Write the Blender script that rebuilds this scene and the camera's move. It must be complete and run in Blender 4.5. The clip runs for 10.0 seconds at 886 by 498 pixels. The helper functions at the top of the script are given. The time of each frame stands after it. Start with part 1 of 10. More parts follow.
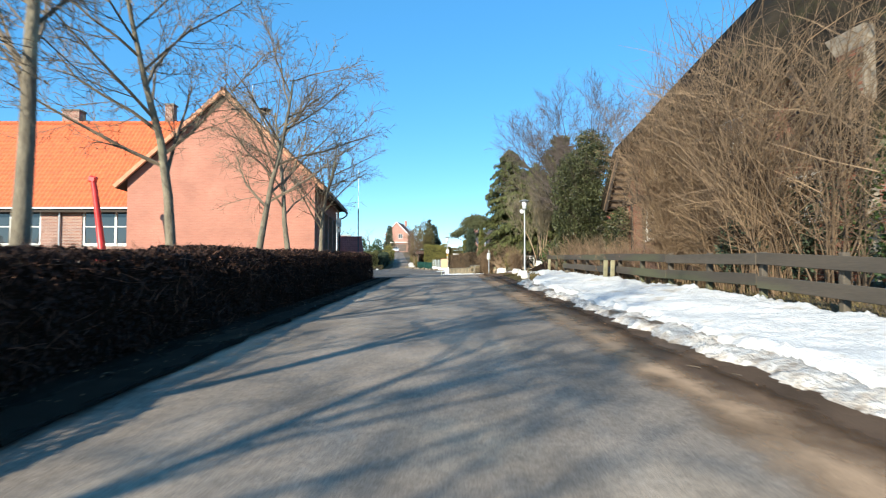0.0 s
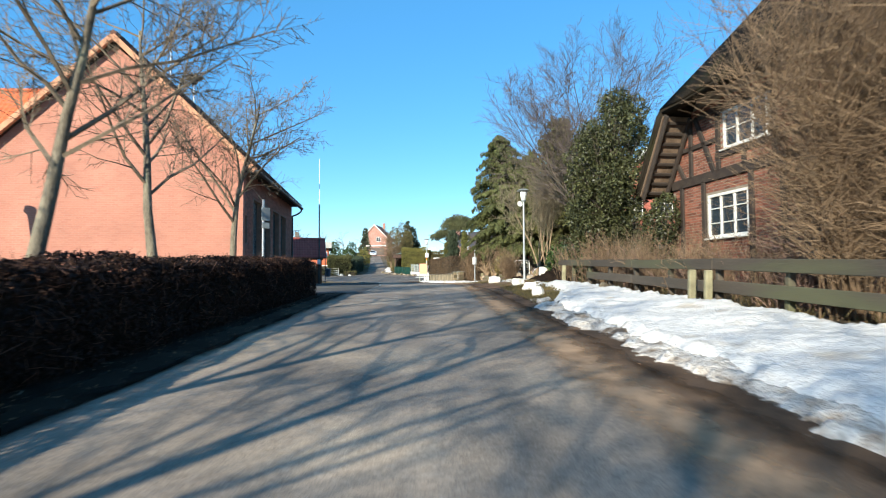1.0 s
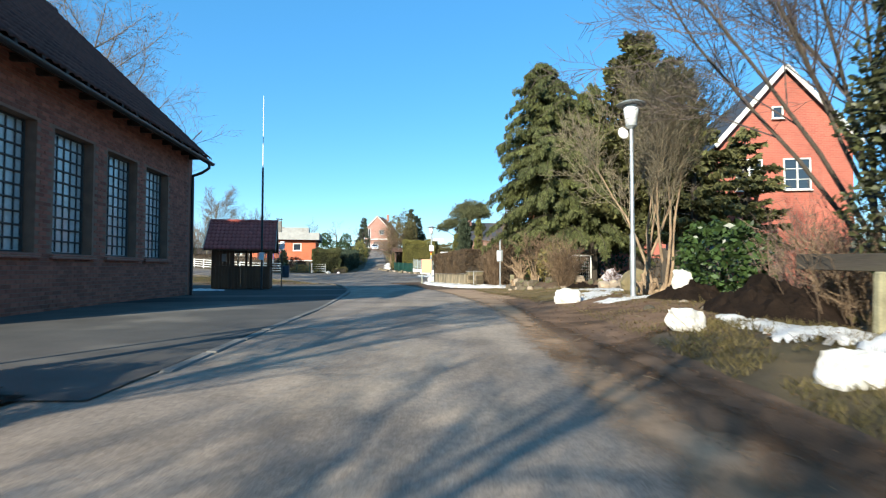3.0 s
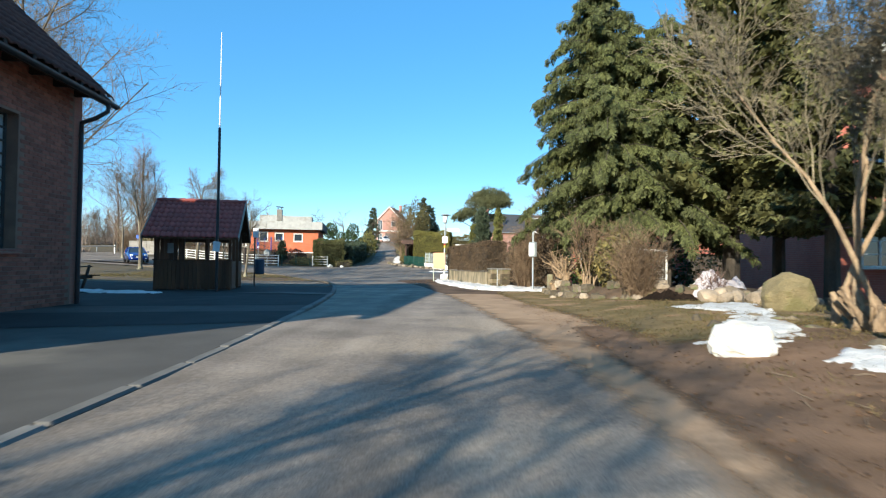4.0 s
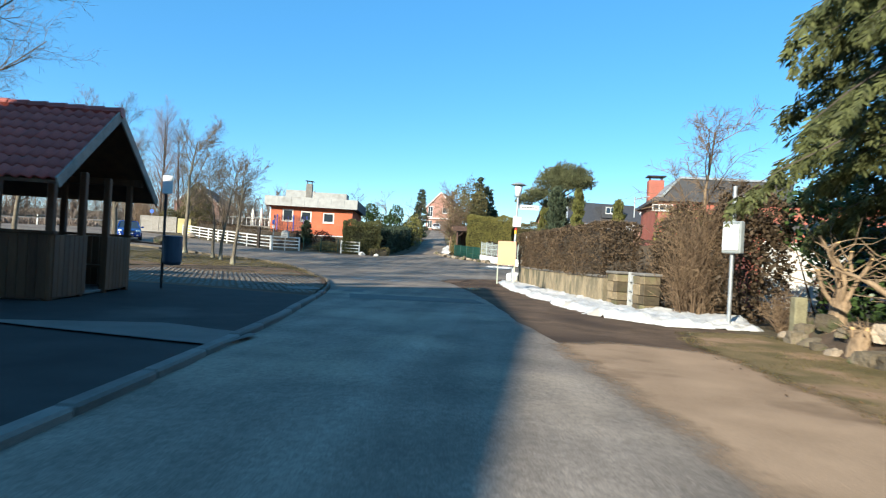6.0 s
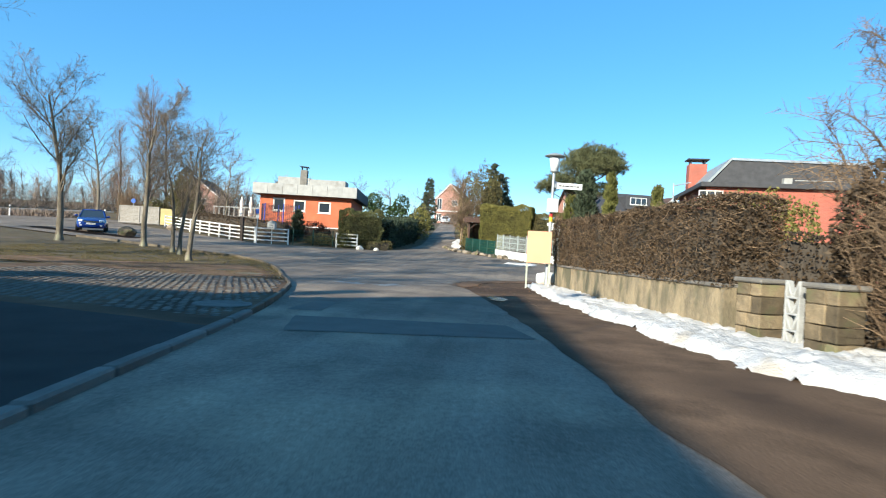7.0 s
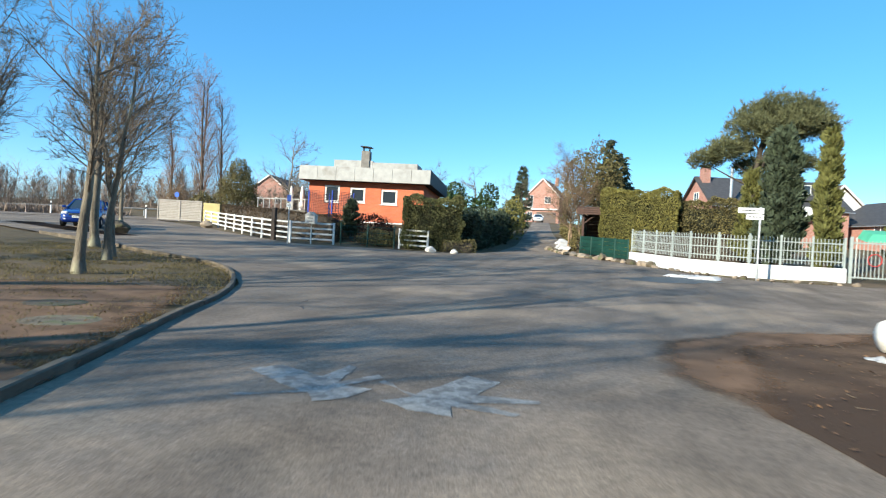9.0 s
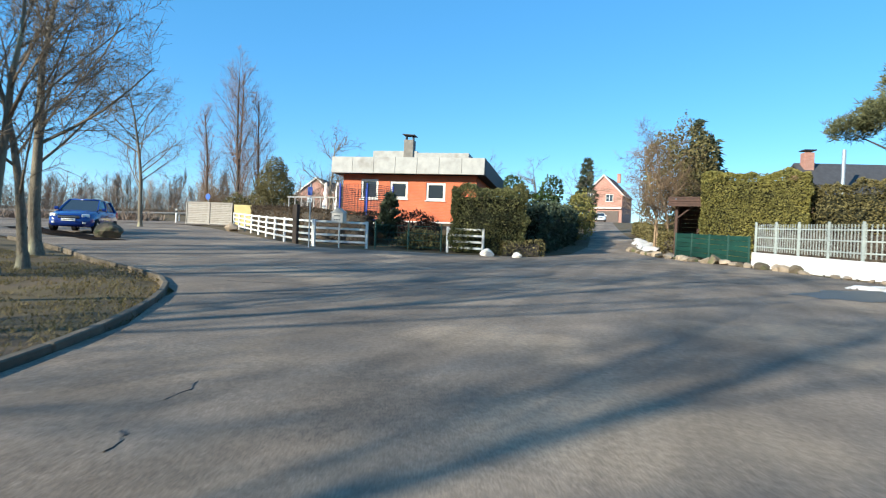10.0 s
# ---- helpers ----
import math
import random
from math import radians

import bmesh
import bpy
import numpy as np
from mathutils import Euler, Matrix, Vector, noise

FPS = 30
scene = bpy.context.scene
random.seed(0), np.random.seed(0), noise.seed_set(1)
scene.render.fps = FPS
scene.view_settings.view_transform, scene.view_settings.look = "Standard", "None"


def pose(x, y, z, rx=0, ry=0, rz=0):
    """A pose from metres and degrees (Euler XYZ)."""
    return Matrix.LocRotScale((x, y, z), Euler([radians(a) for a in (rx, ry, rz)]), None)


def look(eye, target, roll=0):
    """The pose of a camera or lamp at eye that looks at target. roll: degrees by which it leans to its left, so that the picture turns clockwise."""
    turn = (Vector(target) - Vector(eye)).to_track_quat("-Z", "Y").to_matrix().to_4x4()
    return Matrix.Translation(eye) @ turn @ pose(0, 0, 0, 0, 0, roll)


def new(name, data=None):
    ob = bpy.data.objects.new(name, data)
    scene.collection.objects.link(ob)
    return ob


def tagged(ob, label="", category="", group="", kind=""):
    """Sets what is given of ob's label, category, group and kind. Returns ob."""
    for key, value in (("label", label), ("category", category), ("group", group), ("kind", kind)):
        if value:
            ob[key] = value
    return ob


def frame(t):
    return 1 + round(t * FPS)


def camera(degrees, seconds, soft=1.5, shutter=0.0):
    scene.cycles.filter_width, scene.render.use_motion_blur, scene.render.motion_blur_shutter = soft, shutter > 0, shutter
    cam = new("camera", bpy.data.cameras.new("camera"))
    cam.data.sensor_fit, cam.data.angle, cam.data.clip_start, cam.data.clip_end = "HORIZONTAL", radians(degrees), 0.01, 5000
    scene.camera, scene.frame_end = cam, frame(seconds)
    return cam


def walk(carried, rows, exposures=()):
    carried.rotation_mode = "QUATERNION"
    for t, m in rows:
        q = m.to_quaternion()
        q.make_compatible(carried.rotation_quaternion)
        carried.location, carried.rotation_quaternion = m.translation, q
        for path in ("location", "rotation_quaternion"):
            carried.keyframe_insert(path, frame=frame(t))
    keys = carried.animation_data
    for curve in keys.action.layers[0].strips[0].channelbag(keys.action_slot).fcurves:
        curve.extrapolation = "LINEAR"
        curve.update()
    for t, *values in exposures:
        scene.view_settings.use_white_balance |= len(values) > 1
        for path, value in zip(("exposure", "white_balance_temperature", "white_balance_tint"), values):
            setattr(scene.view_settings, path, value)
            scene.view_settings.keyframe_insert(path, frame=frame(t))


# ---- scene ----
cam = camera(76.8, 10.0, soft=1.15, shutter=0.2)
PATH = [
    (0, (0.086, -0.033, 1.132), (0.086, 1.966, 1.209), -0.0),
    (0.5, (0.214, 3.527, 1.271), (0.266, 5.524, 1.359), -0.1),
    (1, (0.287, 7.495, 1.397), (0.356, 9.492, 1.487), -0.3),
    (1.5, (0.441, 11.044, 1.421), (0.506, 13.041, 1.516), 0.0),
    (2, (0.497, 14.855, 1.559), (0.556, 16.852, 1.647), -0.1),
    (2.5, (0.576, 18.217, 1.655), (0.626, 20.215, 1.736), -0.1),
    (2.7, (0.615, 19.578, 1.672), (0.66, 21.576, 1.751), 0.0),
    (3.8, (0.686, 27.001, 1.839), (0.693, 29.0, 1.89), 0.4),
    (4, (0.68, 28.3, 1.858), (0.669, 30.299, 1.906), 0.7),
    (4.5, (0.594, 31.381, 1.883), (0.527, 33.379, 1.922), 1.3),
    (5, (0.378, 34.555, 1.897), (0.251, 36.551, 1.924), 2.1),
    (5.5, (0.098, 37.507, 1.889), (-0.068, 39.5, 1.903), 2.5),
    (5.7, (-0.008, 38.739, 1.875), (-0.188, 40.73, 1.89), 2.9),
    (6.8, (-0.715, 45.346, 1.85), (-0.929, 47.335, 1.841), 3.0),
    (7, (-0.826, 46.572, 1.831), (-1.05, 48.56, 1.82), 3.2),
    (7.5, (-1.217, 49.552, 1.781), (-1.48, 51.534, 1.765), 3.3),
    (8, (-1.796, 52.722, 1.745), (-2.142, 54.692, 1.723), 3.2),
    (8.5, (-2.43, 55.61, 1.719), (-2.861, 57.562, 1.693), 3.4),
    (9, (-3.239, 58.638, 1.7), (-3.764, 60.567, 1.68), 3.2),
    (9.5, (-4.065, 61.451, 1.697), (-4.679, 63.354, 1.681), 2.9),
    (10, (-5.07, 64.251, 1.623), (-5.773, 66.123, 1.606), 2.4),
]
walk(cam, [(t, look(eye, target, roll)) for t, eye, target, roll in PATH],
     [(0.0, 0.92, 6200, 4), (10.0, 0.92, 6200, 4)])

# ---- world, sun, exposure ----
SUN_AZ = Vector((0.489, 0.8723))          # way in which shadows fall
SUN_EL = 22.5
world = bpy.data.worlds.new("sky")
scene.world = world
world.use_nodes = True
wn = world.node_tree.nodes
sky = wn.new("ShaderNodeTexSky")
sky.sky_type = "NISHITA"
sky.sun_disc = False
sky.sun_elevation = radians(SUN_EL)
sky.sun_rotation = radians(209.3)
sky.altitude = 1500
sky.air_density, sky.dust_density, sky.ozone_density = 1.0, 0.12, 1.8
tint = wn.new("ShaderNodeHueSaturation")
tint.inputs["Hue"].default_value, tint.inputs["Saturation"].default_value = 0.491, 1.26
world.node_tree.links.new(sky.outputs[0], tint.inputs["Color"])
haze = wn.new("ShaderNodeMix")
haze.data_type = "RGBA"
haze.inputs[0].default_value, haze.inputs[7].default_value = 0.42, (0.62, 2.2, 4.7, 1)      # an even blue over the sky's own fall-off
world.node_tree.links.new(tint.outputs[0], haze.inputs[6])
world.node_tree.links.new(haze.outputs[2], wn["Background"].inputs[0])
wn["Background"].inputs[1].default_value = 0.125
sun = new("sun", bpy.data.lights.new("sun", "SUN"))
sun.data.energy, sun.data.angle, sun.data.color = 5.0, radians(0.55), (1.0, 0.9, 0.75)
sun.matrix_basis = look((-SUN_AZ.x * 60, -SUN_AZ.y * 60, 60 * math.tan(radians(SUN_EL))), (0, 0, 0))

# ---- materials ----
MATS = {}


def material(name, colour, rough=0.8, second=None, scale=6.0, fine=60.0, bump=0.3, dist=0.01, metal=0.0, random=0.0, island=0.0,
             stretch=(1, 1, 1), spec=0.4, transmit=0.0, coat=0.0, third=None, third_scale=0.6, third_at=0.55):
    """A surface of two mottled colours at two scales, with fine relief; random varies it object by object, island piece by piece."""
    if name in MATS:
        return MATS[name]
    m = bpy.data.materials.new(name)
    m.use_nodes = True
    nt = m.node_tree
    nd, ln = nt.nodes, nt.links
    b = nd["Principled BSDF"]
    b.inputs["Roughness"].default_value, b.inputs["Metallic"].default_value = rough, metal
    b.inputs["Specular IOR Level"].default_value = spec
    b.inputs["Transmission Weight"].default_value = transmit
    b.inputs["Coat Weight"].default_value = coat
    second = second or tuple(c * 0.72 for c in colour)
    tc, mp = nd.new("ShaderNodeTexCoord"), nd.new("ShaderNodeMapping")
    mp.inputs["Scale"].default_value = stretch
    ln.new(tc.outputs["Object"], mp.inputs[0])
    n1, n2 = nd.new("ShaderNodeTexNoise"), nd.new("ShaderNodeTexNoise")
    n1.inputs["Scale"].default_value, n2.inputs["Scale"].default_value = scale, fine
    n1.inputs["Detail"].default_value, n2.inputs["Detail"].default_value = 5, 3
    ln.new(mp.outputs[0], n1.inputs[0])
    ln.new(mp.outputs[0], n2.inputs[0])
    add = nd.new("ShaderNodeMath")
    add.operation = "MULTIPLY_ADD"
    ln.new(n2.outputs[0], add.inputs[0])
    add.inputs[1].default_value = 0.55
    ln.new(n1.outputs[0], add.inputs[2])
    ramp = nd.new("ShaderNodeMapRange")
    ramp.inputs[1].default_value, ramp.inputs[2].default_value = 0.55, 1.0
    ln.new(add.outputs[0], ramp.inputs[0])
    mix = nd.new("ShaderNodeMix")
    mix.data_type = "RGBA"
    mix.inputs[6].default_value, mix.inputs[7].default_value = (*second, 1), (*colour, 1)
    ln.new(ramp.outputs[0], mix.inputs[0])
    out = mix.outputs[2]
    if third:
        n3, r3, x3 = nd.new("ShaderNodeTexNoise"), nd.new("ShaderNodeMapRange"), nd.new("ShaderNodeMix")
        n3.inputs["Scale"].default_value, n3.inputs["Detail"].default_value = third_scale, 6
        ln.new(mp.outputs[0], n3.inputs[0])
        r3.inputs[1].default_value, r3.inputs[2].default_value = third_at, third_at + 0.12
        ln.new(n3.outputs[0], r3.inputs[0])
        x3.data_type = "RGBA"
        ln.new(r3.outputs[0], x3.inputs[0])
        ln.new(out, x3.inputs[6])
        x3.inputs[7].default_value = (*third, 1)
        out = x3.outputs[2]
    if random or island:
        info = nd.new("ShaderNodeObjectInfo") if random else nd.new("ShaderNodeNewGeometry")
        hs, mr = nd.new("ShaderNodeHueSaturation"), nd.new("ShaderNodeMapRange")
        amount = random or island
        mr.inputs[3].default_value, mr.inputs[4].default_value = 1 - amount, 1 + amount
        ln.new(info.outputs["Random" if random else "Random Per Island"], mr.inputs[0])
        ln.new(mr.outputs[0], hs.inputs["Value"])
        ln.new(out, hs.inputs["Color"])
        out = hs.outputs[0]
    ln.new(out, b.inputs["Base Color"])
    if bump:
        bp = nd.new("ShaderNodeBump")
        bp.inputs["Strength"].default_value, bp.inputs["Distance"].default_value = bump, dist
        ln.new(add.outputs[0], bp.inputs["Height"])
        ln.new(bp.outputs[0], b.inputs["Normal"])
    MATS[name] = m
    return m


def leafy(name, colour, second, island=0.45, rough=0.6, glow=0.25):
    """Foliage: colour by leaf, with some light let through."""
    m = material(name, colour, rough, second, scale=0.9, fine=9.0, bump=0, island=island, spec=0.3)
    nd, ln = m.node_tree.nodes, m.node_tree.links
    b = nd["Principled BSDF"]
    tr, mx = nd.new("ShaderNodeBsdfTranslucent"), nd.new("ShaderNodeMixShader")
    src = b.inputs["Base Color"].links[0].from_socket
    ln.new(src, tr.inputs[0])
    mx.inputs[0].default_value = glow
    ln.new(b.outputs[0], mx.inputs[1])
    ln.new(tr.outputs[0], mx.inputs[2])
    ln.new(mx.outputs[0], nd["Material Output"].inputs[0])
    return m


def masonry(name, colours, mortar, width=0.25, height=0.083, gap=0.011, axis="x", rough=0.85, bump=0.6, tint=None):
    """Brickwork or roof tiles in courses; axis names the wall's long horizontal direction."""
    if name in MATS:
        return MATS[name]
    m = bpy.data.materials.new(name)
    m.use_nodes = True
    nd, ln = m.node_tree.nodes, m.node_tree.links
    b = nd["Principled BSDF"]
    b.inputs["Roughness"].default_value = rough
    tc, sep, com = nd.new("ShaderNodeTexCoord"), nd.new("ShaderNodeSeparateXYZ"), nd.new("ShaderNodeCombineXYZ")
    ln.new(tc.outputs["Object"], sep.inputs[0])
    if axis == "xy":
        s = nd.new("ShaderNodeMath")
        s.operation = "ADD"
        ln.new(sep.outputs[0], s.inputs[0])
        ln.new(sep.outputs[1], s.inputs[1])
        ln.new(s.outputs[0], com.inputs[0])
    else:
        ln.new(sep.outputs["xyz".index(axis)], com.inputs[0])
    ln.new(sep.outputs[2], com.inputs[1])
    br = nd.new("ShaderNodeTexBrick")
    br.inputs["Scale"].default_value = 1.0
    br.inputs["Brick Width"].default_value, br.inputs["Row Height"].default_value = width, height
    br.inputs["Mortar Size"].default_value, br.inputs["Mortar Smooth"].default_value = gap, 0.2
    br.inputs["Color1"].default_value, br.inputs["Color2"].default_value = (*colours[0], 1), (*colours[1], 1)
    br.inputs["Mortar"].default_value = (*mortar, 1)
    ln.new(com.outputs[0], br.inputs[0])
    n1, n2 = nd.new("ShaderNodeTexNoise"), nd.new("ShaderNodeTexNoise")
    n1.inputs["Scale"].default_value, n1.inputs["Detail"].default_value = 0.7, 8
    n2.inputs["Scale"].default_value, n2.inputs["Detail"].default_value = 30, 4
    ln.new(tc.outputs["Object"], n1.inputs[0])
    ln.new(tc.outputs["Object"], n2.inputs[0])
    add = nd.new("ShaderNodeMath")
    add.operation = "ADD"
    ln.new(n1.outputs[0], add.inputs[0])
    ln.new(n2.outputs[0], add.inputs[1])
    mr, hs = nd.new("ShaderNodeMapRange"), nd.new("ShaderNodeHueSaturation")
    mr.inputs[1].default_value, mr.inputs[2].default_value = 0.6, 1.4
    mr.inputs[3].default_value, mr.inputs[4].default_value = 0.72, 1.28
    ln.new(add.outputs[0], mr.inputs[0])
    ln.new(mr.outputs[0], hs.inputs["Value"])
    ln.new(br.outputs[0], hs.inputs["Color"])
    ln.new(hs.outputs[0], b.inputs["Base Color"])
    bp, ma = nd.new("ShaderNodeBump"), nd.new("ShaderNodeMath")
    ma.operation = "MULTIPLY_ADD"
    ln.new(n2.outputs[0], ma.inputs[0])
    ma.inputs[1].default_value = 0.25
    inv = nd.new("ShaderNodeMath")
    inv.operation = "SUBTRACT"
    inv.inputs[0].default_value = 1.0
    ln.new(br.outputs["Fac"], inv.inputs[1])
    ln.new(inv.outputs[0], ma.inputs[2])
    bp.inputs["Strength"].default_value, bp.inputs["Distance"].default_value = bump, 0.012
    ln.new(ma.outputs[0], bp.inputs["Height"])
    ln.new(bp.outputs[0], b.inputs["Normal"])
    MATS[name] = m
    return m


def glass(name="window_glass", tint=(0.03, 0.04, 0.05)):
    return material(name, tint, 0.04, tint, bump=0.02, spec=0.9, scale=0.8, fine=3)


M = material


def road_surface(name, tone, sandy):
    """Old asphalt: salt-and-pepper chippings, patchy binder, long wheel tracks and blown sand."""
    m = material(name, tone, 0.85, tuple(c * 0.62 for c in tone), 1.1, 60, 0.8, 0.008, third=sandy, third_scale=0.45, third_at=0.52, spec=0.15)
    nd, ln = m.node_tree.nodes, m.node_tree.links
    b = nd["Principled BSDF"]
    src = b.inputs["Base Color"].links[0].from_socket
    tc, mp = nd.new("ShaderNodeTexCoord"), nd.new("ShaderNodeMapping")
    mp.inputs["Scale"].default_value = (1.6, 0.12, 1)
    ln.new(tc.outputs["Object"], mp.inputs[0])
    value = None
    for vec, scale, detail, lo, hi, low, high in ((tc.outputs["Object"], 95, 2, 0.38, 0.62, 0.8, 1.2), (tc.outputs["Object"], 22, 4, 0.35, 0.65, 0.86, 1.14), (mp.outputs[0], 1.0, 5, 0.35, 0.65, 0.82, 1.16)):
        n, r = nd.new("ShaderNodeTexNoise"), nd.new("ShaderNodeMapRange")
        n.inputs["Scale"].default_value, n.inputs["Detail"].default_value = scale, detail
        ln.new(vec, n.inputs[0])
        ln.new(n.outputs[0], r.inputs[0])
        for i, v in zip((1, 2, 3, 4), (lo, hi, low, high)):
            r.inputs[i].default_value = v
        if value is None:
            value = r.outputs[0]
        else:
            x = nd.new("ShaderNodeMath")
            x.operation = "MULTIPLY"
            ln.new(value, x.inputs[0])
            ln.new(r.outputs[0], x.inputs[1])
            value = x.outputs[0]
    # the crossing beyond the repair strip has an older, darker surface
    sp, seam, old = nd.new("ShaderNodeSeparateXYZ"), nd.new("ShaderNodeMapRange"), nd.new("ShaderNodeMath")
    ln.new(tc.outputs["Object"], sp.inputs[0])
    ln.new(sp.outputs["Y"], seam.inputs[0])
    for i, v in zip((1, 2, 3, 4), (53.0, 58.0, 1.0, 0.78)):
        seam.inputs[i].default_value = v
    old.operation = "MULTIPLY"
    ln.new(value, old.inputs[0])
    ln.new(seam.outputs[0], old.inputs[1])
    hs = nd.new("ShaderNodeHueSaturation")
    ln.new(old.outputs[0], hs.inputs["Value"])
    ln.new(src, hs.inputs["Color"])
    ln.new(hs.outputs[0], b.inputs["Base Color"])
    return m


ASPHALT = road_surface("asphalt", (0.3, 0.239, 0.185), (0.352, 0.274, 0.2))
RAIL_PAINT = M("pale_grey_green_steel", (0.36, 0.4, 0.38), 0.5, (0.28, 0.31, 0.29), 5, 60, 0.15, 0.003)
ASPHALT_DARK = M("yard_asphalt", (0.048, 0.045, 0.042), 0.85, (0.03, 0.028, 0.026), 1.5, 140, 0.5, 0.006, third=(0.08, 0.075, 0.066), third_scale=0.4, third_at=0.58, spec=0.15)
YARD_OLD = M("old_yard_asphalt", (0.112, 0.1, 0.086), 0.88, (0.075, 0.068, 0.059), 1.3, 120, 0.6, 0.006, third=(0.17, 0.15, 0.122), third_scale=0.4, third_at=0.56, spec=0.15)
PATCH = M("asphalt_patch", (0.15, 0.13, 0.108), 0.85, (0.11, 0.096, 0.08), 2.5, 170, 0.4, 0.005)
CONCRETE = M("concrete", (0.22, 0.2, 0.172), 0.9, (0.12, 0.11, 0.095), 3, 70, 0.4, 0.006, random=0.15)
DIRT = M("dirt", (0.18, 0.116, 0.074), 0.95, (0.085, 0.056, 0.037), 2.0, 40, 0.9, 0.01, third=(0.075, 0.05, 0.035), third_scale=0.5, third_at=0.52, spec=0.08)
# soil taken near-black: the hedge's shade is put into its colour
DIRT_DARK = M("shade_darkened_soil", (0.026, 0.017, 0.012), 0.95, (0.011, 0.008, 0.006), 3.0, 40, 0.9, 0.03, spec=0.04)
SOIL_BED = M("garden_soil", (0.14, 0.09, 0.055), 0.95, (0.06, 0.04, 0.025), 2.0, 30, 1.0, 0.04, third=(0.12, 0.11, 0.045), third_scale=1.1, third_at=0.56)
SNOW = M("snow", (0.7, 0.675, 0.64), 0.7, (0.58, 0.55, 0.51), 6, 34, 0.9, 0.03, spec=0.1, third=(0.5, 0.44, 0.37), third_scale=1.9, third_at=0.58)
SNOW_DIRTY = M("dirty_snow", (0.78, 0.73, 0.66), 0.6, (0.36, 0.285, 0.215), 7, 40, 1.0, 0.05, spec=0.3, third=(0.14, 0.1, 0.065), third_scale=2.6, third_at=0.55)
WHITE_STONE = M("white_stone", (0.85, 0.82, 0.75), 0.85, (0.66, 0.6, 0.5), 4, 40, 0.8, 0.02)
STONE = M("field_stone", (0.185, 0.145, 0.098), 0.9, (0.085, 0.068, 0.044), 4, 45, 0.9, 0.03, random=0.4, third=(0.1, 0.105, 0.045), third_scale=3.5, third_at=0.53)
STONE_WARM = M("warm_field_stone", (0.4, 0.31, 0.22), 0.9, (0.2, 0.16, 0.115), 4, 45, 0.7, 0.02, random=0.3)
STONE_OLIVE = M("mossy_boulder_stone", (0.26, 0.2, 0.105), 0.92, (0.12, 0.1, 0.05), 3, 40, 1.0, 0.04, third=(0.15, 0.13, 0.055), third_scale=2.2, third_at=0.5)
SETT = M("granite_sett", (0.16, 0.138, 0.11), 0.85, (0.095, 0.082, 0.066), 8, 70, 0.6, 0.01, random=0.35)
BARK = M("bark", (0.25, 0.21, 0.15), 0.95, (0.1, 0.082, 0.06), 5, 40, 0.9, 0.03, stretch=(1, 1, 0.3), third=(0.34, 0.32, 0.21), third_scale=2.2, third_at=0.55)
BARK_DARK = M("dark_bark", (0.1, 0.08, 0.06), 0.95, (0.05, 0.04, 0.03), 5, 40, 0.9, 0.03, stretch=(1, 1, 0.3))
BARK_PALE = M("pale_cut_bark", (0.4, 0.28, 0.17), 0.9, (0.17, 0.115, 0.07), 7, 40, 1.0, 0.04, stretch=(1, 1, 0.4))
CUT_WOOD = M("cut_wood", (0.62, 0.42, 0.2), 0.8, (0.45, 0.28, 0.13), 8, 60, 0.4, 0.01)
TWIG = M("twigs", (0.2, 0.15, 0.1), 0.9, (0.11, 0.085, 0.06), 3, 20, 0, island=0.35)
TWIG_DARK = M("dark_purplish_twigs", (0.125, 0.093, 0.08), 0.9, (0.07, 0.054, 0.048), 3, 20, 0, island=0.35)
TWIG_OLIVE = M("olive_grey_twigs", (0.25, 0.205, 0.13), 0.9, (0.13, 0.105, 0.07), 3, 20, 0, island=0.35)
TWIG_GREY = M("grey_twigs", (0.26, 0.22, 0.16), 0.9, (0.14, 0.115, 0.085), 3, 20, 0, island=0.35)
TWIG_TAN = M("tan_twigs", (0.235, 0.158, 0.093), 0.9, (0.115, 0.075, 0.046), 2, 20, 0, island=0.4)
TWIG_RED = M("reddish_twigs", (0.24, 0.15, 0.11), 0.9, (0.14, 0.085, 0.065), 2, 20, 0, island=0.4)
TWIG_HEDGE = M("hedge_twigs", (0.18, 0.088, 0.055), 0.9, (0.08, 0.04, 0.027), 2, 20, 0, island=0.4)
# brown leaves, darkened to carry the shade of the front hedge's road side
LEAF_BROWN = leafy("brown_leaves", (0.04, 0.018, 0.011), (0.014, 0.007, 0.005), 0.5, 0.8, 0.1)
LEAF_HEDGE = leafy("olive_brown_leaves", (0.118, 0.076, 0.042), (0.058, 0.042, 0.025), 0.5)
LEAF_DARK = leafy("ivy_leaves", (0.07, 0.11, 0.032), (0.028, 0.048, 0.015), 0.6, 0.35, 0.15)
LEAF_IVY = leafy("climbing_ivy_leaves", (0.09, 0.094, 0.038), (0.034, 0.038, 0.017), 0.7, 0.44, 0.15)
LEAF_CYPRESS = leafy("cypress_sprays", (0.14, 0.148, 0.05), (0.058, 0.067, 0.024), 0.5, 0.7, 0.25)
LEAF_OLD = leafy("brownish_cypress_sprays", (0.205, 0.172, 0.066), (0.1, 0.083, 0.034), 0.4, 0.7, 0.2)
LEAF_OLDGREEN = leafy("olive_cypress_sprays", (0.165, 0.158, 0.056), (0.075, 0.075, 0.028), 0.45, 0.7, 0.2)
LEAF_THUJA = leafy("thuja_sprays", (0.18, 0.175, 0.05), (0.085, 0.09, 0.027), 0.4, 0.7, 0.2)
LEAF_LIME = leafy("yellow_green_sprays", (0.29, 0.255, 0.072), (0.15, 0.14, 0.042), 0.4, 0.7, 0.25)
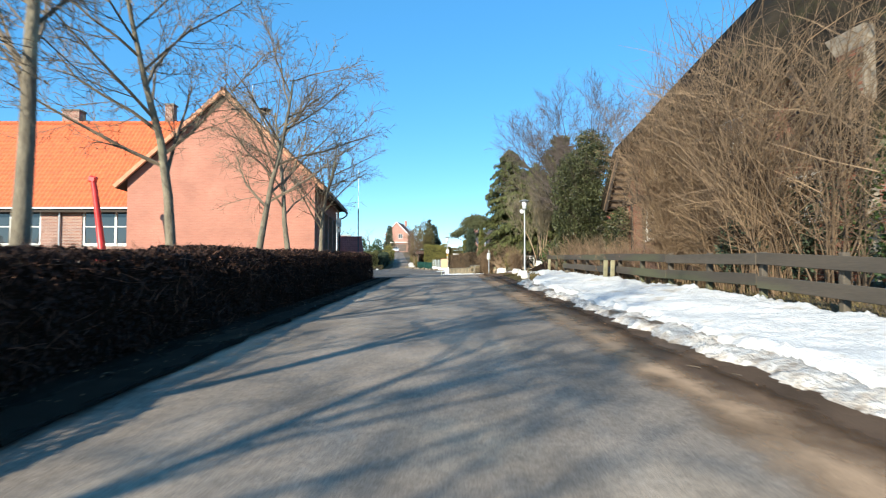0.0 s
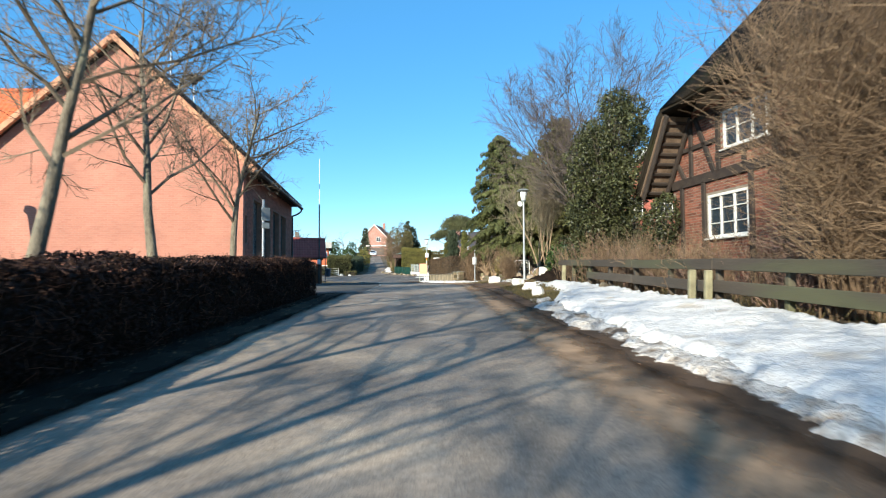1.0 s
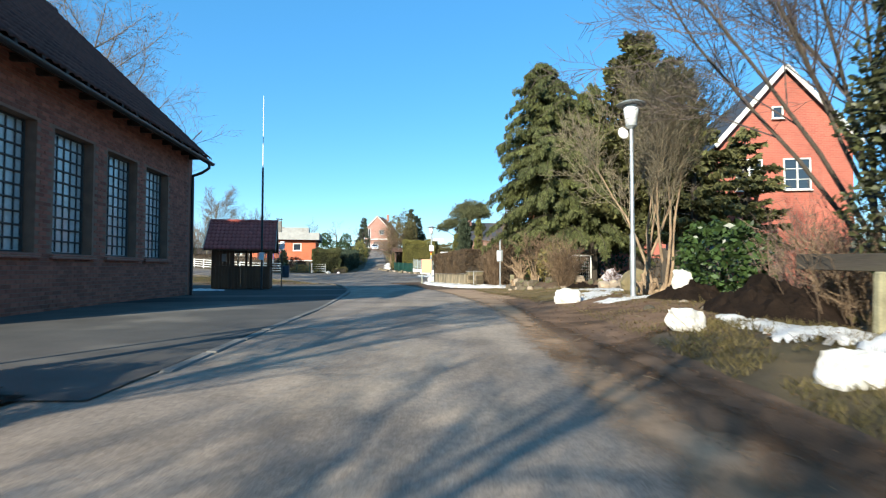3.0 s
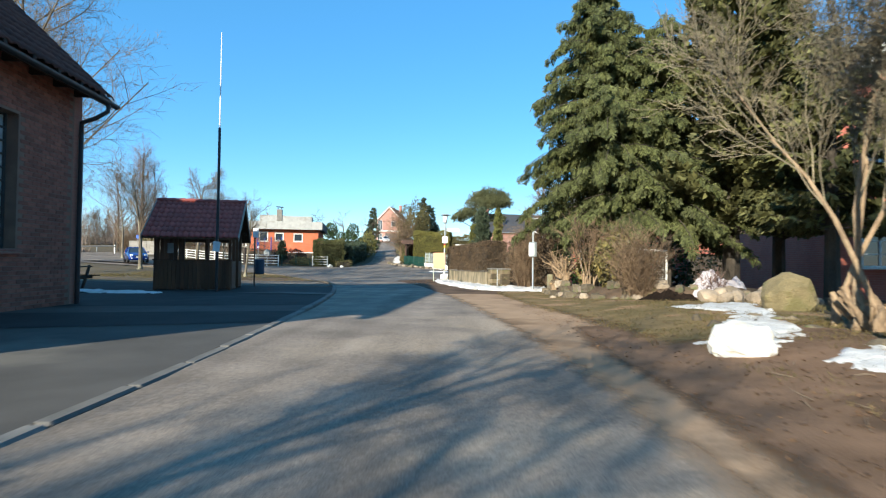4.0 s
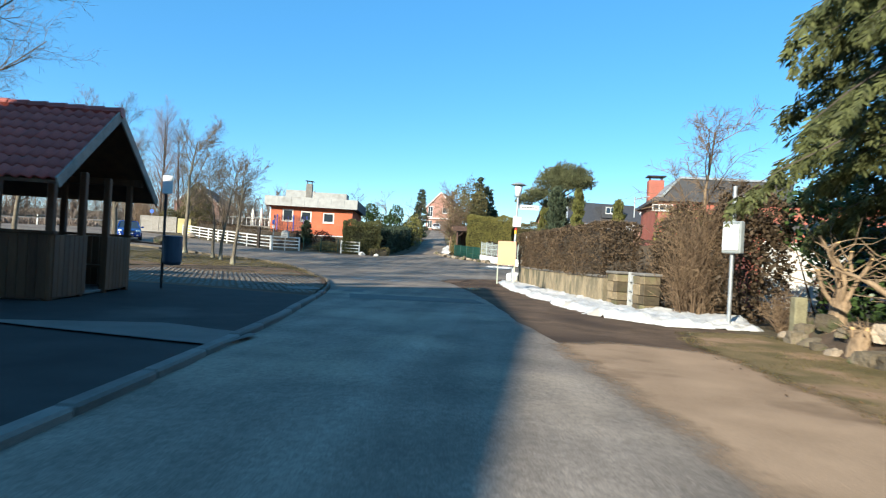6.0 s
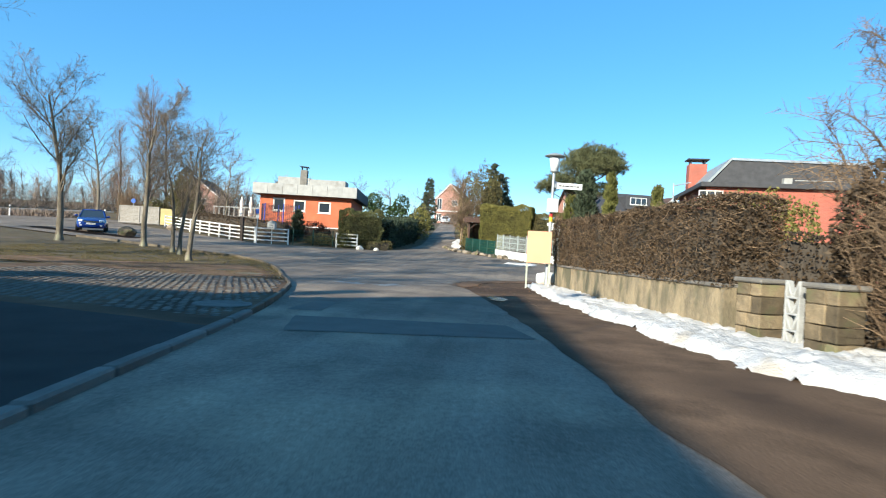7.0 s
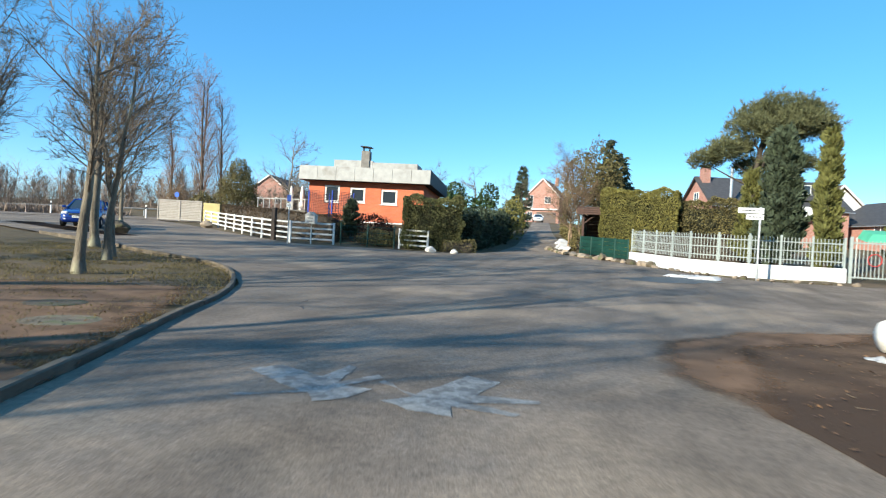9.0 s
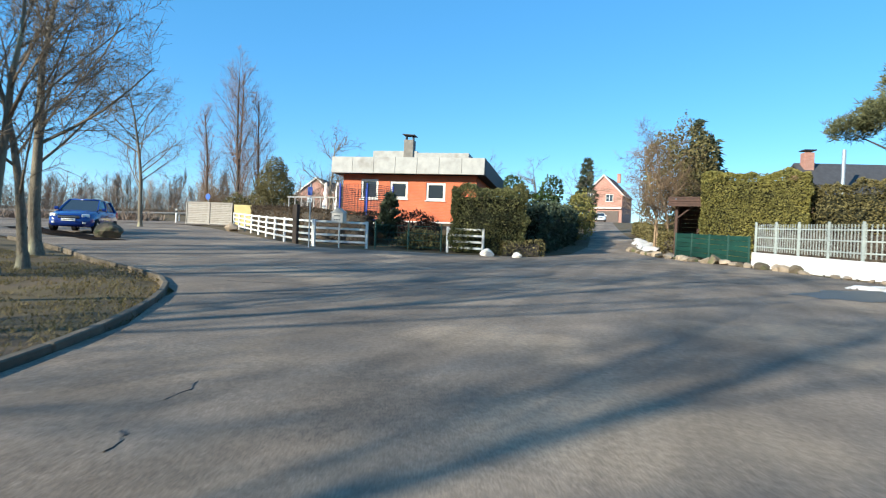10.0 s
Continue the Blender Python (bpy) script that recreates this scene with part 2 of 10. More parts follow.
LEAF_BLUE = leafy("blue_green_needles", (0.085, 0.108, 0.06), (0.038, 0.05, 0.03), 0.4, 0.7, 0.15)
LEAF_PINE = leafy("pine_needles", (0.165, 0.165, 0.075), (0.08, 0.085, 0.04), 0.4, 0.7, 0.15)
LEAF_LAUREL = leafy("laurel_leaves", (0.34, 0.25, 0.095), (0.085, 0.09, 0.03), 0.6, 0.35, 0.2)
GRASSLEAF = leafy("grass_blades", (0.2, 0.148, 0.062), (0.1, 0.085, 0.03), 0.5, 0.7, 0.3)
# filler inside evergreen hedges, near-black in place of inner shade
HEART_SHADE = M("hedge_inner_shade", (0.03, 0.03, 0.013), 0.95, (0.015, 0.016, 0.008), 3, 30, 0.9, 0.04)
KERB_WORN = M("soiled_kerb_stone", (0.17, 0.135, 0.095), 0.9, (0.085, 0.068, 0.047), 4, 60, 0.5, 0.008, random=0.2)
WOOD_GREY = M("weathered_plank", (0.095, 0.075, 0.055), 0.9, (0.06, 0.05, 0.038), 3, 50, 0.7, 0.01, stretch=(1, 0.12, 1), random=0.25, third=(0.1, 0.098, 0.052), third_scale=1.2)
WOOD_POST = M("mossy_post", (0.3, 0.27, 0.16), 0.9, (0.17, 0.15, 0.09), 5, 50, 0.7, 0.01, random=0.2)
WOOD_DARK = M("dark_timber", (0.05, 0.036, 0.027), 0.8, (0.028, 0.02, 0.016), 4, 50, 0.6, 0.01, random=0.2)
WOOD_HUT = M("brown_stained_board", (0.16, 0.07, 0.03), 0.6, (0.09, 0.038, 0.018), 6, 60, 0.5, 0.006, stretch=(1, 1, 0.15), random=0.25)
WOOD_STORE = M("dark_brown_board", (0.085, 0.043, 0.03), 0.75, (0.045, 0.024, 0.017), 6, 60, 0.5, 0.006, random=0.25)
WHITE_PAINT = M("white_paint", (0.76, 0.735, 0.68), 0.5, (0.62, 0.595, 0.54), 5, 60, 0.15, 0.004)
WHITE_RENDER = M("white_render", (0.82, 0.8, 0.76), 0.85, (0.68, 0.65, 0.6), 2, 60, 0.3, 0.006)
GALV = M("galvanised_steel", (0.5, 0.52, 0.53), 0.45, (0.38, 0.4, 0.41), 4, 60, 0.1, 0.003, metal=0.7)
STEEL_GREY = M("grey_painted_steel", (0.33, 0.36, 0.36), 0.5, (0.24, 0.26, 0.26), 4, 60, 0.15, 0.003)
STEEL_DARK = M("dark_steel", (0.03, 0.032, 0.035), 0.45, (0.02, 0.021, 0.023), 6, 60, 0.1, 0.003)
GREEN_PAINT = M("green_paint", (0.012, 0.058, 0.043), 0.55, (0.008, 0.038, 0.029), 5, 60, 0.2, 0.004, random=0.15)
RED_PAINT = M("red_paint", (0.6, 0.035, 0.03), 0.4, (0.45, 0.025, 0.02), 4, 50, 0.1, 0.003)
LAMP_WHITE = M("milky_lamp_cover", (0.85, 0.85, 0.83), 0.35, (0.78, 0.78, 0.76), 4, 40, 0.05, 0.003)
ORANGE_BOARD = M("pale_orange_board", (0.8, 0.4, 0.24), 0.6, (0.74, 0.36, 0.21), 1.5, 60, 0.1, 0.003)
YELLOW_PANEL = M("yellow_panel", (0.72, 0.58, 0.25), 0.7, (0.6, 0.47, 0.2), 2, 50, 0.1, 0.003)
SIGN_WHITE = M("white_sign", (0.8, 0.8, 0.78), 0.45, (0.72, 0.72, 0.7), 3, 40, 0.05, 0.002)
SIGN_INK = M("black_lettering", (0.09, 0.09, 0.09), 0.5, (0.02, 0.02, 0.02), 8, 40, 0)
SIGN_BLUE = M("blue_sign", (0.02, 0.1, 0.45), 0.4, (0.02, 0.08, 0.38), 3, 40, 0.05, 0.002)
SIGN_YELLOW = M("yellow_band", (0.8, 0.55, 0.04), 0.5, (0.7, 0.45, 0.03), 3, 40, 0.05, 0.002)
THATCH = M("old_thatch", (0.04, 0.032, 0.023), 1.0, (0.016, 0.013, 0.0095), 1.6, 45, 1.0, 0.06, stretch=(1, 1, 0.5), third=(0.036, 0.036, 0.017), third_scale=0.9, third_at=0.57, spec=0.05)
FASCIA = M("pale_fibre_cement", (0.44, 0.425, 0.39), 0.85, (0.32, 0.31, 0.285), 2.5, 40, 0.2, 0.005, third=(0.27, 0.25, 0.22), third_scale=0.8, third_at=0.6)
SLATE = M("dark_roofing", (0.07, 0.068, 0.07), 0.7, (0.045, 0.044, 0.046), 3, 50, 0.5, 0.01)
PAINT_WORN = M("worn_road_paint", (0.36, 0.35, 0.32), 0.7, (0.18, 0.17, 0.155), 14, 45, 0.3, 0.004, third=(0.15, 0.14, 0.125), third_scale=9, third_at=0.5)
PUDDLE = M("puddle_water", (0.04, 0.032, 0.024), 0.22, (0.02, 0.018, 0.014), 2, 6, 0.02, 0.002, spec=0.9)
WET_ASPHALT = M("wet_asphalt", (0.035, 0.034, 0.033), 0.35, (0.025, 0.024, 0.024), 3, 120, 0.3, 0.004)
TILE_RED = M("orange_red_pantile", (0.6, 0.14, 0.045), 0.75, (0.42, 0.095, 0.035), 3, 40, 0.3, 0.006, random=0.18)
TILE_HUT = M("red_roof_tile", (0.42, 0.09, 0.06), 0.5, (0.3, 0.065, 0.05), 5, 40, 0.3, 0.005, random=0.15)
TILE_DARK = M("dark_red_tile", (0.13, 0.052, 0.036), 0.9, (0.065, 0.03, 0.024), 3, 40, 0.4, 0.008, random=0.25)
BRICK_HALL = masonry("hall_brick", ((0.42, 0.178, 0.12), (0.375, 0.15, 0.102)), (0.385, 0.19, 0.135), axis="xy", bump=0.35)
BRICK_WING = masonry("wing_brick", ((0.3, 0.13, 0.085), (0.2, 0.085, 0.065)), (0.42, 0.36, 0.3), axis="x")
BRICK_TIMBER = masonry("infill_brick", ((0.27, 0.1, 0.06), (0.17, 0.065, 0.045)), (0.3, 0.25, 0.2), axis="xy", bump=0.8)
BRICK_RED = masonry("red_house_brick", ((0.43, 0.118, 0.075), (0.36, 0.095, 0.062)), (0.37, 0.15, 0.105), axis="xy")
BRICK_FAR = masonry("brown_house_brick", ((0.42, 0.19, 0.14), (0.34, 0.15, 0.11)), (0.4, 0.27, 0.22), axis="xy")
BRICK_ORANGE = masonry("orange_house_brick", ((0.62, 0.15, 0.06), (0.56, 0.125, 0.05)), (0.45, 0.16, 0.09), axis="xy")
GLASS = glass()
GLASS_BLOCK = M("glass_block", (0.5, 0.6, 0.62), 0.18, (0.36, 0.45, 0.47), 9, 40, 0.3, 0.01, spec=0.8)
IRON_FRAME = M("iron_window_bar", (0.05, 0.055, 0.055), 0.6, (0.035, 0.038, 0.038), 6, 50, 0.1)
CAR_BLUE = M("blue_car_paint", (0.008, 0.033, 0.2), 0.25, (0.008, 0.03, 0.18), 2, 20, 0, coat=1.0)
CAR_WHITE = M("white_car_paint", (0.8, 0.8, 0.8), 0.25, (0.76, 0.76, 0.76), 2, 20, 0, coat=1.0)
CAR_DARK = M("dark_blue_car_paint", (0.015, 0.02, 0.05), 0.25, (0.012, 0.016, 0.04), 2, 20, 0, coat=1.0)
RUBBER = M("rubber", (0.018, 0.018, 0.018), 0.85, (0.012, 0.012, 0.012), 8, 60, 0.2)
ALLOY = M("alloy", (0.5, 0.5, 0.52), 0.35, (0.42, 0.42, 0.44), 6, 50, 0, metal=0.9)
LENS = M("headlight_lens", (0.75, 0.77, 0.8), 0.1, (0.6, 0.62, 0.65), 6, 50, 0, spec=0.9)
MESH_NET = M("dark_net", (0.03, 0.03, 0.04), 0.8, (0.02, 0.02, 0.03), 10, 60, 0)
BLUE_FOAM = M("blue_foam", (0.04, 0.09, 0.45), 0.7, (0.03, 0.07, 0.36), 6, 50, 0.1)
CANVAS = M("green_awning", (0.1, 0.45, 0.3), 0.8, (0.08, 0.36, 0.24), 3, 40, 0.1)
PLASTIC_WRAP = M("pale_tarpaulin", (0.55, 0.5, 0.5), 0.5, (0.36, 0.32, 0.33), 3, 20, 0.6, 0.05)

# ---- building helpers ----


def smoothstep(a, b, x):
    t = np.clip((x - a) / (b - a), 0, 1)
    return t * t * (3 - 2 * t)


GROUND_Y = [-400, -40, 0, 3.5, 7.5, 11, 15, 18, 27, 31, 34.5, 37.5, 45, 49.6, 55.6, 61, 64, 70, 75, 82, 88, 104, 144, 162, 185, 260, 600]
GROUND_Z = [-4, -0.9, 0.07, 0.2, 0.33, 0.41, 0.5, 0.6, 0.82, 0.87, 0.88, 0.86, 0.79, 0.72, 0.66, 0.62, 0.59, 0.64, 0.8, 1.1, 1.3, 2.1, 5.0, 6.5, 7.2, 8, 9]


def ground(x, y):
    """Height of the ground: a gentle crest, a rise beyond the crossing, a bank beside the road, a raised garden."""
    x, y = np.asarray(x, float), np.asarray(y, float)
    z = sum(np.interp(y + o, GROUND_Y, GROUND_Z) for o in (-2.5, -1.25, 0, 1.25, 2.5)) / 5
    z = z + 0.02 * np.clip(-10 - x, 0, 30)
    z = z + 0.22 * smoothstep(2.5, 5.2, x) * smoothstep(2, 9, y) * (1 - smoothstep(39, 47, y))
    z = z + 1.1 * smoothstep(2.5, 8.5, y - 84.5 - 0.8 * np.maximum(0, -18.5 - x)) * smoothstep(-11.5, -14.5, x) * (1 - smoothstep(-26, -32, x)) * (1 - smoothstep(105, 120, y))
    return z


def gz(x, y):
    return float(ground(x, y))


def mesh_object(name, verts, faces, mat, parent=None, label="", smooth=False, world_space=False):
    me = bpy.data.meshes.new(name)
    if world_space and parent is not None:
        verts = np.asarray(verts, float) - np.array(parent.location)
    me.from_pydata(verts.tolist() if isinstance(verts, np.ndarray) else verts, [], faces.tolist() if isinstance(faces, np.ndarray) else faces)
    me.materials.append(mat)
    if smooth:
        me.polygons.foreach_set("use_smooth", [True] * len(me.polygons))
    ob = new(name, me)
    if parent is not None:
        ob.parent = parent
    if label:
        tagged(ob, label)
    return ob


def part(name, bm, mat, parent=None, label="", smooth=False):
    me = bpy.data.meshes.new(name)
    bmesh.ops.recalc_face_normals(bm, faces=bm.faces)
    bm.to_mesh(me)
    bm.free()
    me.materials.append(mat)
    if smooth:
        me.polygons.foreach_set("use_smooth", [True] * len(me.polygons))
    ob = new(name, me)
    if parent is not None:
        ob.parent = parent
    if label:
        tagged(ob, label)
    return ob


def thing(name, x, y, z, label, category, group="", rz=0, kind=""):
    ob = new(name)
    ob.empty_display_size = 0.2
    ob.matrix_basis = pose(x, y, z, 0, 0, rz)
    return tagged(ob, label, category, group, kind)


def block(bm, size, at=(0, 0, 0), rot=(0, 0, 0), bevel=0.01, taper=1.0):
    """Adds a bevelled box to a bmesh, middle at the given place."""
    r = bmesh.ops.create_cube(bm, size=1.0)
    vs = r["verts"]
    for v in vs:
        k = taper if v.co.z > 0 else 1.0
        v.co = Vector((v.co.x * size[0] * k, v.co.y * size[1] * k, v.co.z * size[2]))
    if bevel:
        es = list({e for v in vs for e in v.link_edges})
        got = bmesh.ops.bevel(bm, geom=es, offset=min(bevel, min(size) * 0.3), segments=1, affect="EDGES")
        vs = list({v for f in got["faces"] for v in f.verts} | {v for v in vs if v.is_valid})
    bmesh.ops.transform(bm, matrix=pose(*at, *rot), verts=[v for v in vs if v.is_valid])
    return bm


def boxpart(name, size, at, mat, parent, rot=(0, 0, 0), bevel=0.01, label="", taper=1.0):
    return part(name, block(bmesh.new(), size, at, rot, bevel, taper), mat, parent, label)


def rod(bm, a, b, r1, r2=None, sides=10):
    a, b = Vector(a), Vector(b)
    r2 = r1 if r2 is None else r2
    m = Matrix.Translation((a + b) / 2) @ (b - a).to_track_quat("Z", "Y").to_matrix().to_4x4()
    bmesh.ops.create_cone(bm, cap_ends=True, segments=sides, radius1=r1, radius2=r2, depth=(b - a).length, matrix=m)
    return bm


def rodpart(name, a, b, r, mat, parent, r2=None, sides=10, label=""):
    return part(name, rod(bmesh.new(), a, b, r, r2, sides), mat, parent, label, smooth=False)


def lathe(bm, profile, sides=20, at=(0, 0, 0)):
    """Turns a profile of (radius, height) round the z axis."""
    rings = []
    for r, z in profile:
        rings.append([bm.verts.new((at[0] + r * math.cos(k * 2 * math.pi / sides), at[1] + r * math.sin(k * 2 * math.pi / sides), at[2] + z)) for k in range(sides)])
    for a, b in zip(rings, rings[1:]):
        for k in range(sides):
            bm.faces.new((a[k], a[(k + 1) % sides], b[(k + 1) % sides], b[k]))
    bm.faces.new(rings[0])
    bm.faces.new(rings[-1])
    return bm


def prism(bm, outline, axis_vec, at=(0, 0, 0)):
    """Pushes a closed 3D outline along a vector."""
    o = Vector(at)
    a = [bm.verts.new(Vector(p) + o) for p in outline]
    b = [bm.verts.new(Vector(p) + o + Vector(axis_vec)) for p in outline]
    bm.faces.new(a)
    bm.faces.new(b)
    n = len(a)
    for k in range(n):
        bm.faces.new((a[k], a[(k + 1) % n], b[(k + 1) % n], b[k]))
    return bm


def rock(name, x, y, size, mat, label, category="stone", group="", seed=0, sink=0.25, sharp=0.5, z=None):
    """A stone: an icosphere pushed in and out, its foot sunk into the soil."""
    rng = random.Random(seed)
    bm = bmesh.new()
    bmesh.ops.create_icosphere(bm, subdivisions=3, radius=0.5)
    off = Vector((rng.random() * 50, rng.random() * 50, rng.random() * 50))
    planes = [Vector((rng.uniform(-1, 1), rng.uniform(-1, 1), rng.uniform(-0.4, 1))).normalized() for _ in range(11)]
    for v in bm.verts:
        d = v.co.normalized()
        k = 0.5 * (1 + 0.22 * noise.noise(d * 1.3 + off) + 0.1 * noise.noise(d * 4 + off))
        for p in planes:
            c = d.dot(p)
            if c > 0:
                k = min(k, (0.48 - 0.05 * sharp - 0.14 * sharp * abs(noise.noise(p * 3 + off))) / max(c, 0.3))
        v.co = Vector((d.x * k * size[0], d.y * k * size[1], d.z * k * size[2]))
    lift = size[2] * (0.5 - sink)
    bmesh.ops.translate(bm, verts=bm.verts, vec=(0, 0, lift))
    ob = part(name, bm, mat)
    ob.matrix_basis = pose(x, y, gz(x, y) if z is None else z, 0, 0, rng.uniform(0, 360))
    return tagged(ob, label, category, group)


def polyline(points, step):
    """Points every so often along a line of corners."""
    out = []
    for (x0, y0), (x1, y1) in zip(points, points[1:]):
        n = max(1, int(math.hypot(x1 - x0, y1 - y0) / step))
        out += [(x0 + (x1 - x0) * k / n, y0 + (y1 - y0) * k / n) for k in range(n)]
    return out + [tuple(points[-1])]


def rounded(points, times=2, closed=True):
    """Cuts corners of an outline."""
    for _ in range(times):
        pts = []
        n = len(points)
        for k in range(n if closed else n - 1):
            (x0, y0), (x1, y1) = points[k], points[(k + 1) % n]
            pts += [(0.75 * x0 + 0.25 * x1, 0.75 * y0 + 0.25 * y1), (0.25 * x0 + 0.75 * x1, 0.25 * y0 + 0.75 * y1)]
        points = pts if closed else [points[0]] + pts + [points[-1]]
    return points


def inside(outline, xs, ys):
    """Which points lie within an outline."""
    res = np.zeros(len(xs), bool)
    n = len(outline)
    for k in range(n):
        (x0, y0), (x1, y1) = outline[k], outline[(k + 1) % n]
        cross = (y0 > ys) != (y1 > ys)
        if y1 != y0:
            res ^= cross & (xs < (x1 - x0) * (ys - y0) / (y1 - y0) + x0)
    return res


def edge_distance(outline, xs, ys):
    d = np.full(len(xs), 1e9)
    n = len(outline)
    for k in range(n):
        ax, ay = outline[k]
        bx, by = outline[(k + 1) % n]
        ux, uy = bx - ax, by - ay
        t = np.clip(((xs - ax) * ux + (ys - ay) * uy) / (ux * ux + uy * uy + 1e-12), 0, 1)
        d = np.minimum(d, np.hypot(xs - ax - t * ux, ys - ay - t * uy))
    return d


def sheet(name, outline, lift, step, mat, rag=0.0, seed=0, dense=0.5):
    """A sheet on the ground within an outline, its edge ragged."""
    from mathutils.geometry import delaunay_2d_cdt
    rng = random.Random(seed)
    pts = polyline(list(outline) + [outline[0]], dense)[:-1]
    if rag:
        pts = [(x + rag * noise.noise((x * 1.7, y * 1.7, seed)) + rag * 0.4 * rng.uniform(-1, 1), y + rag * noise.noise((x * 1.7, y * 1.7, seed + 9)) + rag * 0.4 * rng.uniform(-1, 1)) for x, y in pts]
    x0, x1 = min(p[0] for p in pts), max(p[0] for p in pts)
    y0, y1 = min(p[1] for p in pts), max(p[1] for p in pts)
    gx, gy = np.meshgrid(np.arange(x0 + step / 2, x1, step), np.arange(y0 + step / 2, y1, step))
    gx, gy = gx.ravel(), gy.ravel()
    ok = inside(pts, gx, gy)
    gx, gy = gx[ok], gy[ok]
    ok = edge_distance(pts, gx, gy) > step * 0.35
    allp = [Vector(p) for p in pts] + [Vector((a, b)) for a, b in zip(gx[ok], gy[ok])]
    vs, _, fs, _, _, _ = delaunay_2d_cdt(allp, [], [list(range(len(pts)))], 1, 1e-5)
    xy = np.array([(v.x, v.y) for v in vs])
    z = ground(xy[:, 0], xy[:, 1]) + lift
    ob = mesh_object(name, np.column_stack([xy, z]), [list(f) for f in fs], mat, smooth=True)
    return ob


def soft_cover(name, colour, second, spots):
    """Loose soil that thins out towards its edge; the sheet's own cover value says how thick it lies."""
    m = material(name, colour, 0.95, second, 1.6, 60, 0.9, 0.008, third=spots, third_scale=0.9, third_at=0.53, spec=0.06)
    nd, ln = m.node_tree.nodes, m.node_tree.links
    at, tc, nz, ad, mr = nd.new("ShaderNodeAttribute"), nd.new("ShaderNodeTexCoord"), nd.new("ShaderNodeTexNoise"), nd.new("ShaderNodeMath"), nd.new("ShaderNodeMapRange")
    at.attribute_name = "cover"
    nz.inputs["Scale"].default_value, nz.inputs["Detail"].default_value, nz.inputs["Roughness"].default_value = 2.2, 8, 0.7
    ln.new(tc.outputs["Object"], nz.inputs[0])
    ad.operation = "MULTIPLY_ADD"
    ln.new(nz.outputs[0], ad.inputs[0])
    ad.inputs[1].default_value = 1.5
    ln.new(at.outputs["Fac"], ad.inputs[2])
    mr.inputs[1].default_value, mr.inputs[2].default_value = 0.85, 1.5
    ln.new(ad.outputs[0], mr.inputs[0])
    tr, mx = nd.new("ShaderNodeBsdfTransparent"), nd.new("ShaderNodeMixShader")
    ln.new(mr.outputs[0], mx.inputs[0])
    ln.new(tr.outputs[0], mx.inputs[1])
    ln.new(nd["Principled BSDF"].outputs[0], mx.inputs[2])
    ln.new(mx.outputs[0], nd["Material Output"].inputs[0])
    return m


SAND_SOFT = soft_cover("blown_sand", (0.44, 0.293, 0.183), (0.31, 0.204, 0.126), (0.22, 0.143, 0.088))
GRASS_SOFT = soft_cover("worn_turf", (0.26, 0.178, 0.09), (0.125, 0.1, 0.046), (0.36, 0.225, 0.135))
MUD_SOFT = soft_cover("wet_mud", (0.13, 0.084, 0.055), (0.055, 0.037, 0.025), (0.2, 0.13, 0.084))
# soft soil with the shade beside the hedge in its colour
SOIL_DARK_SOFT = soft_cover("shade_darkened_trodden_soil", (0.034, 0.024, 0.017), (0.018, 0.013, 0.009), (0.06, 0.042, 0.028))
SOIL_SOFT = soft_cover("trodden_soil", (0.25, 0.155, 0.098), (0.135, 0.085, 0.054), (0.1, 0.065, 0.042))


def cover_sheet(name, outline, lift, step, mat, width, seed):
    """A soft-edged sheet of loose soil or sand."""
    ob = sheet(name, outline, lift, step, mat, rag=0.0, seed=seed, dense=step)
    co = np.array([v.co for v in ob.data.vertices])
    d = np.clip(edge_distance(outline, co[:, 0], co[:, 1]) / width, 0, 1)
    at = ob.data.attributes.new("cover", "FLOAT", "POINT")
    at.data.foreach_set("value", d)
    return ob


def block_stone(name, x, y, size, mat, label, category="stone", group="", seed=0, sink=0.2, z=None):
    """A squarish, chipped stone."""
    rng = random.Random(seed)
    bm = bmesh.new()
    bmesh.ops.create_cube(bm, size=1.0)
    bmesh.ops.subdivide_edges(bm, edges=bm.edges, cuts=7, use_grid_fill=True)
    off = Vector((rng.random() * 50, rng.random() * 50, rng.random() * 50))
    sx, sy, tw = rng.uniform(-0.2, 0.2), rng.uniform(-0.2, 0.2), rng.uniform(0.72, 0.92)
    for v in bm.verts:
        p = v.co.copy()
        d = p.normalized()
        p = p * 0.58 + d * 0.6 * 0.42
        k = 1 + 0.2 * noise.noise(d * 1.6 + off) + 0.09 * noise.noise(d * 5 + off) + 0.04 * noise.noise(d * 12 + off)
        t = tw if p.z > 0 else 1.0
        p = p * k
        v.co = Vector(((p.x * (1 + (t - 1) * (p.z + 0.2)) + sx * p.z) * size[0], (p.y * (1 + (t - 1) * (p.z + 0.2)) + sy * p.z) * size[1], (p.z + 0.12 * p.x * sx * 4) * size[2]))
    bmesh.ops.translate(bm, verts=bm.verts, vec=(0, 0, size[2] * (0.5 - sink)))
    ob = part(name, bm, mat)
    ob.matrix_basis = pose(x, y, gz(x, y) if z is None else z, 0, 0, rng.uniform(-35, 35))
    return tagged(ob, label, category, group)


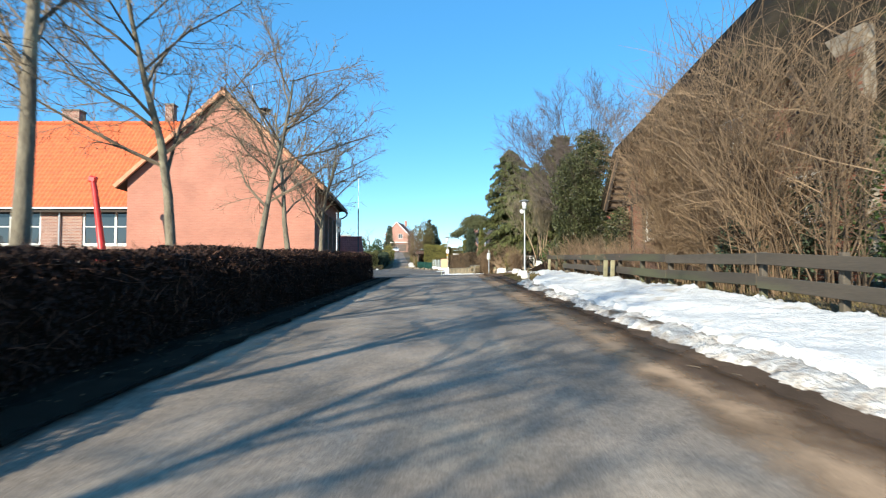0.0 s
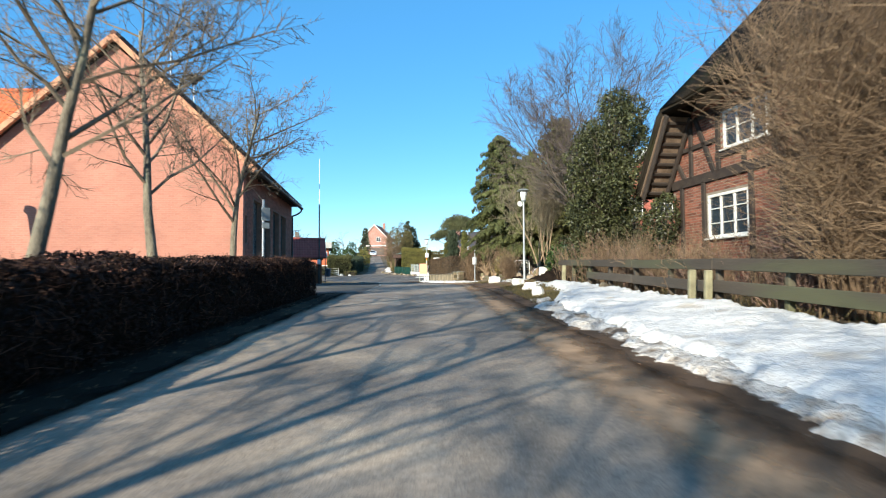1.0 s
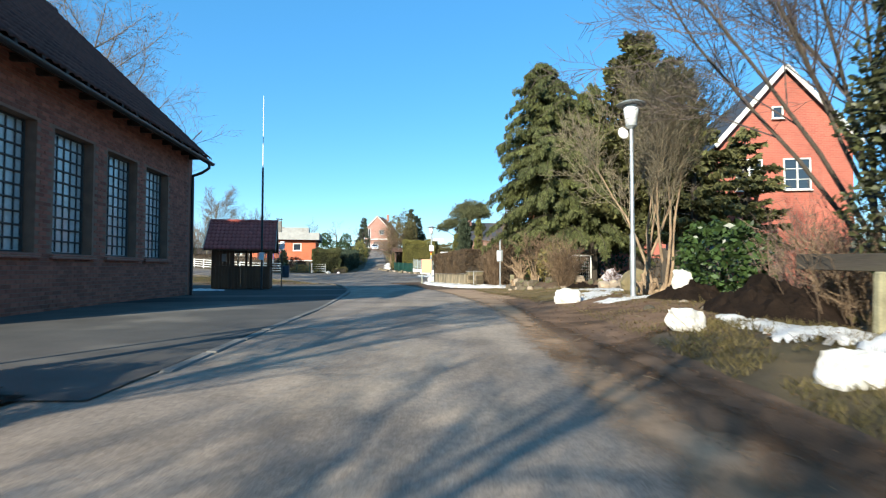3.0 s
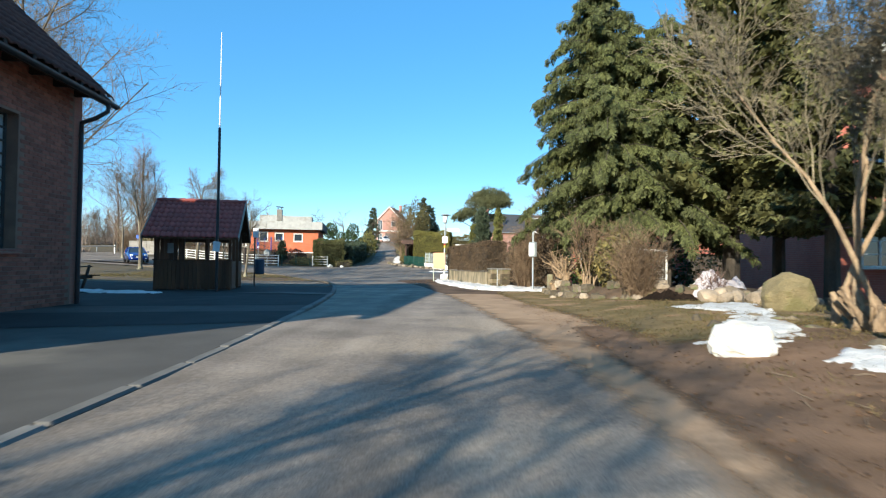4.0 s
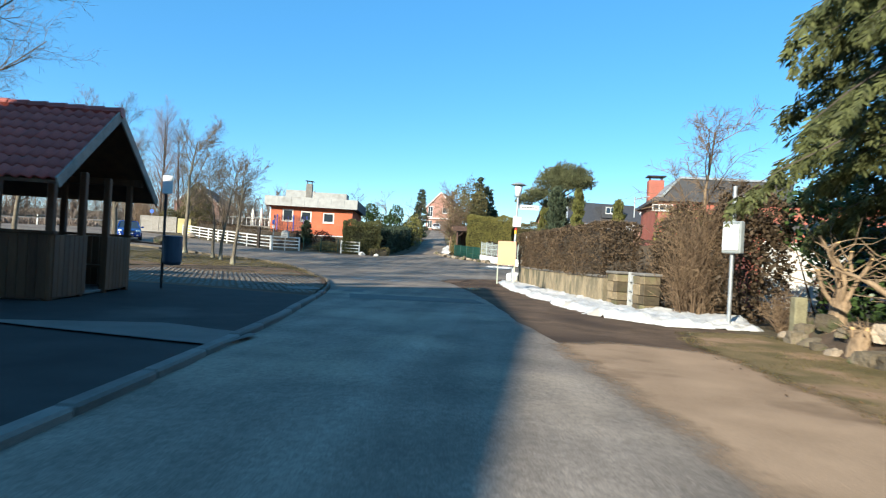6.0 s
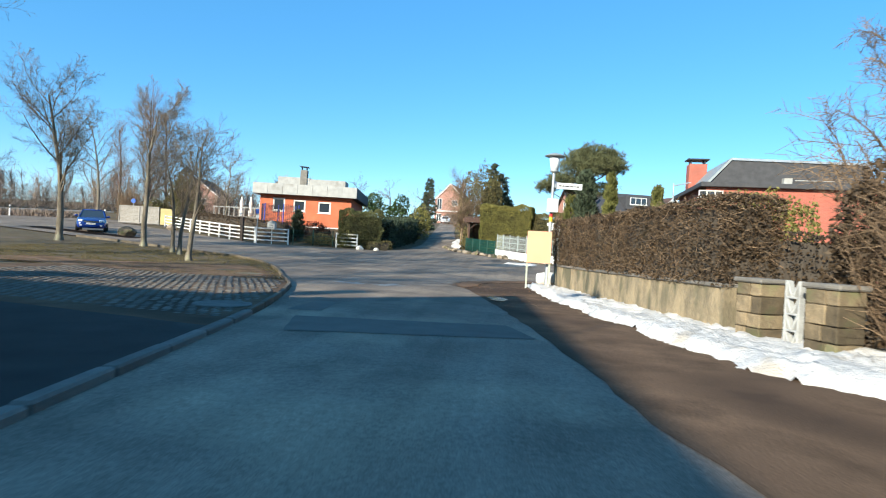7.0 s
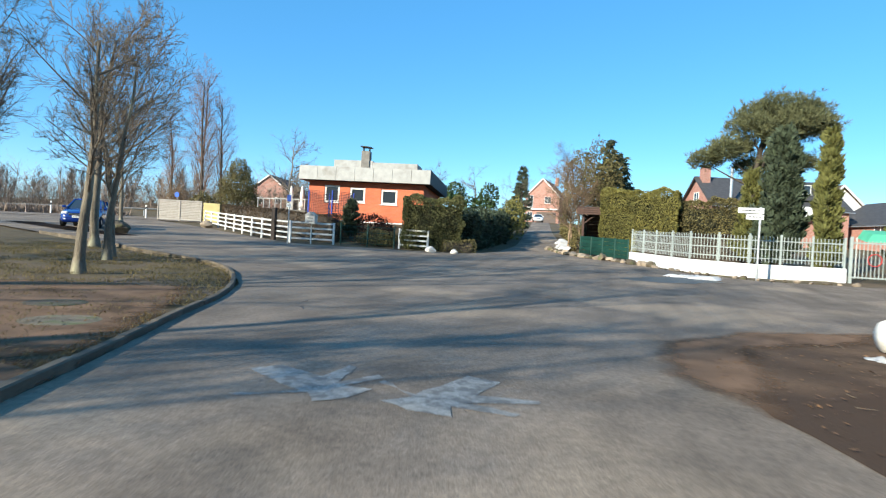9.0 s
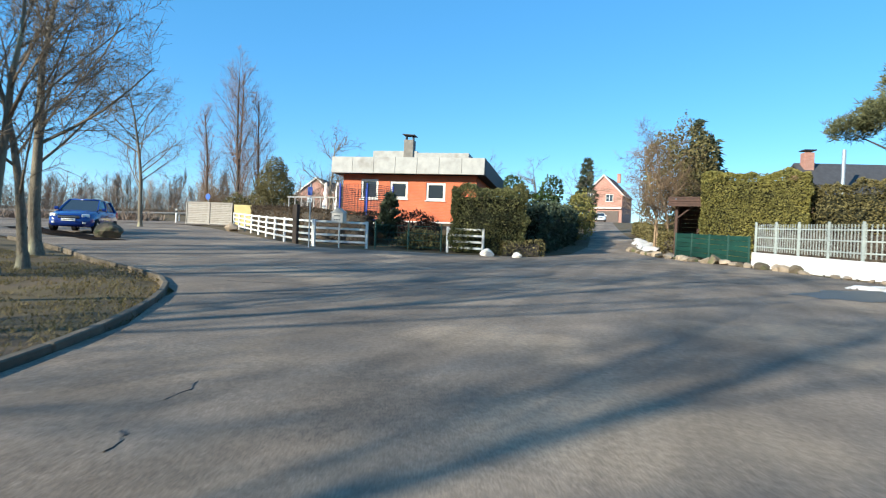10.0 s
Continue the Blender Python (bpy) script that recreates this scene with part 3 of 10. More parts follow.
def snow_patch(name, outline, thick, step, mat, label, seed=0, rag=0.5, base=0.0, lump=1.0):
    """Snow within an outline: a lumpy sheet that thins out to a broken edge."""
    x0, x1 = min(p[0] for p in outline) - 0.5, max(p[0] for p in outline) + 0.5
    y0, y1 = min(p[1] for p in outline) - 0.5, max(p[1] for p in outline) + 0.5
    nx, ny = int((x1 - x0) / step) + 2, int((y1 - y0) / step) + 2
    gx, gy = np.meshgrid(np.linspace(x0, x1, nx), np.linspace(y0, y1, ny))
    fx, fy = gx.ravel(), gy.ravel()
    d = edge_distance(outline, fx, fy) * np.where(inside(outline, fx, fy), 1, -1)
    n1 = np.array([noise.noise((a * 0.9, b * 0.9, seed)) for a, b in zip(fx, fy)])
    n2 = np.array([noise.noise((a * 3.1, b * 3.1, seed + 5)) for a, b in zip(fx, fy)])
    n3 = np.array([noise.noise((a * 8, b * 8, seed + 8)) for a, b in zip(fx, fy)])
    n4 = np.array([noise.noise((a * 17, b * 17, seed + 11)) for a, b in zip(fx, fy)])
    d = d + rag * (0.6 * n1 + 0.38 * n2 + 0.26 * n3 + 0.14 * n4)
    h = thick * smoothstep(-0.02, 0.2, d) * (0.75 + 0.4 * n1) + smoothstep(-0.05, 0.08, d) * (0.07 * n2 + 0.09 * np.abs(n3) + 0.03 * n4) * min(1, thick * 7) * (lump + (1 - lump) * (1 - smoothstep(0.1, 0.5, d)))
    keep = d > -0.06
    z = ground(fx, fy) + base + np.where(d > 0, h, -0.04)
    idx = np.arange(nx * ny).reshape(ny, nx)
    quads = np.stack([idx[:-1, :-1], idx[:-1, 1:], idx[1:, 1:], idx[1:, :-1]], -1).reshape(-1, 4)
    quads = quads[keep[quads].sum(1) >= 3]
    used = np.unique(quads)
    remap = -np.ones(nx * ny, int)
    remap[used] = np.arange(len(used))
    ob = mesh_object(name, np.column_stack([fx, fy, z])[used], remap[quads], mat, smooth=True)
    return tagged(ob, label, "snow", kind="stuff")


# ---- plants ----


class Tubes:
    """Collects tapered, bent tubes into one mesh."""

    def __init__(self):
        self.v, self.f, self.n = [], [], 0

    def add(self, pts, radii, sides=3):
        pts = np.asarray(pts, float)
        k = len(pts)
        t = np.gradient(pts, axis=0)
        t /= np.linalg.norm(t, axis=1)[:, None] + 1e-9
        ref = np.array([0.31, 0.22, 0.93]) if abs(t[0][2]) < 0.8 else np.array([0.93, 0.3, 0.1])
        u = np.cross(t, ref)
        u /= np.linalg.norm(u, axis=1)[:, None] + 1e-9
        w = np.cross(t, u)
        ang = np.arange(sides) * 2 * np.pi / sides
        ring = pts[:, None, :] + np.asarray(radii)[:, None, None] * (np.cos(ang)[None, :, None] * u[:, None, :] + np.sin(ang)[None, :, None] * w[:, None, :])
        self.v.append(ring.reshape(-1, 3))
        i = np.arange(k * sides).reshape(k, sides)
        j = np.roll(i, -1, axis=1)
        q = np.stack([i[:-1], j[:-1], j[1:], i[1:]], -1)
        self.f.append((q[:, :1] if sides == 2 else q).reshape(-1, 4) + self.n)
        self.n += k * sides

    def ob(self, name, mat, parent=None, label="", smooth=False, m=None):
        v = np.vstack(self.v)
        return mesh_object(name, v, np.vstack(self.f), mat, parent, label, smooth)


def bend(rng, p, d, length, n, wobble, lift):
    """A wandering line from p along d, drawn up or down by lift."""
    pts = [np.array(p, float)]
    d = np.array(d, float)
    for _ in range(n):
        d = d + rng.normal(0, wobble, 3) + np.array([0, 0, lift])
        d /= np.linalg.norm(d)
        pts.append(pts[-1] + d * length / n)
    return pts, d


def sprout(rng, axis, angle):
    a = np.array(axis, float)
    q = rng.normal(0, 1, 3)
    q -= a * np.dot(q, a)
    q /= np.linalg.norm(q) + 1e-9
    return a * math.cos(angle) + q * math.sin(angle)


def grow(T, rng, p, d, length, r, level, spec):
    """One limb and its side shoots; spec gives, level by level, number, angle, length ratio and lift."""
    n = 1 if level > 2 and level >= len(spec["count"]) else (6, 4, 3, 2, 2)[level]
    pts, end = bend(rng, p, d, length, n, spec["wobble"][level], spec["lift"][level])
    T[0 if level < spec["split"] else 1].add(pts, np.linspace(r, max(r * (0.22 if level == 0 else 0.35), 0.003), len(pts)), 6 if level == 0 else (4 if level == 1 else 3))
    if level >= len(spec["count"]):
        return
    c = spec["count"][level]
    for k in range(c):
        f = spec["start"][level] + (1 - spec["start"][level]) * (k + rng.uniform(0.1, 0.9)) / c
        s = f * n
        i = min(int(s), n - 1)
        q = pts[i] + (pts[i + 1] - pts[i]) * (s - i)
        axis = pts[i + 1] - pts[i]
        axis = axis / np.linalg.norm(axis)
        a = radians(spec["angle"][level]) * rng.uniform(0.75, 1.25)
        ln = length * spec["ratio"][level] * rng.uniform(0.7, 1.15) * (1.1 - spec["shrink"][level] * f)
        grow(T, rng, q, sprout(rng, axis, a), ln, max(r * (1 - 0.6 * f) * spec["thin"], 0.0055), level + 1, spec)


STREET = dict(count=(16, 11, 11), start=(0.17, 0.12, 0.08), angle=(56, 46, 50), ratio=(0.52, 0.46, 0.44), shrink=(0.55, 0.35, 0.2), wobble=(0.1, 0.16, 0.2, 0.24), lift=(0.05, 0.06, 0.04, 0.02), thin=0.54, split=1)
LINDEN = dict(count=(14, 9, 8, 2), start=(0.36, 0.14, 0.1, 0.1), angle=(48, 40, 42, 44), ratio=(0.56, 0.5, 0.44, 0.5), shrink=(0.5, 0.4, 0.25, 0.1), wobble=(0.06, 0.11, 0.14, 0.17, 0.2), lift=(0.02, 0.05, 0.04, 0.03, 0.0), thin=0.44, split=1)
UPRIGHT = dict(count=(15, 11, 10, 3), start=(0.28, 0.12, 0.1, 0.1), angle=(42, 36, 38, 40), ratio=(0.54, 0.46, 0.42, 0.5), shrink=(0.5, 0.35, 0.2, 0.1), wobble=(0.05, 0.11, 0.14, 0.16, 0.18), lift=(0.02, 0.06, 0.05, 0.04, 0.0), thin=0.36, split=1)
WIDE = dict(count=(16, 10, 8, 2), start=(0.22, 0.15, 0.1, 0.2), angle=(46, 44, 45, 40), ratio=(0.6, 0.42, 0.42, 0.5), shrink=(0.5, 0.35, 0.2, 0.1), wobble=(0.05, 0.1, 0.14, 0.18, 0.2), lift=(0.04, 0.07, 0.05, 0.03, 0.0), thin=0.44, split=1)
SLIM = dict(count=(32, 10, 7), start=(0.12, 0.15, 0.15), angle=(34, 38, 42), ratio=(0.3, 0.45, 0.5), shrink=(0.6, 0.3, 0.2), wobble=(0.03, 0.08, 0.14, 0.18), lift=(0.05, 0.1, 0.05, 0.02), thin=0.35, split=1)
FAN = dict(count=(12, 9, 8), start=(0.38, 0.12, 0.12), angle=(34, 34, 38), ratio=(0.46, 0.45, 0.5), shrink=(0.6, 0.3, 0.2), wobble=(0.06, 0.1, 0.14, 0.18), lift=(0.03, 0.06, 0.05, 0.02), thin=0.4, split=1)


def bare_tree(name, x, y, height, r, seed, spec, label, group="", twig=None, bark=None, lean=(0, 0), stems=1, stubs=0):
    rng = np.random.default_rng(seed)
    T = (Tubes(), Tubes())
    for k in range(stems):
        d = np.array([lean[0], lean[1], 1.0]) + (rng.normal(0, 0.3 if stems > 7 else 0.16, 3) * np.array([1, 1, 0]) if stems > 1 else 0)
        o = rng.normal(0, 0.25, 3) * np.array([1, 1, 0]) if stems > 1 else np.zeros(3)
        T[0].add([o + (0, 0, -0.15), o + (0, 0, 0.06), o + (0, 0, 0.3)], [r * 1.6, r * 1.35, r], 7)
        grow(T, rng, o + np.array([0, 0, 0.1]), d / np.linalg.norm(d), height * rng.uniform(0.85, 1.0), r, 0, spec)
    for k in range(stubs):
        a = rng.uniform(0, 6.28)
        pts, _ = bend(rng, (0.16 * math.cos(a), 0.16 * math.sin(a), -0.1), (0.3 * math.cos(a), 0.3 * math.sin(a), 1), rng.uniform(0.3, 0.75), 5, 0.26, 0.03)
        T[0].add(pts, np.linspace(0.075, 0.05, 6) * rng.uniform(0.6, 1.1) * rng.uniform(0.75, 1.25, 6), 8)
    t = thing(name, x, y, gz(x, y), label, "tree", group)
    T[0].ob("trunk", bark or BARK, t, smooth=True)
    T[1].ob("crown", twig or TWIG_GREY, t)
    return t


def twig_shrub(name, x, y, height, spread, stems, seed, mat, label, group="", lift=-0.02, twigs=8, rad=0.012, oval=(1, 1), bare=0.15, z=None, sub=3):
    """A bush of many thin stems that rise from the foot and arch out."""
    rng = np.random.default_rng(seed)
    T, B = Tubes(), Tubes()
    for k in range(stems):
        a = rng.uniform(0, 2 * np.pi)
        e = abs(rng.normal(0, 0.5))
        d = np.array([math.cos(a) * e * spread / height, math.sin(a) * e * spread / height, 1.0])
        d /= np.linalg.norm(d)
        o = np.array([rng.normal(0, 0.3) * spread * 0.5 * oval[0], rng.normal(0, 0.3) * spread * 0.5 * oval[1], -0.08])
        ln = height * rng.uniform(0.55, 1.05)
        pts, _ = bend(rng, o, d, ln, 6, 0.09, lift)
        T.add(pts, np.linspace(rad * rng.uniform(0.6, 1.2), 0.003, 7), 3)
        for _ in range(twigs):
            f = rng.uniform(bare, 0.98) * 6
            i = min(int(f), 5)
            q = pts[i] + (pts[i + 1] - pts[i]) * (f - i)
            ax = (pts[i + 1] - pts[i]) / np.linalg.norm(pts[i + 1] - pts[i])
            tp, _ = bend(rng, q, sprout(rng, ax, radians(rng.uniform(18, 55))), ln * rng.uniform(0.15, 0.4), 2, 0.2, 0.0)
            B.add(tp, [rad * 0.42, rad * 0.33, 0.0025], 3)
            for _ in range(sub):
                j = rng.integers(0, 2)
                sp, _ = bend(rng, tp[j], sprout(rng, (tp[j + 1] - tp[j]) / np.linalg.norm(tp[j + 1] - tp[j]), radians(rng.uniform(25, 60))), ln * rng.uniform(0.07, 0.18), 1, 0.15, 0.0)
                B.add(sp, [0.0038, 0.002], 3)
    t = thing(name, x, y, gz(x, y) if z is None else z, label, "shrub", group)
    tagged(T.ob("stem_mass", mat, t), kind="stuff")
    tagged(B.ob("twig_mass", mat, t), kind="stuff")
    return t


def leaf_quads(rng, pts, size, normal=None, flat=0.0, stretch=1.6):
    """A leaf at each point, turned at random."""
    n = len(pts)
    a = rng.normal(0, 1, (n, 3))
    if normal is not None:
        a = a * (1 - flat) + normal * flat * 2.0
    a /= np.linalg.norm(a, axis=1)[:, None]
    b = np.cross(a, rng.normal(0, 1, (n, 3)))
    b /= np.linalg.norm(b, axis=1)[:, None] + 1e-9
    c = np.cross(a, b)
    s = size * rng.uniform(0.6, 1.3, n)[:, None]
    v = np.stack([pts - b * s * stretch * 0.5, pts + c * s * 0.42, pts + b * s * stretch * 0.5, pts - c * s * 0.42], 1).reshape(-1, 3)
    return v, np.arange(4 * n).reshape(n, 4)


def leaf_object(name, rng, pts, size, mat, parent=None, label="", normal=None, flat=0.0, stretch=1.6):
    v, f = leaf_quads(rng, pts, size, normal, flat, stretch)
    return mesh_object(name, v, f, mat, parent, label)


def clipped_hedge(name, line, width, height, seed, leaf_mat, leaf_size, density, label, base=0.0, lump=0.08, core=None, twig_mat=None, top_wave=0.05, twig_count=0, height_end=None):
    """A clipped hedge along a line: a solid heart coloured dark for the inner shade, twigs, and a skin of small leaves.
    """
    rng = np.random.default_rng(seed)
    pts = np.array(polyline(line, 0.5))
    seg = np.diff(pts, axis=0)
    cum = np.concatenate([[0], np.cumsum(np.hypot(seg[:, 0], seg[:, 1]))])
    total = cum[-1]

    def frame_at(s):
        x, y = np.interp(s, cum, pts[:, 0]), np.interp(s, cum, pts[:, 1])
        i = np.clip(np.searchsorted(cum, s) - 1, 0, len(seg) - 1)
        d = seg[i] / np.hypot(seg[i][:, 0], seg[i][:, 1])[:, None]
        return x, y, d

    hgt = lambda s: height + ((height_end - height) * s / total if height_end else 0)
    peri = width + 2 * height
    count = int(density * total * peri)
    s = rng.uniform(0, total, count)
    u = rng.uniform(0, peri, count)
    hs = hgt(s)
    side = np.where(u < height, -1, np.where(u > height + width, 1, 0))
    across = np.where(side == 0, u - height - width / 2, side * width / 2)
    up = np.where(side == -1, u / height * hs, np.where(side == 1, (peri - u) / height * hs, hs))
    ends = rng.random(count) < width / (total + width)
    s = np.where(ends, np.where(rng.random(count) < 0.5, 0, total), s)
    across = np.where(ends, rng.uniform(-width / 2, width / 2, count), across)
    up = np.where(ends, rng.uniform(0, 1, count) * hs, up)
    x, y, d = frame_at(s)
    wave = np.array([noise.noise((a * 1.1, b * 1.1, c * 1.6 + seed)) for a, b, c in zip(x, y, up)])
    wave2 = np.array([noise.noise((a * 3.7, b * 3.7, c * 3.7 + seed)) for a, b, c in zip(x, y, up)])
    push = lump * wave + lump * 0.5 * wave2 - np.abs(rng.normal(0, 0.045 + 0.35 * max(0, lump - 0.12), count))
    nx, ny = -d[:, 1], d[:, 0]
    out = np.where(ends, 0, np.sign(across)) * np.where(side == 0, 0.15, 1.0)
    along = np.where(ends, np.where(s < total / 2, -1, 1), 0)
    px = x - nx * (across + out * push) + d[:, 0] * along * push
    py = y - ny * (across + out * push) + d[:, 1] * along * push
    pz = ground(x, y) + base + up + np.where((side == 0) & ~ends, push + top_wave * wave, 0)
    # rounded shoulders
    corner = np.clip((np.abs(across) / (width / 2) - 0.75) * 4, 0, 1) * np.clip((up / hs - 0.88) * 8, 0, 1)
    pz -= corner * 0.07
    t = thing(name, float(pts[0][0]), float(pts[0][1]), gz(pts[0][0], pts[0][1]), label, "hedge")
    o = np.array(t.location)
    leaf_object("leaves", rng, np.column_stack([px, py, pz]) - o, leaf_size, leaf_mat, t)
    # the heart: a solid filler whose dark colour stands for shade between the leaves
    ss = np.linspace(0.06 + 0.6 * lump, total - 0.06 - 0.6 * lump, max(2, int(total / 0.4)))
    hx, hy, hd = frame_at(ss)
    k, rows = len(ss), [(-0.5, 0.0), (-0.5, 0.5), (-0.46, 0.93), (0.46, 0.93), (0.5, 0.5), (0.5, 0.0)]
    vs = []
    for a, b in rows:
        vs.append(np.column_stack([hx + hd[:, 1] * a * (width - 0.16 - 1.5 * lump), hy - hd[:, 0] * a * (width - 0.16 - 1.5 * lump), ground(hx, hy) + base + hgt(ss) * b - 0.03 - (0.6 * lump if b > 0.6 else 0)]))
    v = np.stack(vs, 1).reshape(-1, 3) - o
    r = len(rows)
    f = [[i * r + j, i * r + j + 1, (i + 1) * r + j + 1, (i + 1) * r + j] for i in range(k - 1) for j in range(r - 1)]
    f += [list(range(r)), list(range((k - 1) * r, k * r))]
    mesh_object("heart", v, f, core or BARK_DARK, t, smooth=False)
    if twig_count:
        T = Tubes()
        for _ in range(twig_count):
            q = rng.integers(0, count)
            p0 = np.array([px[q], py[q], pz[q]]) - o
            dd = rng.normal(0, 1, 3) + np.array([0, 0, 0.5])
            dd += np.array([-nx[q], -ny[q], 0]) * out[q] * 0.6
            tp, _ = bend(rng, p0 - dd / np.linalg.norm(dd) * 0.12, dd / np.linalg.norm(dd), rng.uniform(0.12, 0.3), 2, 0.2, 0)
            T.add(tp, [0.005, 0.004, 0.002], 3)
        T.ob("twig_mass", twig_mat or TWIG, t)
    return t


def conifer(name, x, y, height, radius, seed, mat, label, group="", droop=0.5, count=120, sprays=26, size=0.26, base_h=0.6, shape=0.8, bark=None, lean=0.0, up=0.0, wide=1.6, frond=False):
    """An evergreen: a trunk, whorls of boughs and hanging flat sprays that leave gaps between the boughs."""
    rng = np.random.default_rng(seed)
    t = thing(name, x, y, gz(x, y), label, "tree", group)
    T, B = Tubes(), Tubes()
    T.add([(0, 0, -0.2), (0, 0, height * 0.4), (lean, 0, height * 0.97)], [radius * 0.07 + 0.05, radius * 0.05 + 0.03, 0.02], 7)
    P, N = [], []
    for k in range(count):
        f = (k + rng.random()) / count
        h = base_h + (height - base_h) * f
        reach = radius * (1 - f) ** shape * rng.uniform(0.72, 1.12) + 0.1
        a = rng.uniform(0, 2 * np.pi)
        d = np.array([math.cos(a), math.sin(a), 0.25 + up + 0.3 * f])
        pts, _ = bend(rng, (lean * f, 0, h), d / np.linalg.norm(d), reach, 5, 0.06, -droop * 0.22)
        B.add(pts, np.linspace(0.012 + 0.02 * (1 - f), 0.006, 6), 3)
        pts = np.array(pts)
        m = max(6, int(sprays * reach / radius))
        for fr in rng.uniform(0.08 if droop > 0.7 else 0.22, 1.0, m):
            s = fr * 5
            i = min(int(s), 4)
            q = pts[i] + (pts[i + 1] - pts[i]) * (s - i)
            sidev = np.cross(pts[i + 1] - pts[i], (0, 0, 1))
            sidev /= np.linalg.norm(sidev) + 1e-9
            q = q + sidev * rng.normal(0, 0.16) * reach * (1.1 - fr) + np.array([0, 0, -abs(rng.normal(0, 0.12)) * droop])
            P.append(q)
            N.append(np.array([math.cos(a), math.sin(a), 0]) * 0.55 + sidev * rng.normal(0, 0.6) + np.array([0, 0, -droop * 1.6 + 0.5 * up * 3 + rng.normal(0, 0.25)]))
    P, N = np.array(P), np.array(N)
    # each spray: five narrow blades fanned in one plane along its way
    N /= np.linalg.norm(N, axis=1)[:, None]
    side = np.cross(N, rng.normal(0, 1, P.shape))
    side /= np.linalg.norm(side, axis=1)[:, None]
    V, F, n0 = [], [], 0
    nsp = len(P)
    L = size * rng.uniform(0.65, 1.35, nsp)[:, None]
    for f, sg in ([(f, sg) for f in (0.05, 0.35, 0.65) for sg in (-1, 1)] + [(0.55, 0)] if frond else []):
        d = N * (0.8 if sg else 1.0) + side * sg * 0.6 + rng.normal(0, 0.1, P.shape) + np.array([0, 0, -0.25 * f])
        w = np.cross(d, np.cross(N, side))
        w /= np.linalg.norm(w, axis=1)[:, None] + 1e-9
        root = P + N * L * f
        ln = L * (0.62 - 0.3 * f)
        wd = w * L * 0.085 * wide
        V.append(np.stack([root, root + d * ln * 0.55 + wd, root + d * ln, root + d * ln * 0.55 - wd], 1).reshape(-1, 3))
        F.append(np.arange(4 * nsp).reshape(nsp, 4) + n0)
        n0 += 4 * nsp
    for ang, ln in (() if frond else ((0.0, 1.0), (0.5, 0.8), (-0.5, 0.8), (0.95, 0.5), (-0.95, 0.5))):
        d = N * math.cos(ang) + side * math.sin(ang) + rng.normal(0, 0.12, P.shape)
        w = np.cross(d, np.cross(N, side))
        w /= np.linalg.norm(w, axis=1)[:, None] + 1e-9
        tip = P + d * L * ln
        mid = P + d * L * ln * 0.5
        wd = w * L * 0.06 * wide
        V.append(np.stack([P, mid + wd, tip, mid - wd], 1).reshape(-1, 3))
        F.append(np.arange(4 * nsp).reshape(nsp, 4) + n0)
        n0 += 4 * nsp
    T.ob("trunk", bark or BARK_DARK, t)
    tagged(B.ob("limb_mass", bark or BARK_DARK, t), kind="stuff")
    mesh_object("crown", np.vstack(V), np.vstack(F), mat, t)
    return t


def leaf_mass(name, x, y, blobs, seed, mat, size, count, label, category="shrub", group="", trunk=None, z=None, flat=0.0):
    """A leafy crown made of uneven clumps, each filled with small leaves towards its skin."""
    rng = np.random.default_rng(seed)
    t = thing(name, x, y, gz(x, y) if z is None else z, label, category, group)
    P = []
    vol = np.array([b[3] * b[4] * b[5] for b in blobs]) ** 0.67
    for b, c in zip(blobs, (vol / vol.sum() * count).astype(int)):
        d = rng.normal(0, 1, (c, 3))
        d /= np.linalg.norm(d, axis=1)[:, None]
        k = np.array([1 + 0.3 * noise.noise(Vector(v * 1.8) + Vector((seed, b[0], 0))) + 0.2 * noise.noise(Vector(v * 4.5) + Vector((b[1], seed, 0))) for v in d])
        r = k * rng.uniform(0.55, 1.0, c) ** 0.45
        P.append(np.array(b[:3]) + d * r[:, None] * np.array(b[3:6]))
    P = np.vstack(P)
    P = P[P[:, 2] > 0.02]
    leaf_object("crown", rng, P, size, mat, t)
    T = Tubes()
    if trunk:
        T.add([(0, 0, -0.2), (0, 0, trunk[1] * 0.5), (0.05, 0, trunk[1])], [trunk[0] * 1.2, trunk[0], trunk[0] * 0.6], 7)
    for b in blobs:
        root = np.array([0, 0, trunk[1] * 0.4 if trunk else 0.0])
        for _ in range(6):
            e = np.array(b[:3]) + rng.normal(0, 0.35, 3) * np.array(b[3:6])
            mid = (root + e) / 2 + rng.normal(0, 0.1, 3)
            T.add([root, mid, e], [0.03, 0.018, 0.006], 4)
    T.ob("branch_mass", BARK_DARK, t)
    return t

# ---- ground, road, pavements ----


RIGHT_EDGE = [(2.12, -40), (2.12, 0), (2.1, 17), (2.12, 33), (1.95, 37), (1.55, 42), (1.0, 46.6), (0.35, 50.1), (-0.1, 53.5), (-0.6, 56.5), (-1.1, 59.3), (-1.5, 61.2), (-2.1, 64.2), (-2.0, 66.0), (-0.6, 67.7), (1.2, 68.8), (6, 70.0), (60, 78)]
LANE_RIGHT = [(60, 91), (9, 81.2), (5.5, 80.2), (2.2, 79.9), (0.2, 81.6), (-1.7, 86), (-4.6, 91.5), (-5.4, 100), (-8.2, 125), (-12.2, 168)]
LANE_LEFT = [(-15.2, 168), (-11.4, 127), (-8.7, 98), (-8.6, 90), (-9.6, 86.5), (-11.8, 85.2), (-14, 84.6), (-16.6, 83.6), (-18.2, 83.7), (-20, 85), (-26, 89.2), (-33, 94), (-60, 108), (-140, 140)]
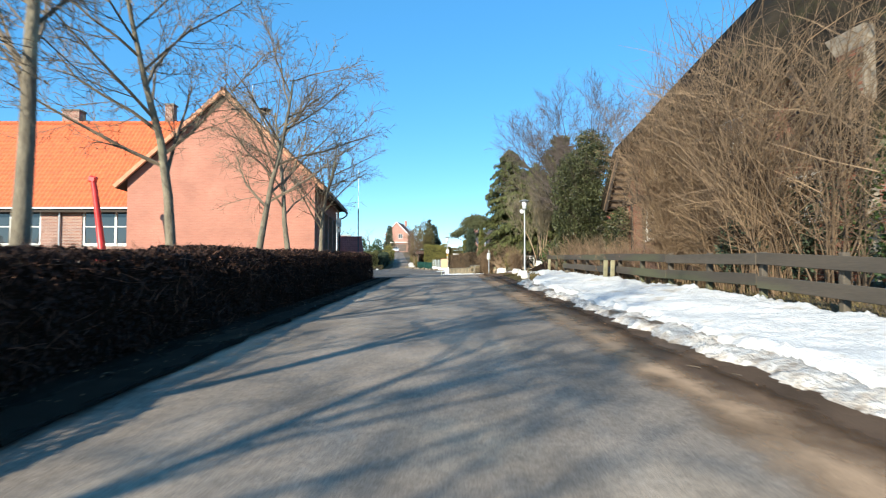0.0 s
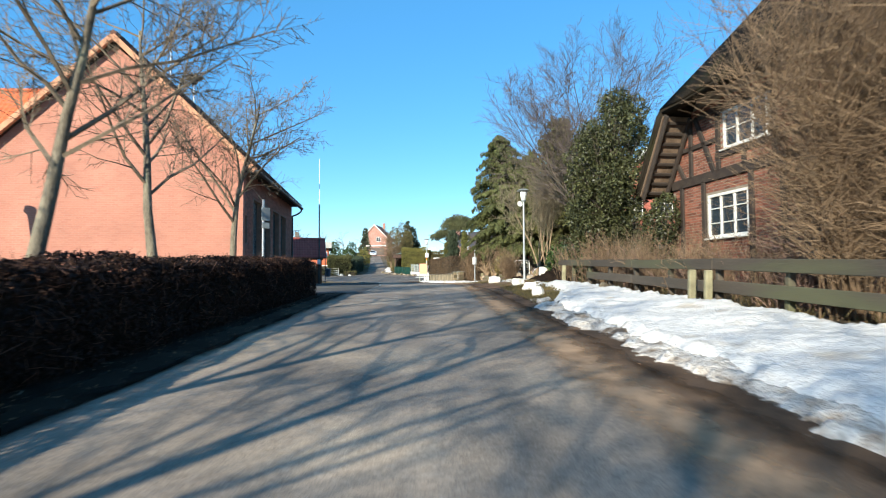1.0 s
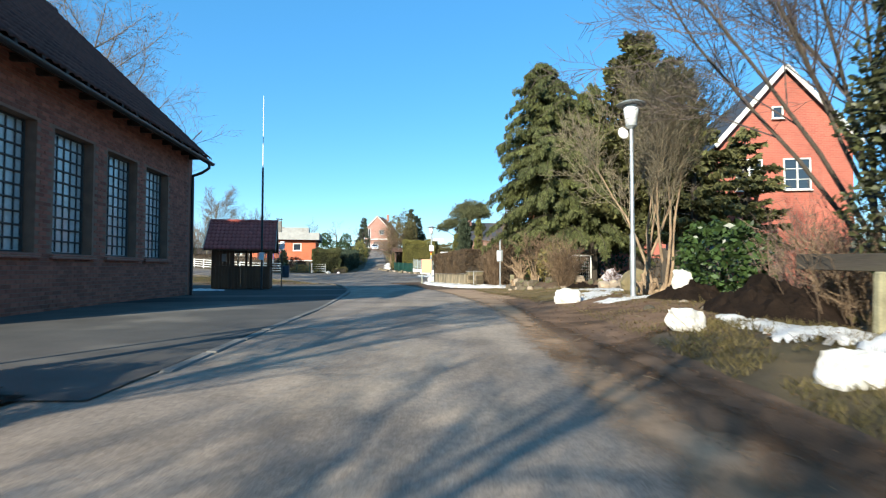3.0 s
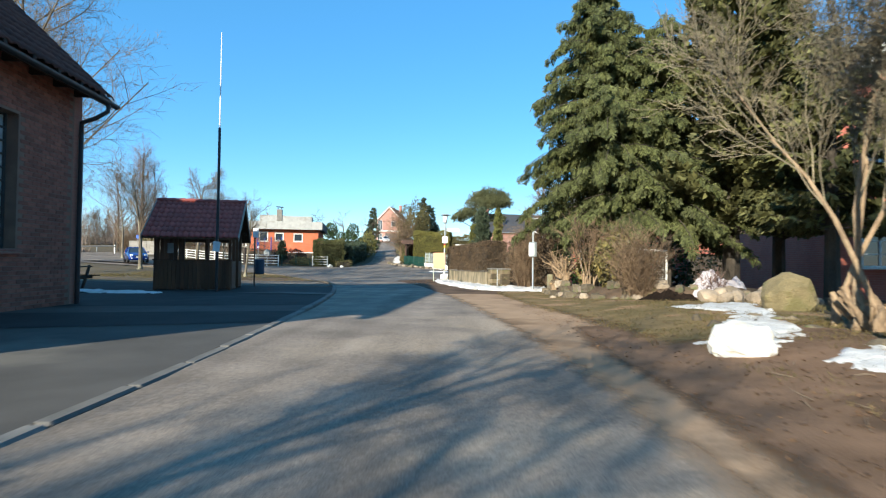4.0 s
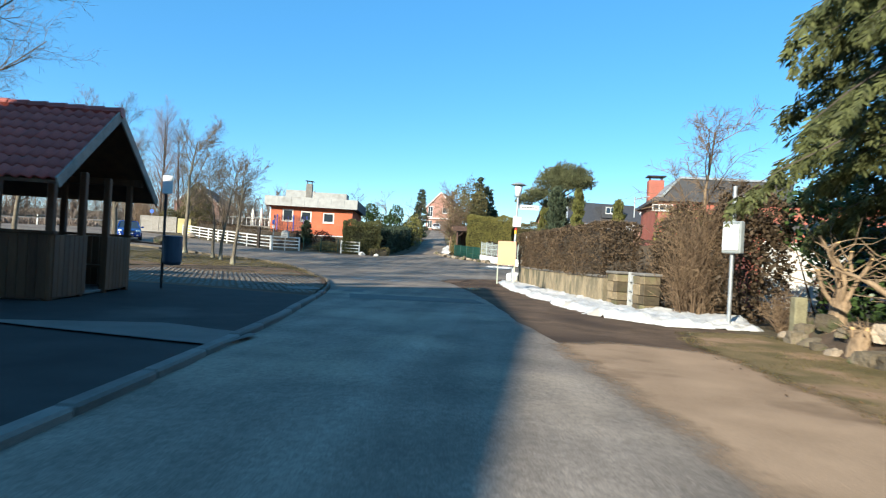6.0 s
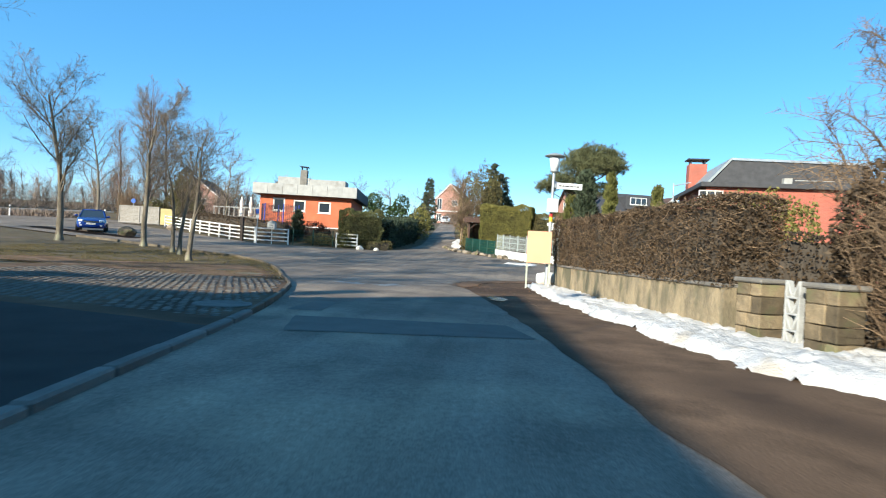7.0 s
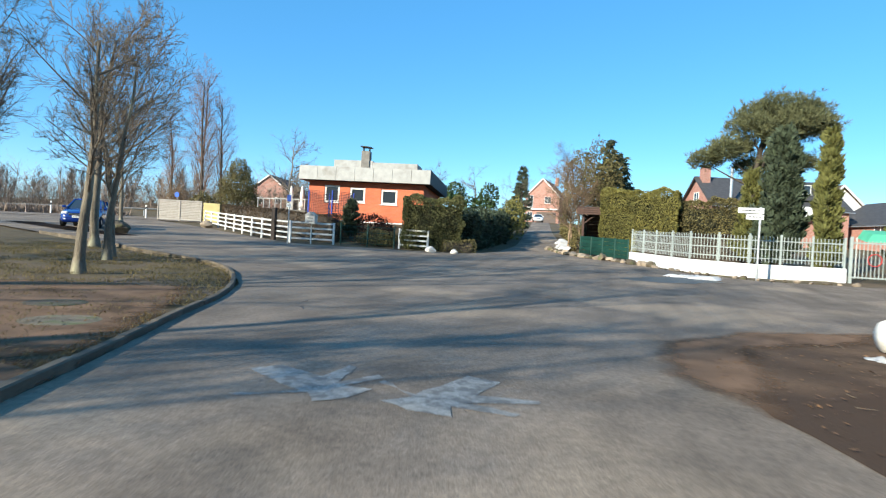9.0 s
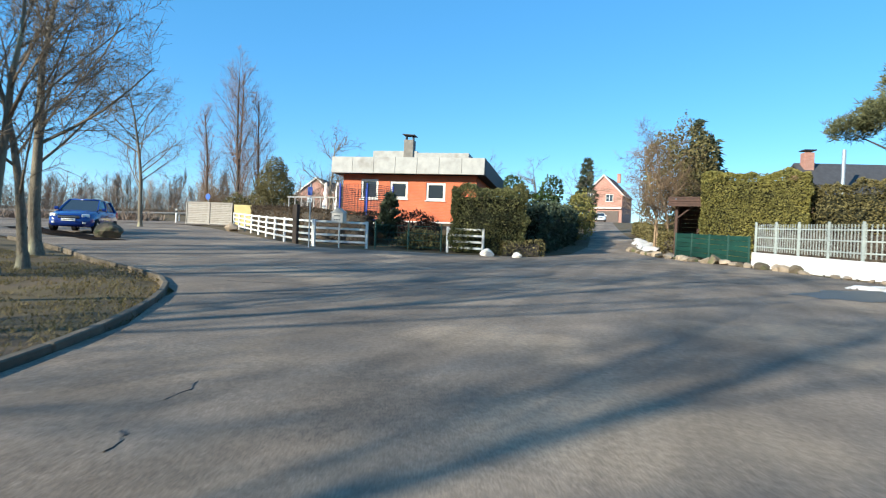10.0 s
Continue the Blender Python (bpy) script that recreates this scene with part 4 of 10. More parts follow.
GREEN_EDGE = [(-140, 116), (-60, 90), (-36, 81), (-26, 77.2), (-20.5, 75.2), (-17.5, 73.7), (-13.8, 72.35), (-12.0, 70.9), (-10.25, 68.6), (-9.0, 66.35), (-8.2, 64.5), (-7.3, 62.7), (-6.3, 60.6), (-5.55, 58.4), (-5.0, 56.6), (-4.45, 54.4), (-4.1, 52.6), (-3.6, 50), (-3.2, 48), (-2.55, 43.6), (-2.2, 40.4), (-1.84, 36), (-1.64, 33), (-1.62, 31), (-1.62, 27.5)]
LEFT_EDGE = [(-2.2, 26.5), (-2.4, 17), (-2.4, 0), (-2.4, -40)]
ROAD = RIGHT_EDGE + LANE_RIGHT + LANE_LEFT + GREEN_EDGE + LEFT_EDGE


def build_ground():
    xs = np.concatenate([-np.geomspace(2500, 46, 22), np.arange(-44, -14, 1.5), np.arange(-14, 14.01, 0.5), np.arange(15.5, 46, 1.5), np.geomspace(48, 2500, 22)])
    ys = np.concatenate([-np.geomspace(1500, 12, 14), np.arange(-10, 80, 0.4), np.arange(80, 190, 1.0), np.geomspace(192, 3500, 22)])
    gx, gy = np.meshgrid(xs, ys)
    fx, fy = gx.ravel(), gy.ravel()
    z = ground(fx, fy)
    rough = np.array([noise.noise((a * 0.8, b * 0.8, 3.0)) + 0.5 * noise.noise((a * 2.3, b * 2.3, 7.0)) for a, b in zip(fx, fy)])
    off = smoothstep(2.6, 3.6, fx) + smoothstep(-3.0, -4.0, fx)
    near = np.where(inside(ROAD, fx, fy), 0, smoothstep(0, 0.7, edge_distance(ROAD, fx, fy)))
    z = z + 0.035 * rough * np.clip(off, 0, 1) * (np.abs(fy) < 200) * near - 0.02 - 0.05 * (1 - near)
    idx = np.arange(len(fx)).reshape(len(ys), len(xs))
    q = np.stack([idx[:-1, :-1], idx[:-1, 1:], idx[1:, 1:], idx[1:, :-1]], -1).reshape(-1, 4)
    m = M("winter_grass", (0.125, 0.09, 0.038), 0.95, (0.075, 0.052, 0.026), 1.2, 45, 0.8, 0.03, third=(0.13, 0.09, 0.056), third_scale=0.5, third_at=0.54)
    return tagged(mesh_object("ground", np.column_stack([fx, fy, z]), q, m, smooth=True), "flattened winter grass and bare brown soil", "ground", kind="structure")


build_ground()
tagged(sheet("road", ROAD, 0.0, 1.0, ASPHALT, rag=0.05, seed=4, dense=0.7), "grey asphalt village road, worn and sandy along its edges", "road", kind="structure")
YARD = [(-1.75, 25.6), (-1.75, 33), (-1.95, 36), (-2.32, 40.4), (-2.67, 43.6), (-3.32, 48), (-3.72, 50), (-4.2, 52.6), (-4.45, 53.6), (-8.5, 54.4), (-30, 54), (-30, 25.6)]
tagged(sheet("yard", YARD, 0.012, 1.0, YARD_OLD, rag=0.02, seed=5), "grey asphalt forecourt beside the brick hall", "pavement", kind="structure")
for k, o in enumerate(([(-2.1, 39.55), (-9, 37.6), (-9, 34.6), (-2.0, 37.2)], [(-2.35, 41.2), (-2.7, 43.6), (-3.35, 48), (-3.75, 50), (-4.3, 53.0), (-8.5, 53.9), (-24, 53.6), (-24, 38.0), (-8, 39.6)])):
    tagged(sheet("yard_patch", o, 0.018, 0.8, ASPHALT_DARK, rag=0.03, seed=50 + k, dense=0.4), "darker asphalt sheet over part of the forecourt", "pavement", kind="structure")
SHOULDER = [(2.05, -30), (2.05, 17), (2.06, 33), (1.9, 37), (1.5, 42), (0.95, 46.6), (0.3, 50.1), (-0.15, 53.5), (-0.65, 56.5), (-1.15, 59.3), (-1.55, 61.2), (-2.15, 64.2), (-2.05, 66.2), (-0.6, 67.9), (1.2, 69.0), (1.6, 66), (3.0, 58.5), (3.9, 54), (4.2, 50), (3.6, 46), (3.4, 42), (3.4, 36), (3.2, 28), (2.9, 20), (2.85, 8), (2.85, -30)]
tagged(sheet("verge", SHOULDER, 0.005, 0.6, DIRT, rag=0.06, seed=6, dense=0.35), "muddy brown road verge with sandy tracks", "verge", kind="structure")
SANDY = [(1.85, 27.0), (1.8, 32), (1.7, 35), (1.55, 37), (1.15, 42), (0.65, 46.4), (0.45, 48.0), (1.4, 48.6), (3.2, 48.0), (3.3, 46), (3.3, 42), (3.3, 37), (2.9, 34.0), (2.5, 31.0), (2.3, 27.0)]
tagged(cover_sheet("sandy_verge", SANDY, 0.012, 0.16, SAND_SOFT, 0.45, 8), "pale sandy strip along the asphalt edge", "verge", kind="structure")
TURF = [(3.1, 34.8), (3.1, 37), (2.75, 41), (2.5, 45), (2.4, 48.5), (2.9, 50.6), (4.7, 51), (4.7, 47), (5.0, 44.5), (6.0, 42.8), (7.2, 41.0), (6.9, 37), (5.4, 35.4), (4.2, 34.6)]
tagged(cover_sheet("turf_strip", TURF, 0.024, 0.16, GRASS_SOFT, 0.5, 14), "thin trodden winter turf before the rock garden", "grass", kind="structure")
tagged(cover_sheet("mud_strip", [(2.3, -8), (2.32, 8), (2.36, 16), (2.4, 22), (2.45, 28), (3.0, 28), (3.1, 22), (2.95, 16), (2.95, 6), (3.1, 3), (3.1, -8)], 0.03, 0.14, MUD_SOFT, 0.3, 16), "wet dark mud between the asphalt and the snow", "soil", kind="structure")
tagged(cover_sheet("trodden_verge", [(2.5, 27.4), (2.3, 30), (2.3, 35), (2.6, 37.2), (3.6, 37.0), (4.6, 36.6), (5.6, 35.2), (5.7, 31), (5.0, 29.2), (3.6, 28.6)], 0.022, 0.16, SOIL_SOFT, 0.35, 15), "trodden brown soil of the verge by the lamp post", "soil", kind="structure")
# both soil sheets below carry the hedge's shade in their colour
tagged(sheet("soil_strip", [(-2.3, -30), (-2.28, 17), (-2.25, 25.8), (-5.2, 25.8), (-5.2, -30)], 0.012, 0.7, DIRT_DARK, rag=0.1, seed=9), "bare soil under the hedge, hedge shade put into its dark colour", "soil", kind="structure")
tagged(cover_sheet("trodden_edge", [(-2.1, -12), (-2.08, 0), (-2.14, 12), (-2.05, 20), (-2.1, 25.9), (-3.0, 25.9), (-3.0, -12)], 0.02, 0.16, SOIL_DARK_SOFT, 0.4, 13), "soil washed over the asphalt edge, darkened for the hedge's shade", "soil", kind="structure")
tagged(cover_sheet("sandy_edge", [(1.5, -8), (1.6, 6), (1.55, 14), (1.62, 24), (1.75, 30), (2.42, 30), (2.42, 20), (2.36, 8), (2.32, -8)], 0.012, 0.14, SAND_SOFT, 0.5, 12), "blown tan sand over the asphalt edge", "verge", kind="structure")
for k, o in enumerate(([(-3.9, 54.6), (-0.75, 55.15), (-0.35, 53.95), (-3.5, 53.2)], [(-4.35, 56.9), (-3.95, 56.9), (-3.75, 55.4), (-4.3, 55.3)], [(-4.3, 47.2), (-2.9, 46.8), (-2.9, 45.9), (-6.2, 46.4)])):
    tagged(sheet("road_patch", o, 0.006 if k < 2 else 0.04, 0.5, PATCH, rag=0.03, seed=20 + k, dense=0.3), "dark newer asphalt repair strip across the road", "road patch", kind="structure")
tagged(sheet("puddle", [(-1.25, 60.6), (-0.9, 60.5), (-0.7, 59.8), (-0.8, 59.3), (-1.1, 59.5)], 0.022, 0.3, PUDDLE, rag=0.08, seed=30, dense=0.15), "shallow muddy puddle at the road edge", "puddle", kind="structure")
tagged(sheet("wet_patch", [(-2.3, 77.4), (-1.2, 78.9), (0.3, 79.6), (0.9, 78.2), (-0.6, 77.0), (-1.8, 76.7)], 0.006, 0.4, WET_ASPHALT, rag=0.25, seed=31, dense=0.2), "dark wet stain on the asphalt", "wet patch", kind="structure")
tagged(cover_sheet("mud_island", [(-6.75, 61.3), (-7.42, 62.7), (-8.32, 64.5), (-9.4, 66.3), (-10.5, 67.8), (-12.6, 66.4), (-15, 64.2), (-17, 64.5), (-17, 61.0), (-9, 61.3)], 0.014, 0.25, SOIL_SOFT, 0.7, 33), "trampled bare soil at the edge of the green", "soil", kind="structure")
tagged(cover_sheet("corner_soil", [(-1.9, 62.5), (-2.6, 64.2), (-2.5, 66.2), (-1.0, 68.0), (1.4, 69.2), (0.6, 67.6), (-1.2, 66.2), (-1.5, 64.4)], 0.014, 0.14, SOIL_SOFT, 0.4, 35), "brown soil washed over the corner of the verge", "verge", kind="structure")
tagged(sheet("soil_mound", [(-23.5, 79.6), (-27, 80.8), (-34, 83.2), (-34.5, 82.0), (-28, 79.6), (-24, 78.7)], 0.03, 0.6, DIRT_DARK, rag=0.2, seed=34, dense=0.3), "low strip of dark soil between two carriageways", "soil", kind="structure")

# ---- brick hall with its wing ----


def window_unit(parent, w, h, at, rot, lights=2, rows=2, frame_mat=None, depth=0.08, bar=0.05, frame_w=0.07, name="window", glass_mat=None, sill=True):
    """A window: frame, panes and glazing bars, built facing -y and then turned."""
    e = new(name)
    e.parent = parent
    e.matrix_basis = pose(*at, 0, 0, rot)
    fm = frame_mat or WHITE_PAINT
    bm = bmesh.new()
    for sx in (-1, 1):
        block(bm, (frame_w, depth, h), (sx * (w - frame_w) / 2, 0, 0), bevel=0.008)
    for sz in (-1, 1):
        block(bm, (w - 2 * frame_w, depth, frame_w), (0, 0, sz * (h - frame_w) / 2), bevel=0.008)
    for k in range(1, lights):
        block(bm, (bar * 1.4, depth * 0.95, h - 2 * frame_w), (-w / 2 + w * k / lights, 0, 0), bevel=0.006)
    for l in range(lights):
        for k in range(1, rows):
            block(bm, (w / lights - bar * 1.4, depth * 0.6, bar * 0.7), (-w / 2 + w * (l + 0.5) / lights, 0, -h / 2 + h * k / rows), bevel=0.004)
    part("window_frame", bm, fm, e)
    for l in range(lights):
        boxpart("pane", (w / lights - bar, 0.012, h - 2 * frame_w + 0.01), (-w / 2 + w * (l + 0.5) / lights, 0.015, 0), glass_mat or GLASS, e, bevel=0)
    if sill:
        boxpart("sill", (w + 0.1, depth + 0.12, 0.05), (0, -0.05, -h / 2 - 0.03), fm, e, bevel=0.01)
    return e


def wall_with_holes(bm, length, height, thick, holes):
    """A wall in the xz plane from 0 to length, its outer face at y = 0, with rectangular holes (x0, x1, z0, z1) through it."""
    cuts_x = sorted({0, length, *[h[0] for h in holes], *[h[1] for h in holes]})
    cuts_z = sorted({0, height, *[h[2] for h in holes], *[h[3] for h in holes]})
    cells = {}
    for i in range(len(cuts_x) - 1):
        for j in range(len(cuts_z) - 1):
            cx, cz = (cuts_x[i] + cuts_x[i + 1]) / 2, (cuts_z[j] + cuts_z[j + 1]) / 2
            if not any(h[0] < cx < h[1] and h[2] < cz < h[3] for h in holes):
                cells[i, j] = True
    vmap = {}

    def v(i, j, y):
        if (i, j, y) not in vmap:
            vmap[i, j, y] = bm.verts.new((cuts_x[i], y, cuts_z[j]))
        return vmap[i, j, y]

    for (i, j) in cells:
        for y in (0, thick):
            bm.faces.new((v(i, j, y), v(i + 1, j, y), v(i + 1, j + 1, y), v(i, j + 1, y)))
        for (di, dj, a, b) in ((-1, 0, (i, j), (i, j + 1)), (1, 0, (i + 1, j), (i + 1, j + 1)), (0, -1, (i, j), (i + 1, j)), (0, 1, (i, j + 1), (i + 1, j + 1))):
            if (i + di, j + dj) not in cells:
                bm.faces.new((v(*a, 0), v(*b, 0), v(*b, thick), v(*a, thick)))
    return bm


def tile_slope(parent, origin, along, up, n_along, n_up, tile_w, tile_h, mat, name="tile", thick=0.025, curve=0.035, limit=300, keep=None):
    """Pantiles on a slope: the first ones are parts, the rest one mesh. along and up are unit vectors, origin the low corner."""
    along, up = Vector(along), Vector(up)
    nrm = along.cross(up).normalized()
    prof = [(0.0, 0.0), (0.25, curve), (0.5, curve * 0.9), (0.78, -0.1 * curve), (1.0, 0.0)]

    def tile_geom():
        vs, fs = [], []
        for u, h in prof:
            for q, lift in ((0, thick), (1.12, 0.004)):
                vs.append((u * tile_w, q * tile_h, h + lift))
        for u, h in prof:
            vs.append((u * tile_w, 0, h - 0.006))
        n = len(prof)
        for k in range(n - 1):
            fs.append((2 * k, 2 * k + 2, 2 * k + 3, 2 * k + 1))
            fs.append((2 * n + k, 2 * n + k + 1, 2 * k + 2, 2 * k))
        return vs, fs

    vs, fs = tile_geom()
    me = bpy.data.meshes.new(name)
    me.from_pydata(vs, [], fs)
    me.materials.append(mat)
    me.polygons.foreach_set("use_smooth", [True] * len(me.polygons))
    R = Matrix((along, up, nrm)).transposed().to_4x4()
    rest_v, rest_f = [], []
    base = np.array(vs)
    made = 0
    R3 = np.array(R.to_3x3())
    for j in range(n_up):
        for i in range(n_along):
            o = Vector(origin) + along * (i * tile_w) + up * (j * tile_h)
            if keep and not keep(i, j):
                continue
            if made < limit:
                ob = new(name, me)
                ob.parent = parent
                ob.matrix_basis = Matrix.Translation(o) @ R
                made += 1
            else:
                n0 = len(rest_v) * len(vs)
                rest_v.append(base @ R3.T + np.array(o))
                rest_f += [[k + n0 for k in f] for f in fs]
    if rest_v:
        ob = mesh_object(name + "_field", np.vstack(rest_v), rest_f, mat, parent, smooth=True)
        tagged(ob, kind="stuff")


HX0, HX1, HY0, HY1 = -16.0, -6.6, 29.0, 40.75
HB = gz(-8, 33) - 0.1
HEAVE, HPEAK = 5.82, 10.32
MORTAR_SIDE = M("hall_mortar", (0.26, 0.17, 0.125), 0.95, (0.19, 0.125, 0.092), 4, 60, 0.5, 0.006)
MORTAR_FARM = M("farm_mortar", (0.3, 0.25, 0.19), 0.95, (0.2, 0.165, 0.125), 4, 60, 0.6, 0.008)
HALL_PIECE = M("hall_brick_piece", (0.33, 0.125, 0.08), 0.88, (0.2, 0.078, 0.055), 5, 60, 0.6, 0.006, random=0.3)
HALL_REST = M("hall_brick_rest", (0.33, 0.125, 0.08), 0.88, (0.2, 0.078, 0.055), 5, 60, 0.6, 0.006, island=0.3)
FARM_PIECE = M("farm_brick_piece", (0.25, 0.09, 0.052), 0.9, (0.15, 0.058, 0.04), 5, 60, 0.8, 0.008, random=0.4)
FARM_REST = M("farm_brick_rest", (0.25, 0.09, 0.052), 0.9, (0.15, 0.058, 0.04), 5, 60, 0.8, 0.008, island=0.4)


def brick_face(parent, frame_m, length, height, holes, piece_mat, rest_mat, near, seed, keep=None, proud=0.007, bw=0.24, bh=0.071, joint=0.012):
    """Courses of single bricks laid proud of a wall face; the 300 nearest a stretch of the wall are parts."""
    rng = random.Random(seed)
    meshes = []
    for k in range(3):
        bm = block(bmesh.new(), (bw - rng.uniform(0, 0.006), 0.02, bh - rng.uniform(0, 0.004)), bevel=0.004)
        for v in bm.verts:
            v.co += Vector((rng.uniform(-1, 1), rng.uniform(-1, 1), rng.uniform(-1, 1))) * 0.0015
        me = bpy.data.meshes.new("brick")
        bm.to_mesh(me)
        bm.free()
        me.materials.append(piece_mat)
        meshes.append(me)
    spots = []
    for j in range(int(height / (bh + joint))):
        z = (j + 0.5) * (bh + joint)
        for i in range(-1, int(length / (bw + joint)) + 1):
            x = (i + 0.5 + (0.5 if j % 2 else 0)) * (bw + joint)
            if x < bw / 2 or x > length - bw / 2:
                continue
            if any(a - bw * 0.5 < x < b + bw * 0.5 and c - bh * 0.5 < z < d + bh * 0.5 for a, b, c, d in holes):
                continue
            if keep is None or keep(x, z):
                spots.append((x, z))
    spots.sort(key=lambda p: (p[0] - near[0]) ** 2 + (p[1] - near[1]) ** 2)
    V, F, n0 = [], [], 0
    for k, (x, z) in enumerate(spots):
        me = meshes[k % 3]
        m = frame_m @ pose(x, 0.01 - proud + rng.uniform(-0.002, 0.002), z, rng.uniform(-0.5, 0.5), rng.uniform(-0.4, 0.4), rng.uniform(-0.6, 0.6))
        if k < 300:
            ob = new("brick", me)
            ob.parent = parent
            ob.matrix_basis = m
        else:
            V.append(np.array([m @ Vector((sx * bw * 0.492, sy, sz * bh * 0.485)) for sy in (-0.01, 0.01) for sx, sz in ((-1, -1), (1, -1), (1, 1), (-1, 1))]))
            F += [[q + n0 for q in f] for f in ((0, 1, 2, 3), (1, 0, 4, 5), (2, 1, 5, 6), (3, 2, 6, 7), (0, 3, 7, 4))]
            n0 += 8
    if V:
        tagged(mesh_object("brickwork", np.vstack(V), F, rest_mat, parent), kind="stuff")


hall = thing("brick_hall", HX1, HY0, HB, "tall salmon brick village hall with a dark tiled gable roof", "building")


def build_hall():
    o = Vector((HX1, HY0, HB))
    mid = (HX0 + HX1) / 2
    hw = 0.3
    # gable wall
    bm = bmesh.new()
    out = [(HX0, HY0, HB), (HX1, HY0, HB), (HX1, HY0, HEAVE + 0.05), (mid, HY0, HPEAK - 0.25), (HX0, HY0, HEAVE + 0.05)]
    prism(bm, [Vector(p) - o for p in out], (0, hw, 0))
    part("gable_wall", bm, BRICK_HALL, hall)
    bm = bmesh.new()
    out = [(p[0], HY1 - hw, p[2]) for p in out]
    prism(bm, [Vector(p) - o for p in out], (0, hw, 0))
    part("rear_gable_wall", bm, BRICK_HALL, hall)
    # long wall beside the road with four tall windows and one narrow
    wins = [(30.77, 32.33), (32.9, 34.39), (35.03, 36.6), (37.17, 38.7)]
    sill_z, head_z = 2.02 - HB, 4.54 - HB
    holes = [(a - HY0 - hw, b - HY0 - hw, sill_z, head_z) for a, b in wins] + [(29.32 - HY0 - hw, 29.68 - HY0 - hw, 2.65 - HB, 3.74 - HB)]
    bm = wall_with_holes(bmesh.new(), HY1 - HY0 - 2 * hw, HEAVE - HB, 0.36, holes)
    w = part("side_wall", bm, MORTAR_SIDE, hall)
    w.matrix_basis = pose(0, hw, 0, 0, 0, 90)
    brick_face(hall, pose(0, hw, 0, 0, 0, 90), HY1 - HY0 - 2 * hw, HEAVE - HB - 0.05, holes, HALL_PIECE, HALL_REST, (8.0, 1.6), 61)
    for a, b in wins:
        c = (a + b) / 2 - HY0
        g = new("tall_window")
        g.parent = hall
        g.matrix_basis = pose(-0.24, c, (sill_z + head_z) / 2, 0, 0, 90)
        wd, ht = b - a, head_z - sill_z
        bm = bmesh.new()
        for sx in (-1, 1):
            block(bm, (0.06, 0.07, ht), (sx * (wd - 0.06) / 2, 0, 0), bevel=0.006)
        for k in range(11):
            block(bm, (wd - 0.12, 0.06, 0.035), (0, 0, -ht / 2 + 0.02 + (ht - 0.04) * k / 10), bevel=0.004)
        for k in range(1, 6):
            block(bm, (0.022, 0.05, ht - 0.1), (-wd / 2 + wd * k / 6, 0, 0), bevel=0)
        part("window_frame", bm, IRON_FRAME, g)
        for k in range(10):
            boxpart("pane", (wd - 0.12, 0.02, (ht - 0.04) / 10 - 0.04), (0, 0.012, -ht / 2 + 0.02 + (ht - 0.04) * (k + 0.5) / 10), GLASS_BLOCK, g, bevel=0)
        bm = block(bmesh.new(), (wd + 0.2, 0.4, 0.09), (0, -0.12, -ht / 2 - 0.05), (6, 0, 0), 0.01)
        part("sill", bm, BRICK_SIDE, g)
    window_unit(hall, 0.36, 1.09, (-0.2, 29.5 - HY0, 3.195 - HB), 90, 1, 3, IRON_FRAME)
    # far side wall
    bm = wall_with_holes(bmesh.new(), HY1 - HY0 - 2 * hw, HEAVE - HB, 0.36, [])
    w = part("west_wall", bm, BRICK_SIDE, hall)
    w.matrix_basis = pose(HX0 - HX1 + 0.36, hw, 0, 0, 0, 90)
    # roof slabs
    over, ov_y = 0.5, 0.25
    rise = (HPEAK - HEAVE) / (HX1 - mid)
    for sgn, nm in ((1, "roof"), (-1, "west_roof")):
        low = Vector((mid + sgn * (HX1 - mid + over), HY0 - ov_y, HEAVE - rise * over + 0.12))
        top = Vector((mid, HY0 - ov_y, HPEAK + 0.12))
        bm = prism(bmesh.new(), [low - o, top - o, top - o - Vector((0, 0, 0.22)), low - o - Vector((0, 0, 0.18))], (0, HY1 - HY0 + 2 * ov_y, 0))
        part(nm, bm, WOOD_DARK, hall, "dark tiled roof slope")
        up = (top - low).normalized()
        n_up = int((top - low).length / 0.34)
        along = Vector((0, 1, 0)) if sgn > 0 else Vector((0, -1, 0))
        start = low if sgn > 0 else low + Vector((0, HY1 - HY0 + 2 * ov_y, 0))
        n_al = int((HY1 - HY0 + 2 * ov_y) / 0.24)
        tile_slope(hall, start - o + Vector((sgn * 0.05, 0, 0.02)), along, up, n_al, n_up, (HY1 - HY0 + 2 * ov_y) / n_al, 0.34, TILE_DARK, "roof_tile", limit=300 if sgn > 0 else 0)
    for k in range(int((HY1 - HY0 + 0.5) / 0.36)):
        bm = bmesh.new()
        rod(bm, (mid - HX1, -0.25 + k * 0.36, HPEAK + 0.15 - HB), (mid - HX1, 0.13 + k * 0.36, HPEAK + 0.17 - HB), 0.11, 0.13, 8)
        part("ridge_tile", bm, TILE_DARK, hall)
    # pale verge boards on the gable, each a row of edge tiles
    for sgn in (1, -1):
        e = Vector((mid + sgn * (HX1 - mid + over), HY0 - ov_y - 0.02, HEAVE - rise * over + 0.02))
        t = Vector((mid, HY0 - ov_y - 0.02, HPEAK + 0.02))
        n = 24
        for k in range(n):
            bm = bmesh.new()
            p = e.lerp(t, (k + 0.5) / n) - o
            block(bm, ((t - e).length / n * 1.02, 0.16, 0.2), p + Vector((0, 0.0, 0.0)), (0, -sgn * -math.degrees(math.atan(rise)), 0), 0.01)
            part("verge_tile", bm, TILE_VERGE, hall)
    # gutter, brackets and downpipe
    gx, gzz = HX1 + over + 0.06, HEAVE - rise * over + 0.03
